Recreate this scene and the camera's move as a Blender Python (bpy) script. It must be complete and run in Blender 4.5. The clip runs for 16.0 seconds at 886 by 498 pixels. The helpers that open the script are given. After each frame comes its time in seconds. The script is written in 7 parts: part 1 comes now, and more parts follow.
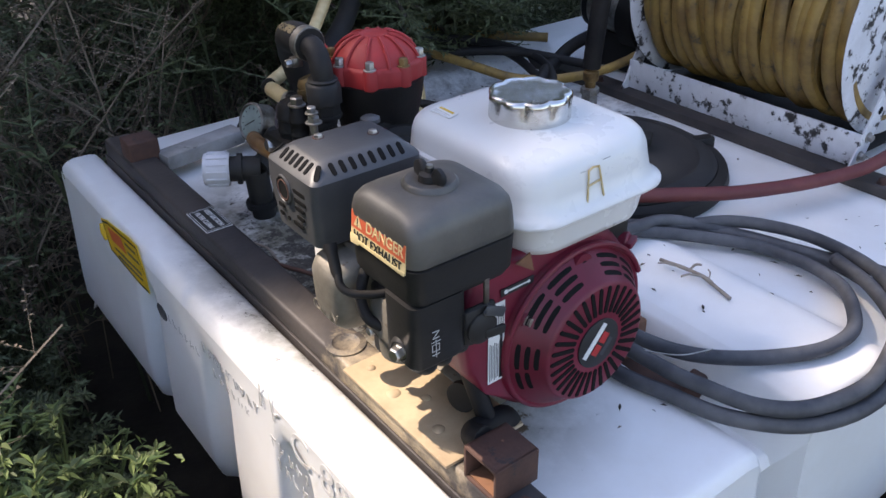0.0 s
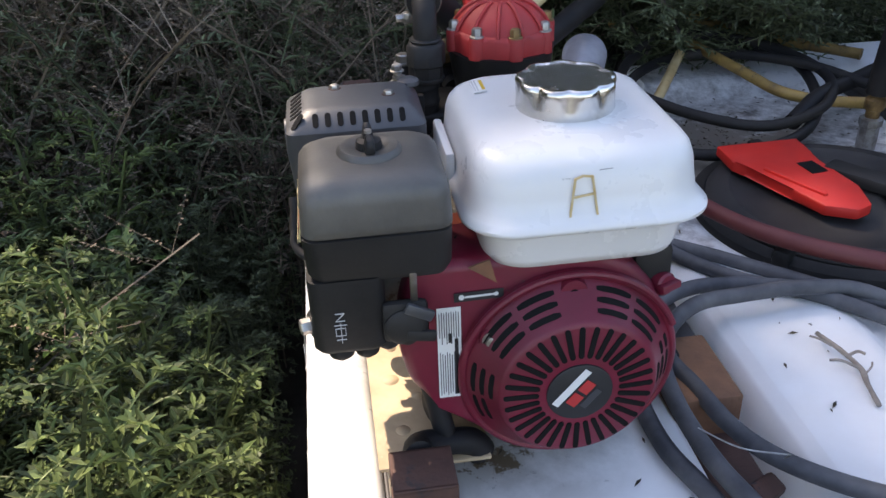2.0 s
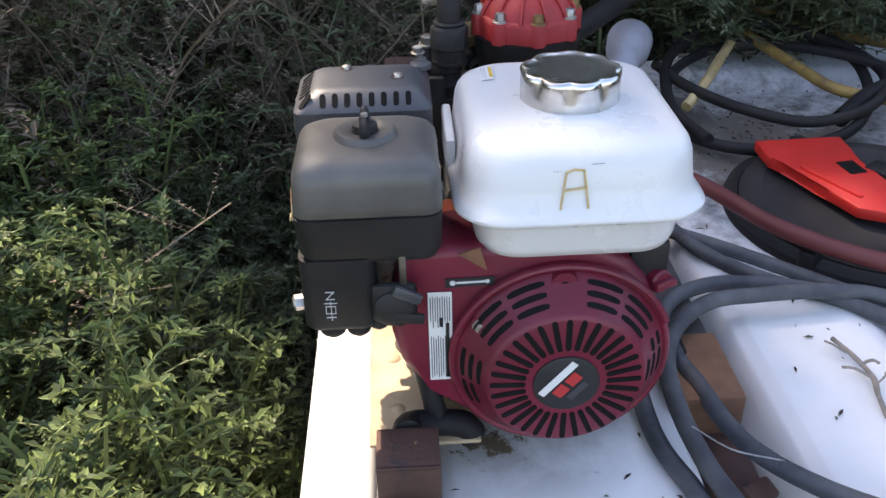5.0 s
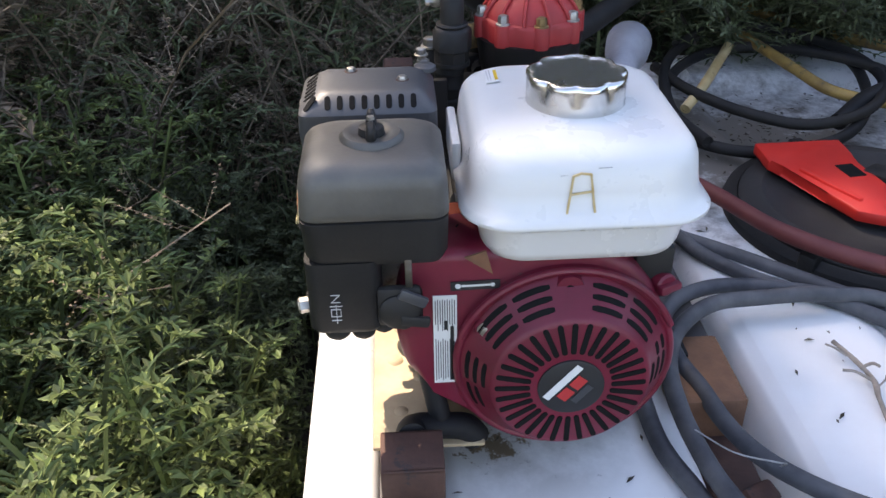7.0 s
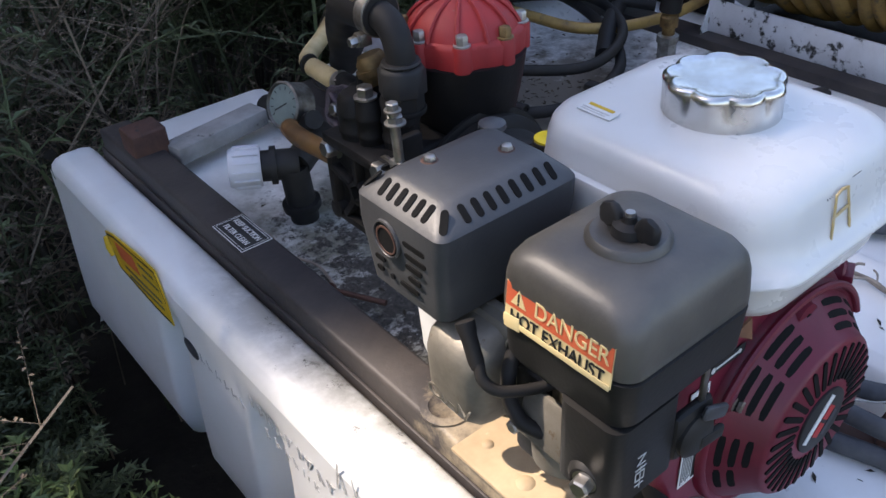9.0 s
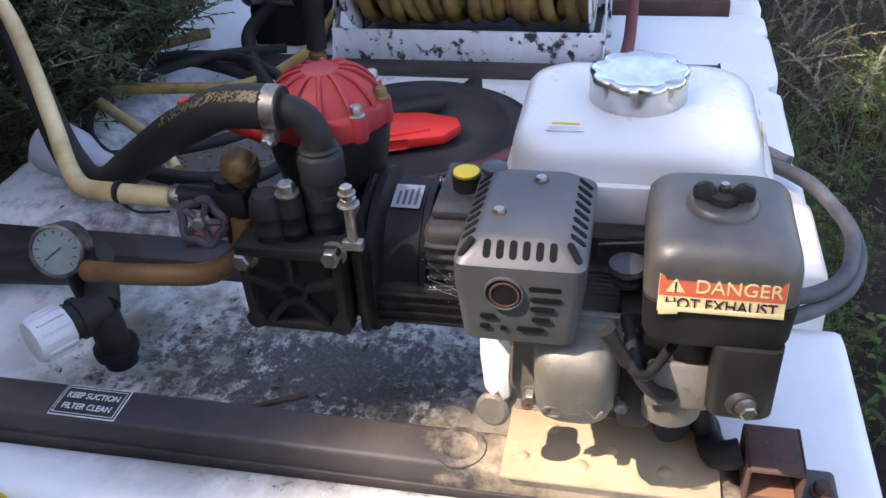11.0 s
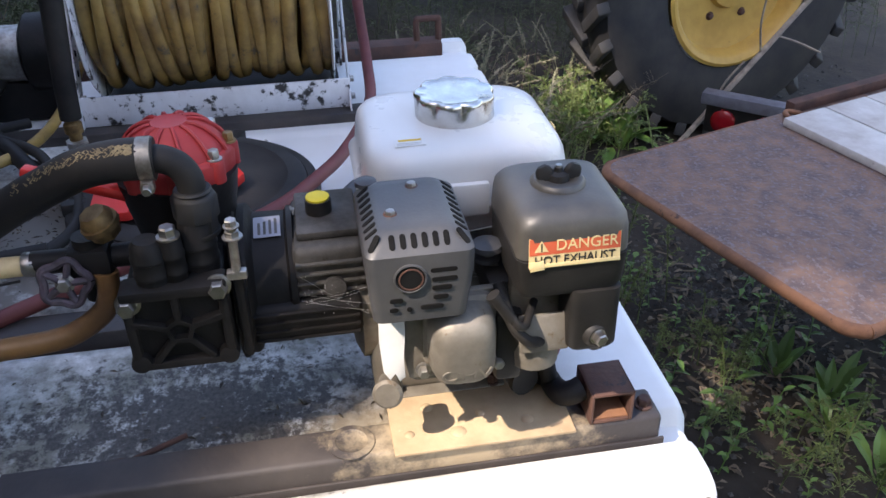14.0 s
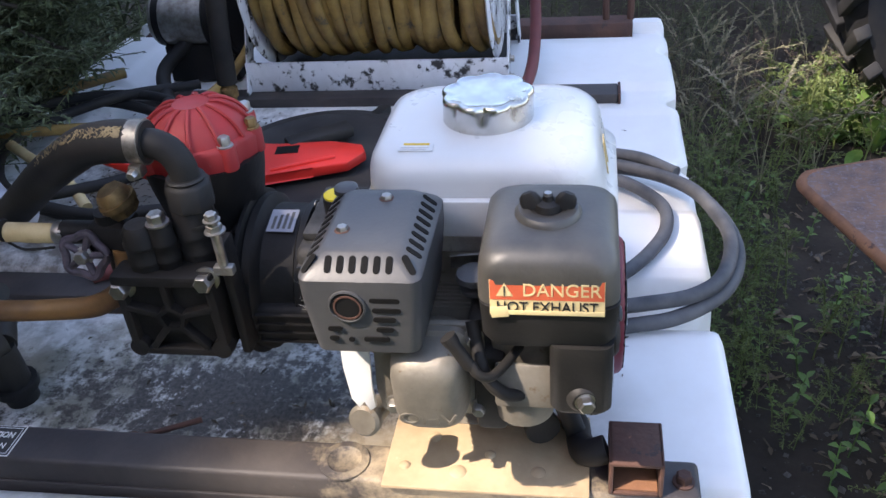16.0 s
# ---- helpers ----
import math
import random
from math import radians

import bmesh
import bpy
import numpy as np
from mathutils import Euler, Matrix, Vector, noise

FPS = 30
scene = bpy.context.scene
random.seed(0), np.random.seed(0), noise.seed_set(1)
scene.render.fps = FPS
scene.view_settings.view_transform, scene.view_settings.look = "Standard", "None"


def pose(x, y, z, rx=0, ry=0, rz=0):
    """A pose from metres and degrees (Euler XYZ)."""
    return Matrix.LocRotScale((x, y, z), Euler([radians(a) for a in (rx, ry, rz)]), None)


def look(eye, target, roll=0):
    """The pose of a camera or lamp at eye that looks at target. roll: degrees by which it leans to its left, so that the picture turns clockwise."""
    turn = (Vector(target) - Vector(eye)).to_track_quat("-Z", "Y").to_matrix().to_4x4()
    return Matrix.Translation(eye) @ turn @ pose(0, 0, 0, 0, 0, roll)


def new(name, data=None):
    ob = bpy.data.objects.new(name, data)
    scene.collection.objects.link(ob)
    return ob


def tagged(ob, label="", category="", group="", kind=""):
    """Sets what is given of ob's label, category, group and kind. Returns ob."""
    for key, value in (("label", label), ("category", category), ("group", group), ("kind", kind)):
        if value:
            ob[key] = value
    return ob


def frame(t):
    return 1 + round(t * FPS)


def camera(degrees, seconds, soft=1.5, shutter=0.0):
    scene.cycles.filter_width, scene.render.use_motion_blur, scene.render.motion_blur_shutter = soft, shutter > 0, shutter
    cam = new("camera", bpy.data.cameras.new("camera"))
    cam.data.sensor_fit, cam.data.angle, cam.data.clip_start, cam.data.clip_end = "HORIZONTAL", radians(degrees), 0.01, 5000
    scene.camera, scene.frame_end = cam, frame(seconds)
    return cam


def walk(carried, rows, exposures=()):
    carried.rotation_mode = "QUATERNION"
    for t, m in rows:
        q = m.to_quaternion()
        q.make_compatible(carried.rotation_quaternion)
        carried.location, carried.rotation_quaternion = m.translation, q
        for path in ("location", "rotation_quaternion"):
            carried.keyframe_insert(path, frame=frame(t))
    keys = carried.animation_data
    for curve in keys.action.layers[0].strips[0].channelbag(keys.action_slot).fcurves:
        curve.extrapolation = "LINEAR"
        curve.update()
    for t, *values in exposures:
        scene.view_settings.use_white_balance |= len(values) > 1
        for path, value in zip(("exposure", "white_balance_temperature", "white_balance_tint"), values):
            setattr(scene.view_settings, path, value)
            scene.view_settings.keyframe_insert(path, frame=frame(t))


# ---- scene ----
cam = camera(54.4, 16.0)
PATH = [
    (0, (-0.565, -0.525, 0.702), (0.457, 0.854, -0.326), -1.2),
    (0.5, (-0.541, -0.513, 0.693), (0.478, 0.859, -0.347), -1.5),
    (1, (-0.509, -0.464, 0.683), (0.437, 0.962, -0.352), -3.3),
    (1.5, (-0.369, -0.515, 0.653), (0.286, 1.079, -0.362), -4.1),
    (2, (-0.186, -0.596, 0.638), (0.031, 1.11, -0.382), -2.0),
    (2.5, (-0.136, -0.622, 0.645), (-0.023, 1.075, -0.407), -2.0),
    (3, (-0.127, -0.625, 0.649), (-0.065, 1.079, -0.397), -2.5),
    (3.5, (-0.126, -0.62, 0.651), (-0.064, 1.086, -0.391), -2.1),
    (4, (-0.125, -0.612, 0.65), (-0.064, 1.089, -0.4), -1.8),
    (6.5, (-0.133, -0.603, 0.648), (-0.051, 1.084, -0.423), -0.9),
    (7, (-0.138, -0.602, 0.651), (-0.053, 1.087, -0.416), -0.9),
    (7.5, (-0.21, -0.578, 0.653), (-0.023, 1.095, -0.426), -0.2),
    (8, (-0.35, -0.518, 0.673), (0.18, 1.051, -0.449), -2.7),
    (8.5, (-0.462, -0.42, 0.661), (0.306, 1.057, -0.449), -2.9),
    (9, (-0.499, -0.229, 0.65), (0.486, 1.076, -0.502), -3.8),
    (9.2, (-0.514, -0.161, 0.656), (0.555, 1.044, -0.53), -5.0),
    (11.3, (-0.736, 0.133, 0.72), (0.874, 0.476, -0.417), -4.7),
    (11.5, (-0.745, 0.158, 0.729), (0.879, 0.462, -0.399), -5.1),
    (12, (-0.822, 0.26, 0.732), (0.85, 0.198, -0.363), -1.9),
    (12.5, (-0.856, 0.287, 0.741), (0.803, 0.039, -0.347), -1.0),
    (13, (-0.856, 0.287, 0.742), (0.807, 0.006, -0.333), -1.2),
    (13.5, (-0.851, 0.281, 0.74), (0.811, -0.004, -0.336), -1.0),
    (14, (-0.848, 0.261, 0.739), (0.816, -0.018, -0.335), -0.9),
    (14.5, (-0.82, 0.207, 0.732), (0.844, 0.0, -0.357), -1.7),
    (15, (-0.806, 0.165, 0.725), (0.871, 0.058, -0.36), -1.8),
    (15.5, (-0.772, 0.096, 0.722), (0.894, 0.184, -0.382), -3.1),
    (16, (-0.738, 0.006, 0.712), (0.895, 0.335, -0.395), -5.5),
]
walk(cam, [(t, look(eye, target, roll)) for t, eye, target, roll in PATH], exposures=[(0, 1.64, 7150, 19), (1, 1.60, 7150, 19), (2.0, 1.80, 7500, 18), (2.8, 2.03, 7550, 18), (7.2, 1.97, 7550, 18), (9, 1.55, 7050, 18), (11.5, 2.18, 6950, 21), (12, 2.32, 6950, 20), (13, 1.80, 7050, 18), (14.5, 1.84, 7050, 18), (16, 1.92, 7050, 18)])

# ---- light ----
SUN_ELEV, SUN_X, SUN_Y = 52.0, -0.55, 0.83
w = bpy.data.worlds.new("sky")
scene.world = w
w.use_nodes = True
sky = w.node_tree.nodes.new("ShaderNodeTexSky")
sky.sky_type, sky.sun_disc = "NISHITA", False
sky.sun_elevation, sky.sun_rotation = radians(SUN_ELEV), math.atan2(SUN_X, SUN_Y)
bg = w.node_tree.nodes["Background"]
w.node_tree.links.new(sky.outputs[0], bg.inputs[0])
bg.inputs[1].default_value = 0.15
sun = new("sun", bpy.data.lights.new("sun", "SUN"))
sun.data.energy, sun.data.angle, sun.data.color = 2.65, radians(0.6), (1.0, 0.94, 0.84)
up = Vector((SUN_X, SUN_Y, 0)).normalized() * math.cos(radians(SUN_ELEV)) + Vector((0, 0, math.sin(radians(SUN_ELEV))))
sun.matrix_world = look(up * 10, (0, 0, 0))
TO_SUN = up.normalized()

# ---- materials ----


def material(name, c1, c2=None, scale=12.0, rough=0.5, rough2=None, metal=0.0, bump=0.0, bscale=None, spots=None, spot_scale=40.0, spot_at=0.62, island=0.0, coat=0.0, detail=6.0, spec=0.5):
    """A principled surface: two tones mixed by noise, optional spots of a third tone, fine relief."""
    m = bpy.data.materials.new(name)
    m.use_nodes = True
    t = m.node_tree
    n, l = t.nodes, t.links
    p = n["Principled BSDF"]
    co = n.new("ShaderNodeTexCoord")
    a = n.new("ShaderNodeTexNoise")
    a.inputs["Scale"].default_value, a.inputs["Detail"].default_value, a.inputs["Roughness"].default_value = scale, detail, 0.62
    l.new(co.outputs["Object"], a.inputs["Vector"])
    ramp = n.new("ShaderNodeValToRGB")
    ramp.color_ramp.elements[0].position, ramp.color_ramp.elements[1].position = 0.36, 0.66
    ramp.color_ramp.elements[0].color = (*c1, 1)
    ramp.color_ramp.elements[1].color = (*(c2 or c1), 1)
    l.new(a.outputs["Fac"], ramp.inputs[0])
    colour = ramp.outputs[0]
    if spots:
        b = n.new("ShaderNodeTexNoise")
        b.inputs["Scale"].default_value, b.inputs["Detail"].default_value, b.inputs["Roughness"].default_value = spot_scale, 8, 0.7
        l.new(co.outputs["Object"], b.inputs["Vector"])
        r2 = n.new("ShaderNodeValToRGB")
        r2.color_ramp.elements[0].position, r2.color_ramp.elements[1].position = spot_at, spot_at + 0.05
        l.new(b.outputs["Fac"], r2.inputs[0])
        mx = n.new("ShaderNodeMixRGB")
        mx.inputs[2].default_value = (*spots, 1)
        l.new(r2.outputs[0], mx.inputs[0])
        l.new(colour, mx.inputs[1])
        colour = mx.outputs[0]
    if island:
        g = n.new("ShaderNodeNewGeometry")
        hsv = n.new("ShaderNodeHueSaturation")
        mp = n.new("ShaderNodeMapRange")
        mp.inputs["To Min"].default_value, mp.inputs["To Max"].default_value = 1 - island, 1 + island
        l.new(g.outputs["Random Per Island"], mp.inputs["Value"])
        l.new(mp.outputs[0], hsv.inputs["Value"])
        l.new(colour, hsv.inputs["Color"])
        colour = hsv.outputs[0]
    l.new(colour, p.inputs["Base Color"])
    rr = n.new("ShaderNodeMapRange")
    rr.inputs["To Min"].default_value, rr.inputs["To Max"].default_value = rough, rough2 if rough2 is not None else min(1, rough + 0.18)
    l.new(a.outputs["Fac"], rr.inputs["Value"])
    l.new(rr.outputs[0], p.inputs["Roughness"])
    p.inputs["Metallic"].default_value = metal
    p.inputs["Coat Weight"].default_value = coat
    p.inputs["Specular IOR Level"].default_value = spec
    if bump:
        c = n.new("ShaderNodeTexNoise")
        c.inputs["Scale"].default_value, c.inputs["Detail"].default_value = bscale or scale * 6, 6
        l.new(co.outputs["Object"], c.inputs["Vector"])
        bp = n.new("ShaderNodeBump")
        bp.inputs["Strength"].default_value, bp.inputs["Distance"].default_value = bump, 0.004
        l.new(c.outputs["Fac"], bp.inputs["Height"])
        l.new(bp.outputs[0], p.inputs["Normal"])
    return m


WHITE_POLY = material("white_poly", (0.86, 0.86, 0.85), (0.81, 0.80, 0.775), 7, 0.38, bump=0.05, bscale=60, spots=(0.45, 0.40, 0.32), spot_scale=55, spot_at=0.70)


def let_light_through(m, share):
    """Thin moulded plastic: part of the light that falls on one side leaves on the other."""
    t = m.node_tree
    p = t.nodes["Principled BSDF"]
    tr = t.nodes.new("ShaderNodeBsdfTranslucent")
    tr.inputs["Color"].default_value = (0.86, 0.80, 0.68, 1)
    mix = t.nodes.new("ShaderNodeMixShader")
    mix.inputs[0].default_value = share
    t.links.new(p.outputs[0], mix.inputs[1])
    t.links.new(tr.outputs[0], mix.inputs[2])
    t.links.new(mix.outputs[0], t.nodes["Material Output"].inputs["Surface"])


let_light_through(WHITE_POLY, 0.12)
TANK_ENAMEL = material("white_enamel", (0.70, 0.695, 0.675), (0.65, 0.64, 0.61), 6, 0.22, 0.34, bump=0.015, bscale=60, spots=(0.55, 0.53, 0.48), spot_scale=70, spot_at=0.745)
BLACK_PLASTIC = material("black_plastic", (0.011, 0.011, 0.0115), (0.026, 0.024, 0.022), 14, 0.46, 0.66, bump=0.06, bscale=260, spec=0.32)
DUSTY_BLACK = material("dusty_black", (0.044, 0.042, 0.039), (0.108, 0.099, 0.083), 9, 0.38, 0.58, bump=0.05, bscale=300, spec=0.75)
MUFFLER_GREY = material("muffler_steel", (0.040, 0.042, 0.047), (0.071, 0.071, 0.072), 10, 0.38, 0.54, bump=0.06, bscale=300, spec=0.6)
RED_PAINT = material("red_paint", (0.185, 0.009, 0.029), (0.115, 0.010, 0.022), 11, 0.34, 0.58, bump=0.03, bscale=200, spots=(0.085, 0.030, 0.030), spot_scale=45, spot_at=0.64)
RED_DOME = material("red_dome", (0.40, 0.020, 0.020), (0.30, 0.026, 0.024), 14, 0.5, 0.7, bump=0.05, bscale=150, spots=(0.25, 0.10, 0.07), spot_scale=70, spot_at=0.68)
RED_PLASTIC = material("red_plastic", (0.62, 0.02, 0.012), (0.55, 0.022, 0.015), 10, 0.42, bump=0.02)
CHROME = material("chrome", (0.72, 0.72, 0.70), (0.56, 0.53, 0.48), 34, 0.14, 0.34, metal=1.0)
STEEL = material("steel", (0.46, 0.45, 0.44), (0.26, 0.24, 0.21), 40, 0.3, 0.5, metal=1.0, bump=0.05)
ZINC = material("zinc", (0.47, 0.46, 0.44), (0.25, 0.23, 0.20), 60, 0.35, 0.55, metal=0.9)
ALU = material("cast_aluminium", (0.27, 0.246, 0.205), (0.160, 0.142, 0.114), 16, 0.5, 0.7, metal=0.55, bump=0.12, bscale=220, spots=(0.15, 0.105, 0.065), spot_scale=38, spot_at=0.60)
GRIMY_ALU = material("grimy_aluminium", (0.105, 0.099, 0.090), (0.042, 0.039, 0.035), 22, 0.55, 0.75, metal=0.4, bump=0.15, bscale=220, spots=(0.05, 0.043, 0.038), spot_scale=90, spot_at=0.60)
BLACK_IRON = material("black_iron", (0.008, 0.008, 0.008), (0.017, 0.015, 0.014), 18, 0.42, 0.70, bump=0.14, bscale=160, spec=0.22)
RUBBER = material("black_rubber", (0.012, 0.012, 0.013), (0.030, 0.027, 0.024), 9, 0.5, 0.72, bump=0.05, bscale=120, spec=0.22)
HOSE_GREY = material("weathered_hose", (0.032, 0.034, 0.041), (0.112, 0.112, 0.117), 11, 0.5, 0.75, bump=0.06, bscale=140)
HOSE_RED = material("red_hose", (0.10, 0.016, 0.018), (0.15, 0.035, 0.032), 12, 0.5, 0.7, bump=0.05)
HOSE_TAN = material("tan_hose", (0.60, 0.46, 0.24), (0.36, 0.24, 0.10), 13, 0.42, 0.6, bump=0.04, spots=(0.2, 0.13, 0.06), spot_scale=45, spot_at=0.66)
HOSE_YELLOW = material("yellow_hose", (0.34, 0.215, 0.058), (0.15, 0.088, 0.03), 15, 0.45, 0.65, bump=0.05, spots=(0.10, 0.075, 0.04), spot_scale=30, spot_at=0.60)
HOSE_AMBER = material("amber_hose", (0.21, 0.105, 0.034), (0.10, 0.05, 0.02), 14, 0.38, 0.55, bump=0.03)
RUST = material("rusty_steel", (0.052, 0.025, 0.019), (0.098, 0.045, 0.031), 18, 0.7, 0.9, bump=0.25, bscale=160, spots=(0.035, 0.025, 0.024), spot_scale=30, spot_at=0.60)
RUST_ORANGE = material("orange_rust", (0.23, 0.105, 0.052), (0.13, 0.062, 0.036), 16, 0.75, 0.92, bump=0.25, bscale=160, spots=(0.07, 0.035, 0.025), spot_scale=26, spot_at=0.60)
BEAM_PAINT = material("beam_paint", (0.029, 0.025, 0.026), (0.066, 0.055, 0.049), 8, 0.45, 0.70, bump=0.14, bscale=120, spots=(0.15, 0.115, 0.08), spot_scale=26, spot_at=0.69)
DUST_PLATE = material("dusty_plate", (0.47, 0.36, 0.225), (0.34, 0.245, 0.145), 14, 0.55, 0.8, bump=0.15, bscale=90, spots=(0.50, 0.42, 0.28), spot_scale=22, spot_at=0.64)
PEELING = material("peeling_paint", (0.66, 0.67, 0.70), (0.54, 0.54, 0.56), 16, 0.5, 0.7, bump=0.2, bscale=60, spots=(0.022, 0.02, 0.02), spot_scale=24, spot_at=0.538)
BRASS = material("brass", (0.30, 0.19, 0.08), (0.12, 0.075, 0.035), 45, 0.5, 0.7, metal=0.7)
BARK = material("shrub_bark", (0.07, 0.056, 0.044), (0.045, 0.036, 0.028), 30, 0.85, 0.95, bump=0.3)
PALE_PLASTIC = material("pale_plastic", (0.60, 0.60, 0.63), (0.48, 0.48, 0.51), 14, 0.45, 0.65, bump=0.04, spots=(0.30, 0.29, 0.28), spot_scale=24, spot_at=0.66)
GREY_PLASTIC = material("grey_plastic", (0.40, 0.40, 0.44), (0.28, 0.28, 0.31), 14, 0.45, 0.65, bump=0.04, spots=(0.16, 0.15, 0.15), spot_scale=24, spot_at=0.62)
BOARD_GREY = material("grey_board", (0.34, 0.33, 0.32), (0.20, 0.19, 0.18), 14, 0.7, 0.9, bump=0.2, bscale=80, spots=(0.08, 0.075, 0.07), spot_scale=22, spot_at=0.60)
YELLOW = material("yellow_plastic", (0.75, 0.60, 0.02), (0.68, 0.52, 0.02), 20, 0.4)
LABEL_WHITE = material("label_white", (0.72, 0.72, 0.70), (0.62, 0.62, 0.60), 20, 0.45, bump=0.02)
LABEL_CREAM = material("label_cream", (0.72, 0.58, 0.30), (0.66, 0.50, 0.24), 20, 0.45)
LABEL_ORANGE = material("label_orange", (0.66, 0.135, 0.055), (0.58, 0.105, 0.045), 30, 0.5, bump=0.04)
LABEL_YELLOW = material("label_yellow", (0.72, 0.46, 0.02), (0.62, 0.38, 0.02), 24, 0.42)
INK_BLACK = material("ink_black", (0.012, 0.012, 0.013), (0.02, 0.02, 0.02), 20, 0.5)
INK_RED = material("ink_red", (0.5, 0.03, 0.03), (0.42, 0.03, 0.03), 20, 0.45)
INK_GOLD = material("ink_gold", (0.52, 0.36, 0.13), (0.62, 0.50, 0.30), 90, 0.55)
MARKER = material("faded_marker", (0.40, 0.39, 0.38), (0.68, 0.67, 0.65), 40, 0.6)
# flat black on slots and holes: inner shade put into the colour
HOLE = material("opening_black", (0.004, 0.004, 0.004), (0.008, 0.008, 0.008), 30, 0.8, spec=0.2)
RIM_YELLOW = material("yellow_rim_paint", (0.55, 0.34, 0.075), (0.42, 0.25, 0.055), 9, 0.4, 0.6, bump=0.06, spots=(0.10, 0.055, 0.03), spot_scale=13, spot_at=0.66)
TYRE = material("tyre_rubber", (0.016, 0.017, 0.021), (0.04, 0.038, 0.036), 8, 0.6, 0.85, bump=0.15, bscale=60)
OLD_WOOD = material("weathered_plank", (0.60, 0.58, 0.55), (0.40, 0.36, 0.32), 8, 0.75, 0.9, bump=0.25, bscale=70, spots=(0.16, 0.13, 0.11), spot_scale=14, spot_at=0.64)
DRY_TWIG = material("dry_twig", (0.34, 0.29, 0.24), (0.20, 0.165, 0.135), 40, 0.8)
PLATE_RUST = material("rusted_bed_plate", (0.110, 0.076, 0.068), (0.245, 0.142, 0.095), 22, 0.45, 0.78, bump=0.9, bscale=110, spots=(0.190, 0.148, 0.148), spot_scale=85, spot_at=0.53, metal=0.1, detail=12)
GLASS_DIAL = material("dial_glass", (0.24, 0.29, 0.275), (0.18, 0.22, 0.205), 20, 0.12, 0.2, coat=0.6)
RED_LAMP = material("red_lens", (0.25, 0.005, 0.01), (0.2, 0.004, 0.008), 20, 0.15, 0.25)
BLUE_STEEL = material("blue_grey_paint", (0.13, 0.14, 0.17), (0.09, 0.09, 0.11), 20, 0.45, 0.7, bump=0.1, spots=(0.12, 0.06, 0.04), spot_scale=30, spot_at=0.64)
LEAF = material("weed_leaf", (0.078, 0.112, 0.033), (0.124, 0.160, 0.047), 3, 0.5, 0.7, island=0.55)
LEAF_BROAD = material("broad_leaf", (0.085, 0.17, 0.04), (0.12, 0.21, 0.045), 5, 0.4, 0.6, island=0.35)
# for shrubs, and for shaded weeds with the shade put into the colour
LEAF_DARK = material("shrub_and_shaded_leaf", (0.060, 0.078, 0.034), (0.085, 0.105, 0.048), 3, 0.5, 0.7, island=0.5)
DRY = material("dry_stalk", (0.19, 0.146, 0.102), (0.11, 0.087, 0.064), 5, 0.8, 0.95, island=0.5)
GROUND = material("dark_gravel_soil", (0.022, 0.017, 0.013), (0.046, 0.037, 0.028), 9, 0.85, 1.0, bump=0.8, bscale=60, spots=(0.13, 0.125, 0.115), spot_scale=48, spot_at=0.66)

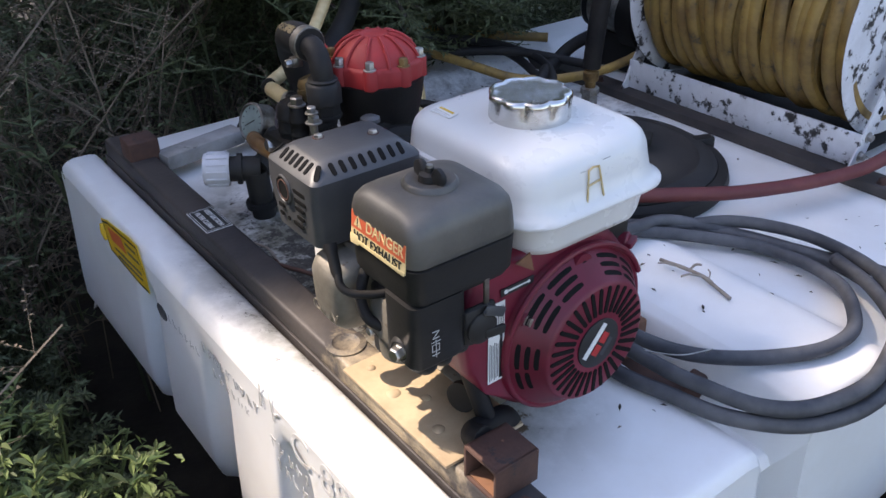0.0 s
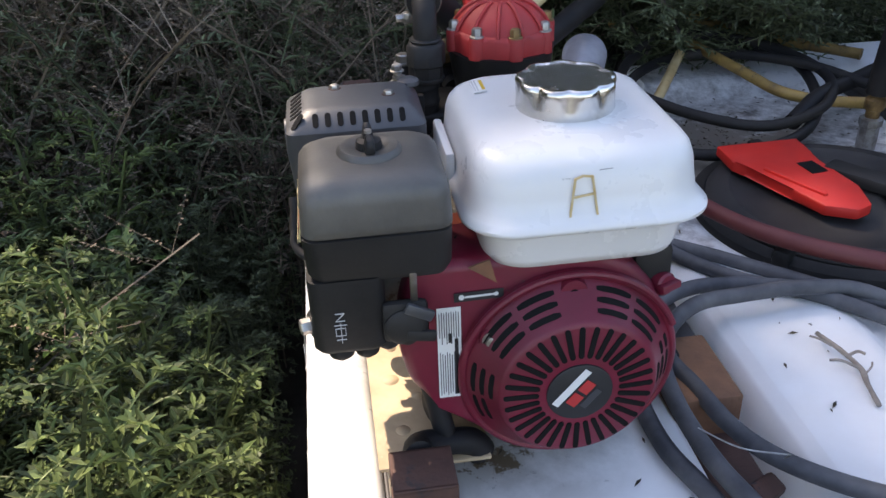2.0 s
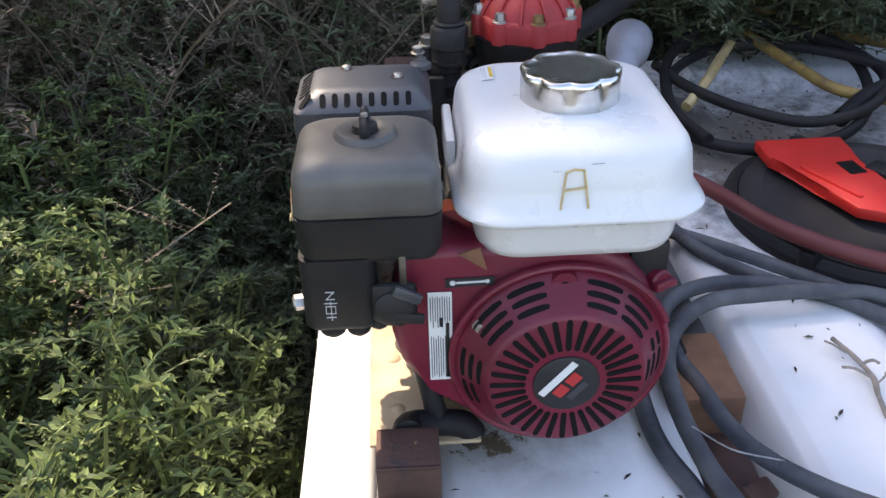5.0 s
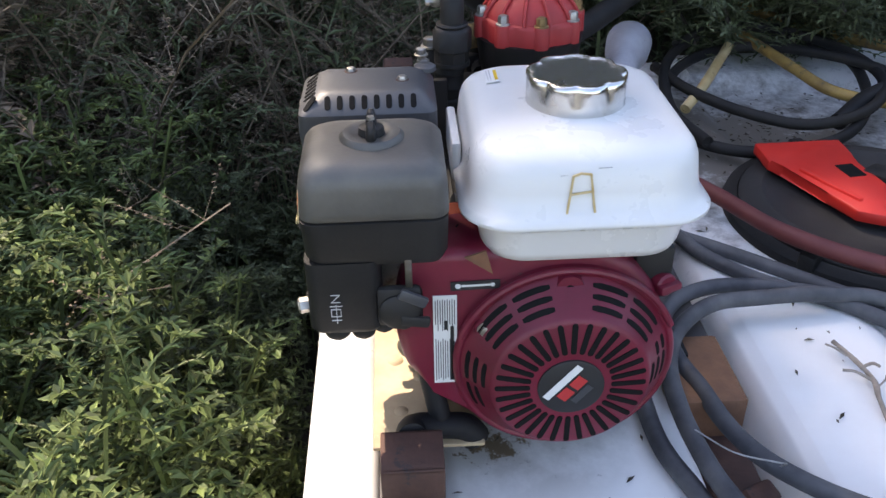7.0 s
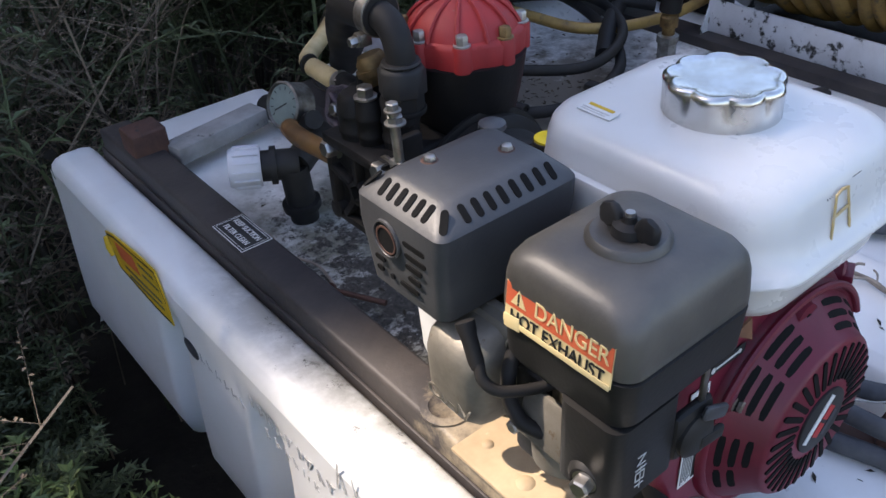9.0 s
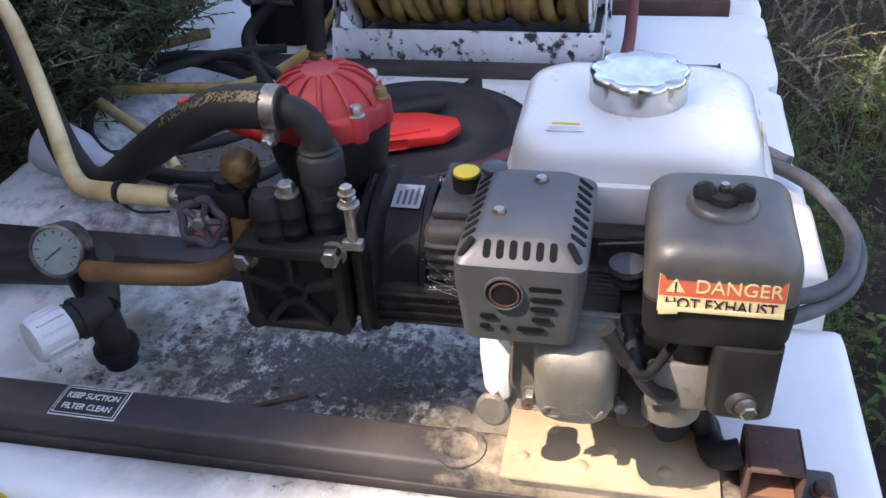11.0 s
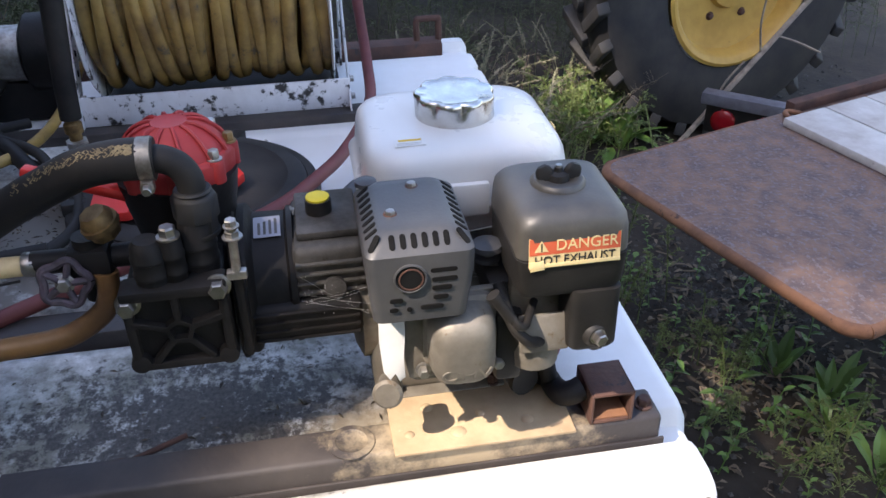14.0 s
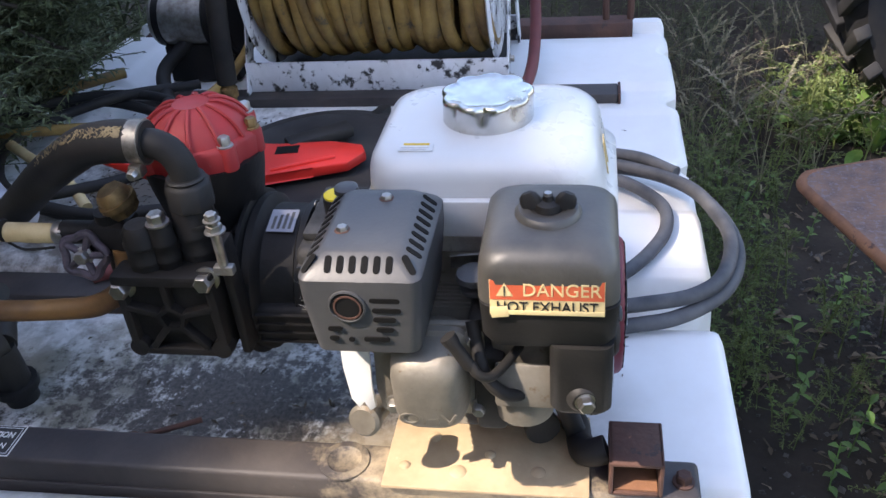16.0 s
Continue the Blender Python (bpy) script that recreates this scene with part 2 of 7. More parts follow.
# stained deck: the white poly with soot, oil and soil laid over the part round the pump
def stained_poly():
    m = WHITE_POLY.copy()
    m.name = "stained_poly"
    t = m.node_tree
    n, l = t.nodes, t.links
    p = n["Principled BSDF"]
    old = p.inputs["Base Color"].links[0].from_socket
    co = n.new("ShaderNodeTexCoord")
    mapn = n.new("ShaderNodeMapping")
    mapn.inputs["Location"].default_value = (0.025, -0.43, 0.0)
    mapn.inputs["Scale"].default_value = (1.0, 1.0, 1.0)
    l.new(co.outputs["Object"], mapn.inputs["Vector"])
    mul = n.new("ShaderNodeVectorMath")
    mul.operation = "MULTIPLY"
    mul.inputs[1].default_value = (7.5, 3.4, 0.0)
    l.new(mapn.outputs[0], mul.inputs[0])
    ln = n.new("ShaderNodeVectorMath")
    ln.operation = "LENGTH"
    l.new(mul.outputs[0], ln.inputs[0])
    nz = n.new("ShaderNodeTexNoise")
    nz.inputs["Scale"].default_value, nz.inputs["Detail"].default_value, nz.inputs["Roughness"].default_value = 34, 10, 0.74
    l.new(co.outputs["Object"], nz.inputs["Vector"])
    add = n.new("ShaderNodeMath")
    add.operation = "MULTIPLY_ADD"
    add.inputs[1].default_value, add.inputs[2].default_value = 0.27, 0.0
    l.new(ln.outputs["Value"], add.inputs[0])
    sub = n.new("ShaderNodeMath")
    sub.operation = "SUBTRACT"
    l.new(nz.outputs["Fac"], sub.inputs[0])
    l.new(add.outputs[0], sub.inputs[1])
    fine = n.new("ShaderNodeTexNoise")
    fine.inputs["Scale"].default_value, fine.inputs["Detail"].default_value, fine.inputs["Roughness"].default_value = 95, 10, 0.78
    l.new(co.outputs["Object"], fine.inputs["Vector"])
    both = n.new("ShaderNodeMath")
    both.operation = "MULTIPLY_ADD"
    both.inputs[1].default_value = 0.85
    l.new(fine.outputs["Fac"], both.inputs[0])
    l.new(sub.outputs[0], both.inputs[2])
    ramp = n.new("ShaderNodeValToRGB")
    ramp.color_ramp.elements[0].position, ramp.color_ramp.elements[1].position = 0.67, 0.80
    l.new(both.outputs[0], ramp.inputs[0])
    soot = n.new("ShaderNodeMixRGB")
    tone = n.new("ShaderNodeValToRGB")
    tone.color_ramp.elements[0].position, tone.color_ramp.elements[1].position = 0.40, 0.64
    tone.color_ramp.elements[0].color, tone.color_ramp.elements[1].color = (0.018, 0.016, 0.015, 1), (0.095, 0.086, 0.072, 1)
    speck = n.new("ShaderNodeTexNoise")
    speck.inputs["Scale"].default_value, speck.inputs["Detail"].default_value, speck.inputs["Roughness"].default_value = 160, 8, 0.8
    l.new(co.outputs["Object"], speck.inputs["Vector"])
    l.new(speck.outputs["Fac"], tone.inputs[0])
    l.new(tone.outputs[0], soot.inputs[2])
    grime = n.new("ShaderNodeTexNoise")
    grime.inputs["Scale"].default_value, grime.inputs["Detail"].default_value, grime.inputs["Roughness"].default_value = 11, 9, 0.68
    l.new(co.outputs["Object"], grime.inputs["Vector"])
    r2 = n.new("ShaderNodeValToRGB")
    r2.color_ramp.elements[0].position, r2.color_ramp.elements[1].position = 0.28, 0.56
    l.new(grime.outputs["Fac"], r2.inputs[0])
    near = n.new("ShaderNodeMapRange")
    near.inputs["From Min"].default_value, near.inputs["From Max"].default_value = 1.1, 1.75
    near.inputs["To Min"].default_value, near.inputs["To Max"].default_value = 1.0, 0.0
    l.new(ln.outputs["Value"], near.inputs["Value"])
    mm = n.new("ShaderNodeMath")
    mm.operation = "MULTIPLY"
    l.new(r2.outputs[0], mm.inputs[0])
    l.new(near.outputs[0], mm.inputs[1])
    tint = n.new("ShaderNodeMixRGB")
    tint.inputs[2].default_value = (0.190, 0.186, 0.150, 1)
    l.new(mm.outputs[0], tint.inputs[0])
    l.new(old, tint.inputs[1])
    l.new(tint.outputs[0], soot.inputs[1])
    l.new(ramp.outputs[0], soot.inputs[0])
    # a small crusty stain by the starter
    mp2 = n.new("ShaderNodeMapping")
    mp2.inputs["Location"].default_value = (0.059, -0.045, 0.0)
    l.new(co.outputs["Object"], mp2.inputs["Vector"])
    sc2 = n.new("ShaderNodeVectorMath")
    sc2.operation = "MULTIPLY"
    sc2.inputs[1].default_value = (17.0, 26.0, 0.0)
    l.new(mp2.outputs[0], sc2.inputs[0])
    ln2 = n.new("ShaderNodeVectorMath")
    ln2.operation = "LENGTH"
    l.new(sc2.outputs[0], ln2.inputs[0])
    nz2 = n.new("ShaderNodeTexNoise")
    nz2.inputs["Scale"].default_value, nz2.inputs["Detail"].default_value, nz2.inputs["Roughness"].default_value = 55, 8, 0.7
    l.new(co.outputs["Object"], nz2.inputs["Vector"])
    dif = n.new("ShaderNodeMath")
    dif.operation = "MULTIPLY_ADD"
    dif.inputs[1].default_value = -0.28
    l.new(ln2.outputs["Value"], dif.inputs[0])
    l.new(nz2.outputs["Fac"], dif.inputs[2])
    r3 = n.new("ShaderNodeValToRGB")
    r3.color_ramp.elements[0].position, r3.color_ramp.elements[1].position = 0.36, 0.42
    l.new(dif.outputs[0], r3.inputs[0])
    mx3 = n.new("ShaderNodeMixRGB")
    mx3.inputs[2].default_value = (0.16, 0.12, 0.075, 1)
    l.new(r3.outputs[0], mx3.inputs[0])
    l.new(soot.outputs[0], mx3.inputs[1])
    l.new(mx3.outputs[0], p.inputs["Base Color"])
    l.new(mx3.outputs[0], n["Translucent BSDF"].inputs["Color"])
    return m


STAINED = stained_poly()


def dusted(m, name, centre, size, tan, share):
    """A copy of a surface with a ragged film of one tint, such as tan dust, round one spot."""
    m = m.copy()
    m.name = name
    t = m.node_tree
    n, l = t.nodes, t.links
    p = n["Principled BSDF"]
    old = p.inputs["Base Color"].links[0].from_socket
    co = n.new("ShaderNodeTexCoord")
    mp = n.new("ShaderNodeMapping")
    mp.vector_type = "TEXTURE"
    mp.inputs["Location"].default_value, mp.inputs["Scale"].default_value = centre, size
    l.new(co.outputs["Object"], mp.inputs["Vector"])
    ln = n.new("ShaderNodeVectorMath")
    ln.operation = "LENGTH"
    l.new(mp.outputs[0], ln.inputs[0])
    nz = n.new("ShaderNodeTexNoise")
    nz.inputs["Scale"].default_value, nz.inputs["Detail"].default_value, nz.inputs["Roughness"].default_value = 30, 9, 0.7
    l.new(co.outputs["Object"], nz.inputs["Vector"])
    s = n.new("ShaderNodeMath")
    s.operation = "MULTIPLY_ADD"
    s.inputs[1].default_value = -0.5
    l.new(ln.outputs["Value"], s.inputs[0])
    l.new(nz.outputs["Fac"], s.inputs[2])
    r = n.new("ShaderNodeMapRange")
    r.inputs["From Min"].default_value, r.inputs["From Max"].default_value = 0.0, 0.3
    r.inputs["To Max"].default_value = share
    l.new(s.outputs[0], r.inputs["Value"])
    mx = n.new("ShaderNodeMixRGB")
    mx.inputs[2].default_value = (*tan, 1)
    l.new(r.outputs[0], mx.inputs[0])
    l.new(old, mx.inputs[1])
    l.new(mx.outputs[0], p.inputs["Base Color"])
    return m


# dark brown film on the far deck beyond the lid
STAINED = dusted(STAINED, "stained_brown_poly", (0.46, 0.74, 0.0), (0.42, 0.36, 0.3), (0.085, 0.064, 0.045), 0.92)
STAINED = dusted(STAINED, "stained_dusty_poly", (-0.09, 0.225, 0.0), (0.085, 0.10, 0.2), (0.40, 0.33, 0.23), 0.8)
BEAM_DUSTY = dusted(BEAM_PAINT, "dusty_beam_paint", (-0.14, 0.12, 0.043), (0.09, 0.16, 0.09), (0.42, 0.335, 0.22), 0.85)

# ---- building helpers ----


def part(name, bm, mat, parent=None, label="", smooth=True, angle=40):
    """Links a bmesh as one mesh object."""
    bmesh.ops.recalc_face_normals(bm, faces=bm.faces)
    me = bpy.data.meshes.new(name)
    bm.to_mesh(me)
    bm.free()
    me.materials.append(mat)
    if smooth:
        me.shade_smooth()
        me.set_sharp_from_angle(angle=radians(angle))
    ob = new(name, me)
    if parent:
        ob.parent = parent
    if label:
        ob["label"] = label
    return ob


def thing(name, label, category, at=(0, 0, 0), group="", kind=""):
    e = new(name)
    e.location = at
    e.empty_display_size = 0.02
    return tagged(e, label, category, group, kind)


def put(bm, m):
    bmesh.ops.transform(bm, matrix=m, verts=bm.verts)
    return bm


def merge(*many):
    out = bmesh.new()
    for b in many:
        me = bpy.data.meshes.new("t")
        b.to_mesh(me)
        out.from_mesh(me)
        bpy.data.meshes.remove(me)
        b.free()
    return out


def box(x0, x1, y0, y1, z0, z1, r=0.0, seg=2):
    bm = bmesh.new()
    bmesh.ops.create_cube(bm, size=1)
    put(bm, Matrix.LocRotScale(((x0 + x1) / 2, (y0 + y1) / 2, (z0 + z1) / 2), None, (x1 - x0, y1 - y0, z1 - z0)))
    if r:
        bmesh.ops.bevel(bm, geom=bm.edges[:], offset=r, segments=seg, profile=0.5, affect="EDGES")
    return bm


def lathe(profile, n=32, axis="z"):
    """Turns (radius, height) pairs round the z axis (or x or y), closed at both ends."""
    bm = bmesh.new()
    rings = []
    for r, h in profile:
        rings.append([bm.verts.new((r * math.cos(2 * math.pi * i / n), r * math.sin(2 * math.pi * i / n), h)) for i in range(n)])
    for a, b in zip(rings, rings[1:]):
        for i in range(n):
            bm.faces.new((a[i], a[(i + 1) % n], b[(i + 1) % n], b[i]))
    bm.faces.new(rings[0][::-1])
    bm.faces.new(rings[-1])
    if axis == "y":
        put(bm, Matrix.Rotation(radians(-90), 4, "X"))
    elif axis == "x":
        put(bm, Matrix.Rotation(radians(90), 4, "Y"))
    return bm


def ring_body(profile, n=48):
    """Turns a closed (radius, height) outline round the z axis: a ring with an open middle."""
    bm = bmesh.new()
    rings = [[bm.verts.new((r * math.cos(2 * math.pi * i / n), r * math.sin(2 * math.pi * i / n), h)) for i in range(n)] for r, h in profile]
    for a, b in zip(rings, rings[1:] + rings[:1]):
        for i in range(n):
            bm.faces.new((a[i], a[(i + 1) % n], b[(i + 1) % n], b[i]))
    return bm


def aim(origin, way):
    """A pose whose z axis points along way."""
    return Matrix.Translation(origin) @ Vector(way).to_track_quat("Z", "Y").to_matrix().to_4x4()


def rod(a, b, r, n=12, r2=None):
    a, b = Vector(a), Vector(b)
    return put(lathe([(r, 0), (r if r2 is None else r2, (b - a).length)], n), aim(a, b - a))


def spline(points, steps=8):
    p = [Vector(q) for q in points]
    p = [2 * p[0] - p[1]] + p + [2 * p[-1] - p[-2]]
    out = []
    for i in range(1, len(p) - 2):
        a, b, c, d = p[i - 1:i + 3]
        for k in range(steps):
            t = k / steps
            out.append(0.5 * (2 * b + (c - a) * t + (2 * a - 5 * b + 4 * c - d) * t * t + (3 * b - a - 3 * c + d) * t ** 3))
    out.append(p[-2])
    return out


def tube(points, r, n=12, steps=8, wobble=0.0):
    """A round hose along a smooth line through the points."""
    line = spline(points, steps)
    bm = bmesh.new()
    rings = []
    side = None
    for i, q in enumerate(line):
        way = (line[min(i + 1, len(line) - 1)] - line[max(i - 1, 0)]).normalized()
        if side is None:
            side = way.orthogonal().normalized()
        side = (side - way * side.dot(way)).normalized()
        other = way.cross(side)
        rr = r * (1 + wobble * noise.noise(q * 30))
        rings.append([bm.verts.new(q + (side * math.cos(2 * math.pi * k / n) + other * math.sin(2 * math.pi * k / n)) * rr) for k in range(n)])
    for a, b in zip(rings, rings[1:]):
        for k in range(n):
            bm.faces.new((a[k], a[(k + 1) % n], b[(k + 1) % n], b[k]))
    bm.faces.new(rings[0][::-1])
    bm.faces.new(rings[-1])
    return bm


def rounded_ring(x0, x1, y0, y1, r, n=6):
    out = []
    for cx, cy, a0 in ((x1 - r, y1 - r, 0), (x0 + r, y1 - r, 90), (x0 + r, y0 + r, 180), (x1 - r, y0 + r, 270)):
        for i in range(n + 1):
            a = radians(a0 + 90 * i / n)
            out.append((cx + r * math.cos(a), cy + r * math.sin(a)))
    return out


def stack(levels, n=6):
    """A body from rounded rectangles: (x0, x1, y0, y1, corner radius, z) from the bottom up."""
    bm = bmesh.new()
    rings = [[bm.verts.new((x, y, lv[5])) for x, y in rounded_ring(*lv[:5], n)] for lv in levels]
    k = len(rings[0])
    for a, b in zip(rings, rings[1:]):
        for i in range(k):
            bm.faces.new((a[i], a[(i + 1) % k], b[(i + 1) % k], b[i]))
    bm.faces.new(rings[0][::-1])
    bm.faces.new(rings[-1])
    return bm


def prism(outline, y0, y1, r=0.0, seg=2):
    """An outline in x and z, drawn out from y0 to y1."""
    bm = bmesh.new()
    a = [bm.verts.new((x, y0, z)) for x, z in outline]
    b = [bm.verts.new((x, y1, z)) for x, z in outline]
    k = len(a)
    for i in range(k):
        bm.faces.new((a[i], a[(i + 1) % k], b[(i + 1) % k], b[i]))
    bm.faces.new(a[::-1])
    bm.faces.new(b)
    if r:
        bmesh.ops.bevel(bm, geom=bm.edges[:], offset=r, segments=seg, profile=0.5, affect="EDGES")
    return bm


def capsule(length, width, depth, n=5):
    """A slot shape lying along x, flat, centred, from z = 0 to depth."""
    bm = bmesh.new()
    h, r = length / 2 - width / 2, width / 2
    pts = [(h + r * math.cos(radians(a)), r * math.sin(radians(a))) for a in np.linspace(-90, 90, n + 1)]
    pts += [(-h + r * math.cos(radians(a)), r * math.sin(radians(a))) for a in np.linspace(90, 270, n + 1)]
    lo = [bm.verts.new((x, y, 0)) for x, y in pts]
    hi = [bm.verts.new((x, y, depth)) for x, y in pts]
    for i in range(len(pts)):
        bm.faces.new((lo[i], lo[(i + 1) % len(pts)], hi[(i + 1) % len(pts)], hi[i]))
    bm.faces.new(lo[::-1])
    bm.faces.new(hi)
    return bm


def frame_pose(origin, xdir, ydir):
    x = Vector(xdir).normalized()
    z = x.cross(Vector(ydir)).normalized()
    y = z.cross(x)
    m = Matrix((x, y, z)).transposed().to_4x4()
    m.translation = Vector(origin)
    return m


def writing(name, text, size, mat, m, parent, label="", align="CENTER", thick=0.0004, squeeze=1.0):
    c = bpy.data.curves.new(name, "FONT")
    c.body, c.size, c.align_x, c.align_y, c.extrude = text, size, align, "CENTER", thick
    t = bpy.data.objects.new("t", c)
    me = bpy.data.meshes.new_from_object(t)
    bpy.data.objects.remove(t)
    me.name = name
    me.materials.clear()
    me.materials.append(mat)
    me.transform(Matrix.Diagonal((squeeze, 1, 1, 1)))
    ob = new(name, me)
    ob.parent = parent
    ob.matrix_basis = m
    if label:
        ob["label"] = label
    return ob


def strokes(lines, width, thick, m):
    """Pen strokes: polylines of flat bars in a plane."""
    bm = bmesh.new()
    for pts in lines:
        for (ax, ay), (bx, by) in zip(pts, pts[1:]):
            d = Vector((bx - ax, by - ay, 0))
            c = box(-d.length / 2 - width / 3, d.length / 2 + width / 3, -width / 2, width / 2, 0, thick)
            put(c, Matrix.Translation(((ax + bx) / 2, (ay + by) / 2, 0)) @ Matrix.Rotation(math.atan2(d.y, d.x), 4, "Z"))
            bm = merge(bm, c)
    return put(bm, m)


def bolt(r, h, n=6):
    return merge(lathe([(r * 1.35, 0), (r * 1.35, h * 0.2), (r * 1.2, h * 0.25)], 16), put(lathe([(r, 0), (r, h * 0.85), (r * 0.8, h)], n), Matrix.Translation((0, 0, h * 0.2))))

# ---- setting ----
GROUND_Z = -0.80


def smooth(a, b, t):
    t = max(0.0, min(1.0, (t - a) / (b - a)))
    return t * t * (3 - 2 * t)


bm = bmesh.new()
N = 70
ext = [-60, -25, -12, -7, -5] + list(np.linspace(-4, 6, N)) + [7, 9, 14, 30, 60]
grid = [[bm.verts.new((x, y, GROUND_Z + 0.035 * noise.noise((x * 2.2, y * 2.2, 0)) + 0.12 * noise.noise((x * 0.4, y * 0.4, 3)) * smooth(1.5, 4, math.hypot(x, y)))) for y in ext] for x in ext]
for i in range(len(ext) - 1):
    for j in range(len(ext) - 1):
        bm.faces.new((grid[i][j], grid[i + 1][j], grid[i + 1][j + 1], grid[i][j + 1]))
tagged(part("ground", bm, GROUND), "dark gravelly soil with pale stones", "ground", kind="structure")

# loose pebbles on the gravel beside the sprayer
rng = random.Random(5)
verts, faces = [], []
for i in range(4200):
    x, y = rng.uniform(-0.4, 3.6), rng.uniform(-2.4, -0.2)
    if i % 2:
        x, y = rng.gauss(0.95, 0.28), rng.gauss(-0.88, 0.2)
    s = rng.uniform(0.003, 0.012) * (1.6 if rng.random() < 0.08 else 1)
    z = GROUND_Z + 0.035 * noise.noise((x * 2.2, y * 2.2, 0))
    k = len(verts)
    a = rng.uniform(0, 6.28)
    for dx, dy, dz in ((1, 0, 0), (0.1, 0.9, 0.1), (-0.9, 0.1, 0), (0, -1, 0.1), (0.1, 0.1, 0.7), (0, 0, -0.6)):
        q = (dx * math.cos(a) - dy * math.sin(a), dx * math.sin(a) + dy * math.cos(a))
        verts.append((x + q[0] * s * rng.uniform(0.7, 1.3), y + q[1] * s * rng.uniform(0.7, 1.2), z + dz * s))
    for f in ((0, 1, 4), (1, 2, 4), (2, 3, 4), (3, 0, 4), (1, 0, 5), (2, 1, 5), (3, 2, 5), (0, 3, 5)):
        faces.append([k + v for v in f])
me = bpy.data.meshes.new("pebbles")
me.from_pydata(verts, [], faces)
PEBBLE = material("pebble_grey", (0.082, 0.077, 0.071), (0.048, 0.044, 0.040), 10, 0.8, island=0.6)
me.materials.append(PEBBLE)
tagged(new("pebbles", me), "loose grey pebbles on the dark soil", "gravel", kind="stuff")

# ---- sprayer tank ----
X_PROFILE = [(-0.25, -0.008), (-0.246, 0.006), (-0.238, 0.013), (-0.226, 0.016), (-0.196, 0.016), (-0.182, 0.012), (-0.175, 0.002), (-0.171, -0.03), (-0.119, -0.03), (-0.113, -0.006), (-0.1, 0.0), (0.125, 0.0), (0.142, -0.004), (0.152, -0.016), (0.166, -0.08),
             (0.228, -0.08), (0.246, -0.03), (0.256, -0.008), (0.275, 0.0), (0.415, 0.0), (0.432, -0.004), (0.452, -0.016), (0.80, -0.016), (0.82, -0.012), (0.905, -0.012), (0.925, -0.002), (1.185, -0.004), (1.2, -0.03), (1.272, -0.03), (1.285, -0.006), (1.32, -0.008), (1.336, -0.018), (1.342, -0.04)]


def tank_top(x, y):
    z = float(np.interp(x, [p[0] for p in X_PROFILE], [p[1] for p in X_PROFILE]))
    z -= 0.012 * smooth(0, 1.2, y) if x < -0.17 else 0
    if x > 0.44:
        z += 0.03 * smooth(0.98, 1.03, y)
    return z


def y_start(x):
    """The near end steps back between the moulded sections."""
    y = -0.165
    if x < -0.17:
        y = -0.145
    y += 0.03 * (1 - smooth(0.0, 0.018, abs(x - 0.197) - 0.03))
    y += 0.02 * (1 - smooth(0.0, 0.02, abs(x - 0.60) - 0.01)) + 0.02 * (1 - smooth(0.0, 0.02, abs(x - 0.86) - 0.02)) + 0.02 * (1 - smooth(0.0, 0.02, abs(x - 1.1) - 0.01))
    return y


xs = sorted(set([p[0] for p in X_PROFILE] + list(np.round(np.linspace(-0.24, 1.33, 120), 4))))
ys01 = [0, 0.004, 0.009, 0.016] + list(np.linspace(0.03, 0.97, 90)) + [0.984, 0.991, 0.996, 1]
bm = bmesh.new()
rows = []
for x in xs:
    a, b = y_start(x), 1.15
    row = []
    for t in ys01:
        y = a + (b - a) * t
        e = min(y - a, b - y)
        z = tank_top(x, y) - 0.016 * (1 - math.sqrt(max(0, 1 - (1 - min(1, e / 0.016)) ** 2)))
        row.append(bm.verts.new((x, y, z)))
    rows.append(row)
for i in range(len(xs) - 1):
    for j in range(len(ys01) - 1):
        bm.faces.new((rows[i][j], rows[i + 1][j], rows[i + 1][j + 1], rows[i][j + 1]))
sprayer_tank = thing("sprayer_tank", "white moulded poly sprayer tank with stained deck and raised front lip", "sprayer tank")
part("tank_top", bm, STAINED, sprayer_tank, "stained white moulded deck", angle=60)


def wall_out(y, z):
    """How far the front wall stands out: pillars with grooves between them that deepen downwards."""
    g = 0
    for c in (-0.02, 0.22, 0.46, 0.72):
        g = max(g, 1 - smooth(0.012, 0.05, abs(y - c)))
    return 0.055 * g * smooth(-0.05, -0.13, z) - 0.012 * smooth(-0.02, -0.3, z)


def wall(points, out, bottom, name):
    """A skirt wall below a top edge: points along the edge, outward way, depth."""
    bm = bmesh.new()
    zs = [0, 0.012, 0.03, 0.06, 0.09, 0.12, 0.16, 0.2, 0.24, 0.28, 0.315, 0.338, 0.348]
    cols = []
    for p in points:
        col = []
        for d in zs:
            z = p[2] - d
            o = out(p, z)
            end = 0.05 * smooth(0.285, 0.348, d) ** 2
            col.append(bm.verts.new((p[0] + o[0] * (1), p[1] + o[1], z)) if not end else bm.verts.new((p[0] + o[0] + (end if p[0] < 0 and o[2] else 0), p[1] + o[1] + (0 if o[2] else end), z)))
        cols.append(col)
    for a, b in zip(cols, cols[1:]):
        for j in range(len(zs) - 1):
            bm.faces.new((a[j], b[j], b[j + 1], a[j + 1]))
    return part(name, bm, WHITE_POLY, sprayer_tank, angle=60)


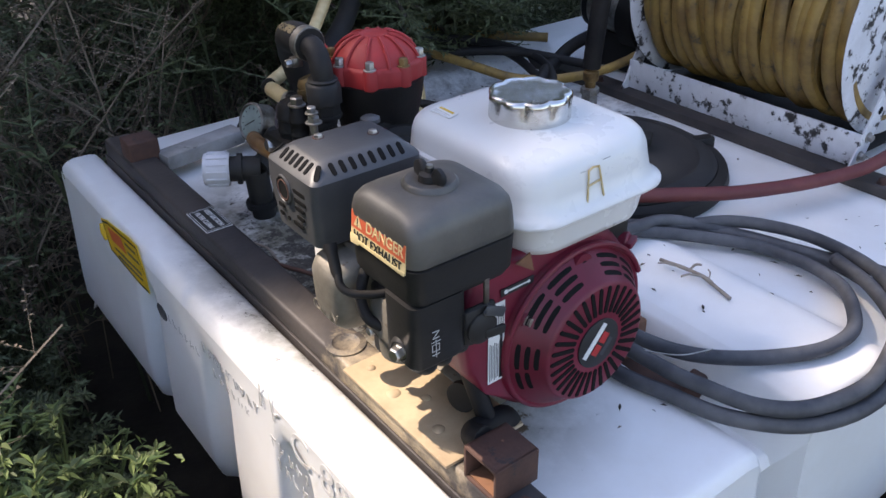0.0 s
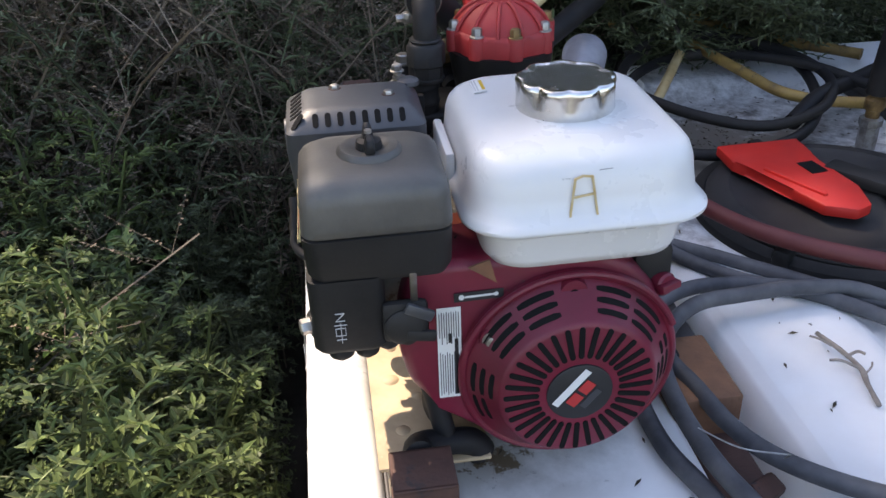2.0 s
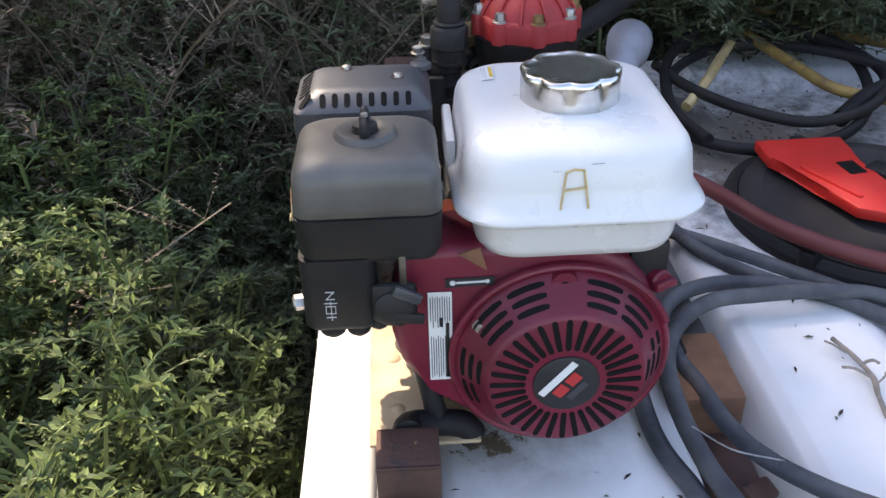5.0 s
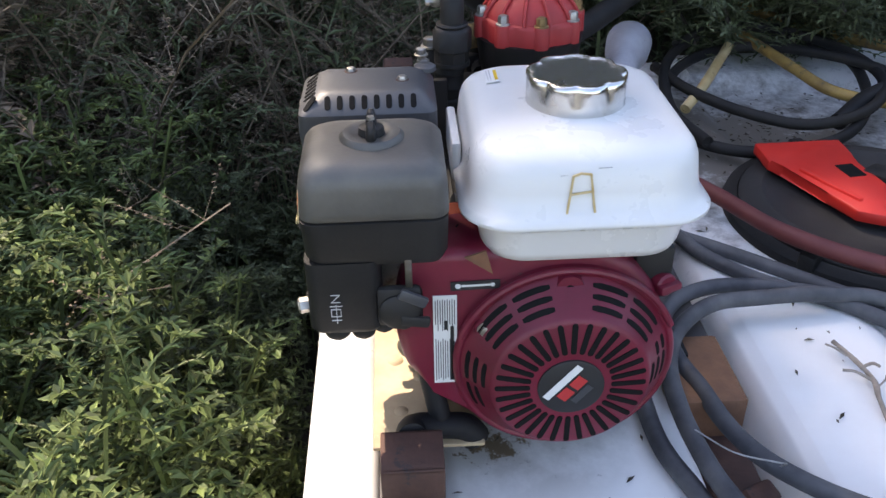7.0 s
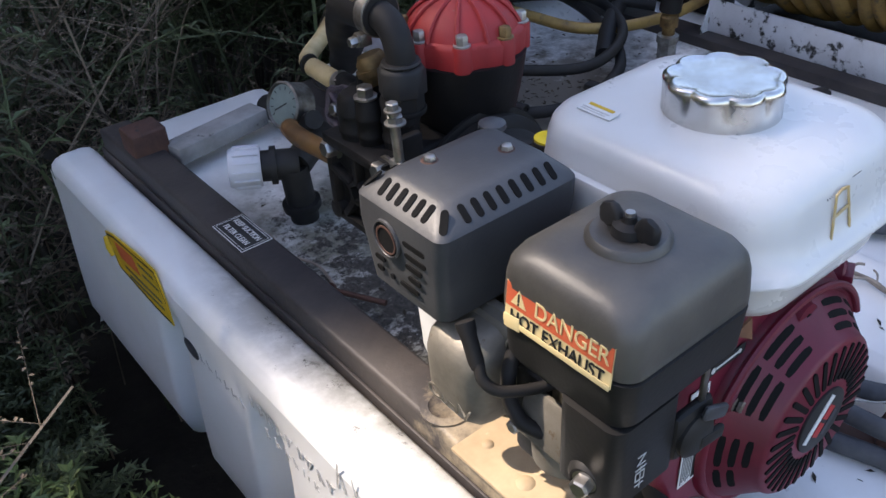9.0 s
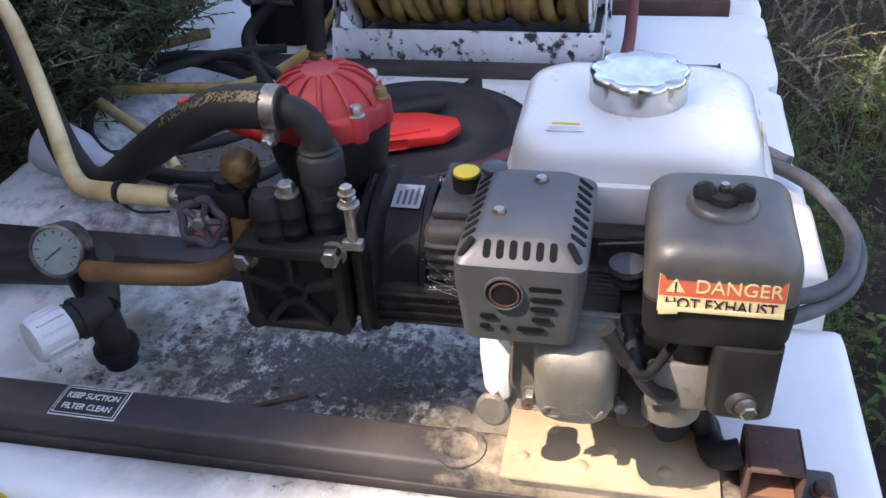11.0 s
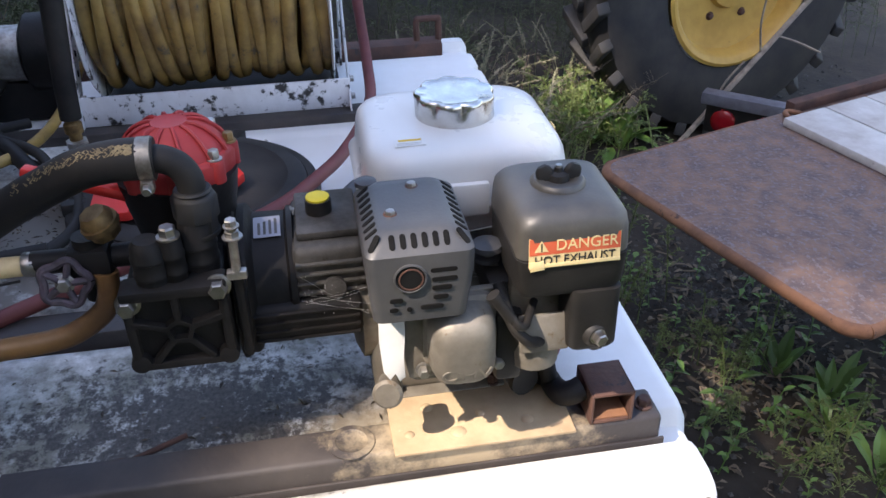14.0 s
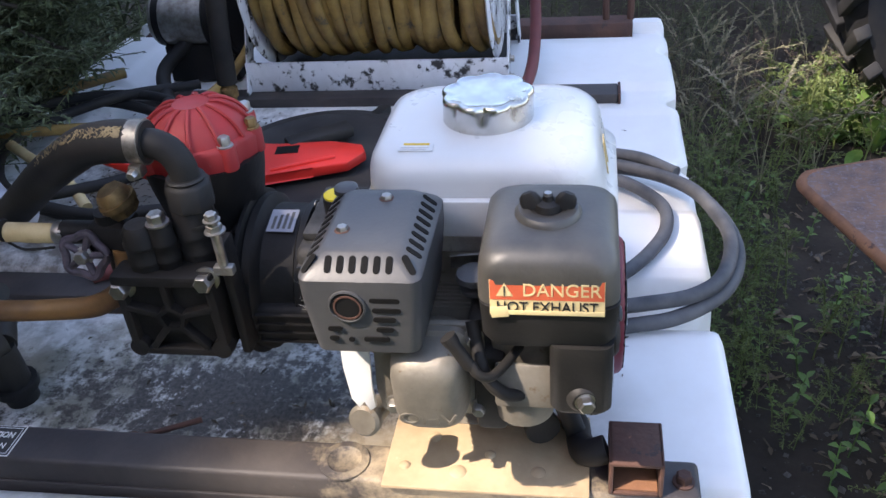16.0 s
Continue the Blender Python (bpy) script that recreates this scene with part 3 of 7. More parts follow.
wall([(-0.25, y, tank_top(-0.25, y)) for y in np.linspace(-0.13, 1.15, 130)], lambda p, z: (wall_out(p[1], z), 0, 1), 0.33, "front_wall")
wall([(x, y_start(x), tank_top(x, 0) - 0.016) for x in xs], lambda p, z: (0, -0.006 * smooth(0, -0.2, z) + 0.05 * (1 - smooth(0.015, 0.045, min(abs(p[0] - c) for c in (0.2, 0.6, 0.86, 1.1)))) * smooth(-0.03, -0.12, z), 0), 0.33, "end_wall")
wall([(x, 1.15, tank_top(x, 1.15) - 0.016) for x in xs], lambda p, z: (0, 0.004, 0), 0.33, "back_end_wall")
wall([(1.342, y, -0.04) for y in np.linspace(-0.165, 1.15, 20)], lambda p, z: (0.004, 0, 0), 0.33, "rear_wall")

lid = thing("tank_lid", "large round black plastic tank lid with rubber ring, dusty", "lid", (0.56, 0.47, -0.016))
LID_BLACK = material("lid_plastic", (0.016, 0.016, 0.017), (0.040, 0.038, 0.036), 6, 0.55, 0.8, bump=0.04, bscale=200, spec=0.3)
part("lid_ring", lathe([(0.218, 0), (0.222, 0.012), (0.218, 0.026), (0.2, 0.032), (0.19, 0.024)], 64), BLACK_PLASTIC, lid)
part("lid_cover", put(lathe([(0.196, 0.022), (0.198, 0.034), (0.19, 0.042), (0.165, 0.045), (0.155, 0.038), (0.06, 0.04), (0.05, 0.047), (0.0, 0.048)], 64), Matrix()), LID_BLACK, lid)
for k in range(3):
    a = radians(100 + 120 * k)
    part("lid_hinge", put(box(-0.022, 0.022, -0.012, 0.012, 0.02, 0.044, 0.004), Matrix.Rotation(a, 4, "Z") @ Matrix.Translation((0.2, 0, 0))), BLACK_PLASTIC, lid)

skid = thing("skid_frame", "dark steel skid under the white tank", "frame", (0, 0, GROUND_Z))
for x in (0.05, 0.55, 1.05):
    part("skid_rail", box(x - 0.06, x + 0.06, -0.05, 1.05, -0.03, 0.45, 0.006), BLACK_IRON, skid)
part("skid_plate", box(-0.15, 1.25, -0.05, 1.05, 0.445, 0.47, 0.004), BLACK_IRON, skid)
part("tank_floor", box(-0.2, 1.3, -0.1, 1.1, GROUND_Z + 0.472, GROUND_Z + 0.50, 0.01), WHITE_POLY, sprayer_tank)

# ---- steel carrying frame ----
rail = thing("front_rail", "dusty dark-painted steel rail along the tank's front lip", "frame rail")
part("rail_tube", box(-0.170, -0.1185, -0.106, 1.10, -0.012, 0.043, 0.006, 3), BEAM_DUSTY, rail)
part("rail_flange", box(-0.1735, -0.1695, -0.11, 1.10, -0.028, 0.012, 0.0015), BEAM_PAINT, rail)
part("rail_plate", put(box(-0.178, -0.07, 0.0, 0.205, 0.043, 0.0475, 0.0015), Matrix()), DUST_PLATE, rail, "tan dusty steel mounting plate")
for x, y, r in ((-0.15, 0.05, 0.005), (-0.13, 0.10, 0.004), (-0.155, 0.13, 0.006), (-0.11, 0.16, 0.005), (-0.15, 0.185, 0.004)):
    part("weld_spot", put(lathe([(r * 1.5, 0), (r * 1.2, 0.0015), (r * 0.4, 0.0025)], 12), Matrix.Translation((x, y, 0.0475))), DUST_PLATE, rail)
part("mount_boss", put(lathe([(0.026, 0), (0.026, 0.002), (0.018, 0.0035), (0.016, 0.002)], 28), Matrix.Translation((-0.146, 0.25, 0.043))), BEAM_DUSTY, rail)
part("cross_tube", merge(box(-0.169, -0.112, -0.069, -0.0648, 0.0432, 0.086, 0.0015), box(-0.169, -0.112, -0.0222, -0.018, 0.0432, 0.086, 0.0015), box(-0.169, -0.112, -0.069, -0.018, 0.0818, 0.086, 0.0018), box(-0.169, -0.112, -0.0646, -0.0224, 0.0432, 0.047, 0.001), box(-0.117, -0.1125, -0.066, -0.021, 0.0445, 0.084)), RUST, rail, "rusty open square tube stub")
# brighter orange floor: sunlight inside the tube put into the colour
part("sunlit_tube_floor", box(-0.166, -0.12, -0.0640, -0.0230, 0.0472, 0.049), RUST_ORANGE, rail)
part("far_post", box(-0.166, -0.11, 0.955, 1.005, -0.02, 0.078, 0.004, 3), RUST, rail, "rusty square tube post")
part("end_bolt", put(bolt(0.008, 0.01), aim((-0.148, -0.090, 0.043), (0, 0, 1))), RUST, rail)
sticker = thing("rail_sticker", "black and white warning sticker on the steel rail", "sticker", (-0.145, 0.665, 0.0434))
part("sticker_base", box(-0.022, 0.022, -0.040, 0.040, 0, 0.0006), LABEL_WHITE, sticker)
part("sticker_field", box(-0.0208, 0.0208, -0.0388, 0.0388, 0.0006, 0.0010), INK_BLACK, sticker)
for edge in (box(-0.0188, -0.0180, -0.0368, 0.0368, 0.0010, 0.0012), box(0.0180, 0.0188, -0.0368, 0.0368, 0.0010, 0.0012), box(-0.0180, 0.0180, -0.0368, -0.0360, 0.0010, 0.0012), box(-0.0180, 0.0180, 0.0360, 0.0368, 0.0010, 0.0012)):
    part("sticker_border", edge, LABEL_WHITE, sticker)
for nm, tx, xx in (("sticker_line", "KEEP SUCTION", 0.0075), ("sticker_line", "FILTER CLEAN", -0.0085)):
    writing(nm, tx, 0.0118, LABEL_WHITE, frame_pose((xx, 0, 0.0012), (0, -1, 0), (1, 0, 0)), sticker, squeeze=0.80)

rail2 = thing("inner_rail", "rusty steel rail lying in the tank's groove", "frame rail")
part("rail_tube", box(0.16, 0.218, 0.10, 1.08, -0.08, 0.012, 0.004), BEAM_PAINT, rail2, "dark brown painted rail tube")
part("rail_end", put(box(0.148, 0.224, 0.075, 0.19, -0.078, 0.015, 0.004), Matrix()), RUST_ORANGE, rail2, "orange rusted end of the rail")
part("cross_stub", box(0.165, 0.222, -0.02, 0.076, -0.085, -0.035, 0.004), RUST, rail2)
part("cross_bar", box(-0.12, 0.18, 0.15, 0.19, 0.001, 0.02, 0.003), BLACK_IRON, rail2)
board = thing("white_board", "weathered white board lying across the rail end", "board")
part("board", put(box(-0.085, 0.085, -0.022, 0.022, 0, 0.028, 0.003), pose(-0.03, 0.962, 0.02, 0, 0, 10)), BOARD_GREY, board)
rail3 = thing("reel_rail", "brown rusty steel bar under the hose reel", "frame rail")
part("rail_tube", box(0.845, 0.90, -0.05, 1.1, -0.0125, 0.008, 0.003), BEAM_PAINT, rail3)
part("rail_end", box(0.843, 0.902, -0.055, -0.05, -0.0125, 0.010, 0.001), RUST, rail3)
for y in (0.10, 0.78):
    part("rail_bolt", put(bolt(0.007, 0.009), Matrix.Translation((0.862, y, 0.008))), RUST, rail3)
rail4 = thing("rear_rail", "brown rusty steel bar along the tank's rear lip", "frame rail")
part("rail_tube", box(1.205, 1.262, -0.09, 1.1, -0.03, 0.022, 0.004), RUST, rail4)
part("loop", tube([(1.235, -0.085, 0.02), (1.235, -0.085, 0.07), (1.235, -0.08, 0.075), (1.235, -0.04, 0.075), (1.235, -0.03, 0.07), (1.235, -0.03, 0.02)], 0.008, 8, 4), RUST, rail4, "rusty bent loop")

# writing and sticker on the front lip
lab = thing("yellow_label", "yellow printed sticker peeling on the white wall", "sticker", (-0.2515, 0.82, -0.055))
TURN = Matrix.Rotation(radians(90), 4, "Z")
part("label_base", put(prism([(0.085, 0.035), (0.05, 0.046), (-0.06, 0.064), (-0.105, 0.066), (-0.118, 0.02), (-0.120, -0.018), (-0.06, -0.022), (0.066, -0.02)], -0.0003, 0.0014, 0), TURN), LABEL_YELLOW, lab)
part("label_curl", put(lathe([(0.004, -0.014), (0.006, 0.0), (0.004, 0.016)], 10), pose(-0.003, 0.077, 0.012, -18, 0, 0)), LABEL_YELLOW, lab)
part("label_picture", put(prism([(0.05, 0.034), (-0.02, 0.044), (-0.035, 0.018), (0.04, 0.012)], 0.0014, 0.0019, 0), TURN), LABEL_ORANGE, lab, "faded orange print")
for (ya, za), (yb, zb) in (((0.080, 0.034), (0.05, 0.043)), ((0.05, 0.043), (-0.10, 0.062)), ((-0.10, 0.062), (-0.114, 0.02)), ((-0.114, -0.014), (-0.06, -0.018)), ((-0.06, -0.018), (0.062, -0.016)), ((0.062, -0.016), (0.080, 0.034))):
    part("label_border", put(prism([(ya, za), (yb, zb), (yb - 0.002, zb - 0.003), (ya - 0.002, za - 0.003)], 0.0014, 0.0018, 0), TURN), INK_BLACK, lab)
for y0, z0, ln in ((-0.04, 0.043, 0.05), (-0.045, 0.028, 0.055), (0.03, 0.002, 0.13), (0.02, -0.009, 0.12)):
    part("print_line", put(prism([(y0, z0), (y0 - ln, z0 + ln * 0.08), (y0 - ln, z0 + ln * 0.08 - 0.0045), (y0, z0 - 0.0045)], 0.0014, 0.0019, 0), TURN), DUSTY_BLACK, lab)
spot = thing("dark_plug", "dark worn plug in the white wall", "plug", (-0.2505, 0.655, -0.085))
part("plug", put(lathe([(0.024, 0), (0.02, 0.002), (0.012, 0.0025)], 20), Matrix.Diagonal((1, 1, 0.6, 1)) @ aim((0, 0, 0), (-1, 0, 0))), MUFFLER_GREY, spot)
scribble = thing("marker_notes", "faded hand-drawn marker strokes on the white tank wall", "writing", (-0.2512, 0.3, -0.03))
rng = random.Random(3)
writing("note_letters", "C-88", 0.060, MARKER, frame_pose((-0.0004, -0.150, -0.006), (0, -1, 0.0), (0.05, 0, 1)), scribble, thick=0.0003, squeeze=1.15)
for y0, z0, step, count, tall in ((0.00, 0.016, 0.032, 2, 0.040), (0.19, -0.022, 0.021, 9, 0.016), (0.16, -0.052, 0.021, 6, 0.016), (0.33, -0.050, 0.022, 6, 0.014), (-0.02, -0.050, 0.022, 5, 0.018), (-0.03, -0.080, 0.022, 4, 0.018)):
    for k in range(count):
        y = y0 - step * k
        pts = [[(rng.uniform(0, step * 0.7), rng.uniform(-tall / 2, tall / 2)) for i in range(3)], [(rng.uniform(0, step * 0.3), -tall / 2), (rng.uniform(0, step * 0.3), tall / 2)]]
        part("note_stroke", strokes(pts, 0.0024, 0.0006, frame_pose((0.0, y, z0), (0, -1, 0), (0, 0, 1))), MARKER, scribble)

# ---- engine ----
engine = thing("petrol_engine", "small red petrol engine with white fuel tank and black air cleaner", "engine", (0, 0, 0.02))
EZ = Matrix.Translation((0, 0, -0.02))


def ep(name, bm, mat, parent=engine, label="", **k):
    """A part of the engine, given in the frame's own metres above the deck."""
    return part(name, put(bm, EZ), mat, parent, label, **k)


ep("crankcase", merge(box(-0.075, 0.08, 0.05, 0.215, 0.045, 0.225, 0.012, 3), box(-0.09, 0.095, 0.06, 0.205, 0.02, 0.05, 0.005)), ALU)
ep("side_cover", merge(put(lathe([(0.078, 0), (0.078, 0.018), (0.06, 0.026), (0.03, 0.03)], 32), aim((0.0, 0.205, 0.145), (0, 1, 0)))), ALU)
cyl = Matrix.Translation((-0.02, 0.135, 0.15)) @ Matrix.Rotation(radians(-72), 4, "Y")
for i in range(9):
    ep("cooling_fin", put(stack([(-0.052, 0.052, -0.052, 0.052, 0.012, 0), (-0.052, 0.052, -0.052, 0.052, 0.012, 0.0035)], 3), cyl @ Matrix.Translation((0, 0, 0.05 + 0.011 * i))), ALU)
ep("cylinder_barrel", put(lathe([(0.044, 0.0), (0.044, 0.165)], 24), cyl), ALU)
head = put(stack([(-0.04, 0.04, -0.037, 0.037, 0.016, 0), (-0.04, 0.04, -0.037, 0.037, 0.016, 0.008), (-0.037, 0.037, -0.034, 0.034, 0.020, 0.011), (-0.036, 0.036, -0.033, 0.033, 0.020, 0.026), (-0.034, 0.034, -0.031, 0.031, 0.019, 0.035), (-0.029, 0.029, -0.026, 0.026, 0.017, 0.042), (-0.021, 0.021, -0.018, 0.018, 0.013, 0.0455), (-0.012, 0.012, -0.010, 0.010, 0.008, 0.0462)], 5), Matrix.Translation((-0.183, 0.1355, 0.214)) @ Matrix.Rotation(radians(-92), 4, "Y") @ Matrix.Diagonal((1.16, 0.97, 1, 1)))
ep("head_cover", head, ALU, label="dull cast aluminium valve cover")
writing("cover_letters", "OHV", 0.018, ALU, frame_pose((-0.2275, 0.1355, 0.172), (0, -1, 0), (-0.03, 0, 1)), engine, thick=0.0008, squeeze=1.3)
for y, z in ((0.173, 0.176), (0.097, 0.176), (0.173, 0.255), (0.097, 0.255)):
    ep("head_bolt", put(bolt(0.006, 0.009), aim((-0.191, y, z), (-1, 0, 0))), ZINC)
ep("shroud", put(prism([(0.190, 0.268), (0.2135, 0.268), (0.2150, 0.215), (0.2125, 0.178), (0.2060, 0.167), (0.2005, 0.177), (0.1970, 0.164), (0.1905, 0.169), (0.1925, 0.195), (0.1895, 0.225)], 0.189, 0.1925, 0.0008), Matrix.Rotation(radians(90), 4, "Z")), LABEL_WHITE, label="white-painted torn cylinder shroud")
ep("shroud_flange", put(prism([(0.096, 0.160), (0.186, 0.160), (0.190, 0.185), (0.186, 0.262), (0.096, 0.262), (0.090, 0.24), (0.092, 0.175)], 0.178, 0.186, 0.002), Matrix.Rotation(radians(90), 4, "Z")), ALU)
ep("exhaust_stub", tube([(-0.15, 0.18, 0.20), (-0.17, 0.185, 0.235), (-0.165, 0.18, 0.28)], 0.013, 12, 4), RUST_ORANGE)
ep("oil_filler", put(lathe([(0.016, 0), (0.016, 0.03), (0.02, 0.032), (0.02, 0.04), (0.016, 0.044)], 18), aim((-0.150, 0.203, 0.128), (-0.75, 0.15, 0.25)) @ Matrix.Diagonal((0.8, 0.8, 0.8, 1))), ALU, label="dull aluminium oil filler plug")
ep("oil_filler", put(lathe([(0.014, 0), (0.014, 0.03), (0.018, 0.032), (0.018, 0.04)], 18), aim((-0.085, 0.06, 0.075), (-0.8, -0.3, 0.1))), BLACK_PLASTIC)
for x in (-0.08, 0.085):
    for y in (0.075, 0.19):
        ep("foot_bolt", put(bolt(0.007, 0.012), Matrix.Translation((x, y, 0.047))), RUST)

# fan cover with recoil starter
FAN = [(-0.135, 0.262), (-0.148, 0.225), (-0.151, 0.18), (-0.143, 0.14), (-0.118, 0.108), (-0.074, 0.068), (-0.04, 0.050), (0.0, 0.044), (0.045, 0.055), (0.08, 0.088), (0.098, 0.135), (0.096, 0.175), (0.082, 0.212), (0.058, 0.242), (0.02, 0.262)]
fan = ep("fan_cover", prism(FAN, 0.008, 0.085, 0.010, 4), RED_PAINT, label="glossy dark red fan cover")
C = Vector((0.001, 0.0, 0.144))
ep("recoil_housing", put(lathe([(0.1015, 0.0), (0.1012, 0.0075), (0.0985, 0.0105), (0.0965, 0.0108), (0.0945, 0.0095), (0.0735, 0.0335), (0.0718, 0.0385), (0.0692, 0.0410), (0.0650, 0.0420), (0.038, 0.0432), (0.0, 0.0436)], 72), aim((C.x, 0.010, C.z), (0, -1, 0))), RED_PAINT, label="dusty red recoil starter housing")
slots = []
for k in range(32):
    a = 2 * math.pi * k / 32
    slots.append(put(capsule(0.0315, 0.0050, 0.004), aim((C.x, -0.0328, C.z), (0, -1, 0)) @ Matrix.Rotation(a, 4, "Z") @ Matrix.Translation((0.0515, 0, 0)) @ Matrix.Rotation(radians(2.4), 4, "Y") @ Matrix.Translation((0, 0, -0.0033))))
for s in slots:
    ep("starter_slot", s, HOLE)
for a0, a1, rows in ((28, 52, 3), (56, 78, 3), (102, 124, 3), (128, 152, 3), (166, 186, 3), (189, 207, 2), (-10, 8, 3), (10, 20, 2)):
    for row in range(rows):
        rr, hh = 0.0895 - 0.0066 * row, 0.0152 + 0.00755 * row
        arc = bmesh.new()
        lo, hi = [], []
        for i in range(7):
            a = radians(a0 + (a1 - a0) * i / 6)
            w = 0.0027 if 0 < i < 6 else 0.0017
            lo.append(arc.verts.new((C.x + (rr - w * 0.66) * math.cos(a), 0.0096 - hh - w * 0.75, C.z + (rr - w * 0.66) * math.sin(a))))
            hi.append(arc.verts.new((C.x + (rr + w * 0.66) * math.cos(a), 0.0096 - hh + w * 0.75, C.z + (rr + w * 0.66) * math.sin(a))))
        for i in range(6):
            arc.faces.new((lo[i], lo[i + 1], hi[i + 1], hi[i]))
        got = bmesh.ops.extrude_face_region(arc, geom=arc.faces[:])
        bmesh.ops.translate(arc, verts=[v for v in got["geom"] if isinstance(v, bmesh.types.BMVert)], vec=(0, 0.006, 0))
        ep("vent_slit", arc, HOLE)
ep("cover_ridge", tube([(C.x + 0.1005 * math.cos(a), -0.0015, C.z + 0.1005 * math.sin(a)) for a in np.linspace(radians(22), radians(160), 24)], 0.0032, 8, 2), RED_PAINT)
badge = ep("badge", put(lathe([(0.0295, 0), (0.0295, 0.0022), (0.028, 0.003)], 40), aim((C.x, -0.0330, C.z), (0, -1, 0))), INK_BLACK, label="round black badge")
bt = frame_pose((C.x, -0.0361, C.z), (1, 0, 0), (0, 0, 1)) @ Matrix.Rotation(radians(50), 4, "Z") @ Matrix.Diagonal((0.86, 0.86, 1, 1))
ep("badge_bar", put(box(-0.026, 0.026, 0.008, 0.016, 0, 0.0006), bt), LABEL_WHITE)
ep("badge_bar", put(merge(box(-0.017, -0.002, -0.007, 0.005, 0, 0.0006), box(0.002, 0.017, -0.007, 0.005, 0, 0.0006)), bt), INK_RED)
ep("badge_bar", put(box(-0.012, 0.014, -0.018, -0.010, 0, 0.0006), bt), MUFFLER_GREY)
for x, z in ((-0.0705, 0.187), (0.0685, 0.1865)):
    ep("bolt_boss", put(lathe([(0.0125, 0), (0.0115, 0.014), (0.0105, 0.0155)], 20), aim((x, 0.012, z), (0, -1, 0))), RED_PAINT)
    ep("cover_bolt", put(bolt(0.0066, 0.0048), aim((x, -0.0034, z), (0, -1, 0))), ZINC, label="zinc flange bolt")
ep("top_boss", put(lathe([(0.0135, 0), (0.012, 0.012), (0.006, 0.0125)], 18), aim((0.0, 0.006, 0.229), (0, -1, 0))), RED_PAINT)
ep("boss_hole", put(lathe([(0.0045, 0), (0.0045, 0.001)], 14), aim((0.0, -0.0063, 0.2285), (0, -1, 0))), HOLE)
# printed labels on the cover
pl = frame_pose((-0.1065, 0.0068, 0.170), (1, 0, 0.0), (0.035, 0, 1))
white_label = ep("printed_label", put(box(-0.0105, 0.0105, -0.049, 0.049, 0, 0.0007), pl), LABEL_WHITE, label="white printed label")
for k in range(9):
    x = -0.0085 + 0.0021 * k
    y, h_ = ((0.028, 0.034) if k % 2 else (0.031, 0.026))
    ep("label_print", put(box(x - 0.0004, x + 0.0004, y - h_ / 2, y + h_ / 2, 0.0007, 0.0010), pl), MUFFLER_GREY, white_label)
    y, h_ = (-0.022, 0.048 - 0.003 * (k % 3))
    ep("label_print", put(box(x - 0.0004, x + 0.0004, y - h_ / 2, y + h_ / 2, 0.0007, 0.0010), pl), MUFFLER_GREY, white_label)
ep("label_bar", put(box(0.0045, 0.0078, -0.046, 0.016, 0.0007, 0.0010), pl), INK_BLACK, white_label)
ep("label_bar", put(box(-0.001, 0.0025, 0.012, 0.022, 0.0007, 0.0010), pl), INK_BLACK, white_label)
kl = frame_pose((-0.080, 0.0068, 0.2285), (1, 0, 0.02), (0, 0, 1))
ep("tool_label", put(box(-0.0215, 0.0215, -0.0045, 0.0045, 0, 0.0007), kl), INK_BLACK, label="small black label with a spanner mark")
ep("spanner_mark", put(merge(box(-0.012, 0.013, -0.001, 0.001, 0.0007, 0.001), put(lathe([(0.0026, 0), (0.0026, 0.001)], 10), Matrix.Translation((-0.015, 0, 0))), put(lathe([(0.002, 0), (0.002, 0.001)], 10), Matrix.Translation((0.015, 0, 0)))), kl), LABEL_WHITE)
# stop switch
ep("switch_body", box(0.062, 0.098, 0.02, 0.075, 0.195, 0.25, 0.006), BLACK_PLASTIC)
ep("switch_knob", put(merge(lathe([(0.011, 0), (0.011, 0.012), (0.009, 0.014)], 18), box(-0.011, 0.011, -0.0035, 0.0035, 0.012, 0.02, 0.001)), aim((0.086, 0.026, 0.212), (0.45, -1, 0.1))), RED_PAINT, label="red engine stop knob")

# fuel tank
WIDER = Matrix.Translation((0.012, 0.0975, 0)) @ Matrix.Diagonal((1.045, 1.02, 1, 1)) @ Matrix.Translation((-0.012, -0.0935, 0))
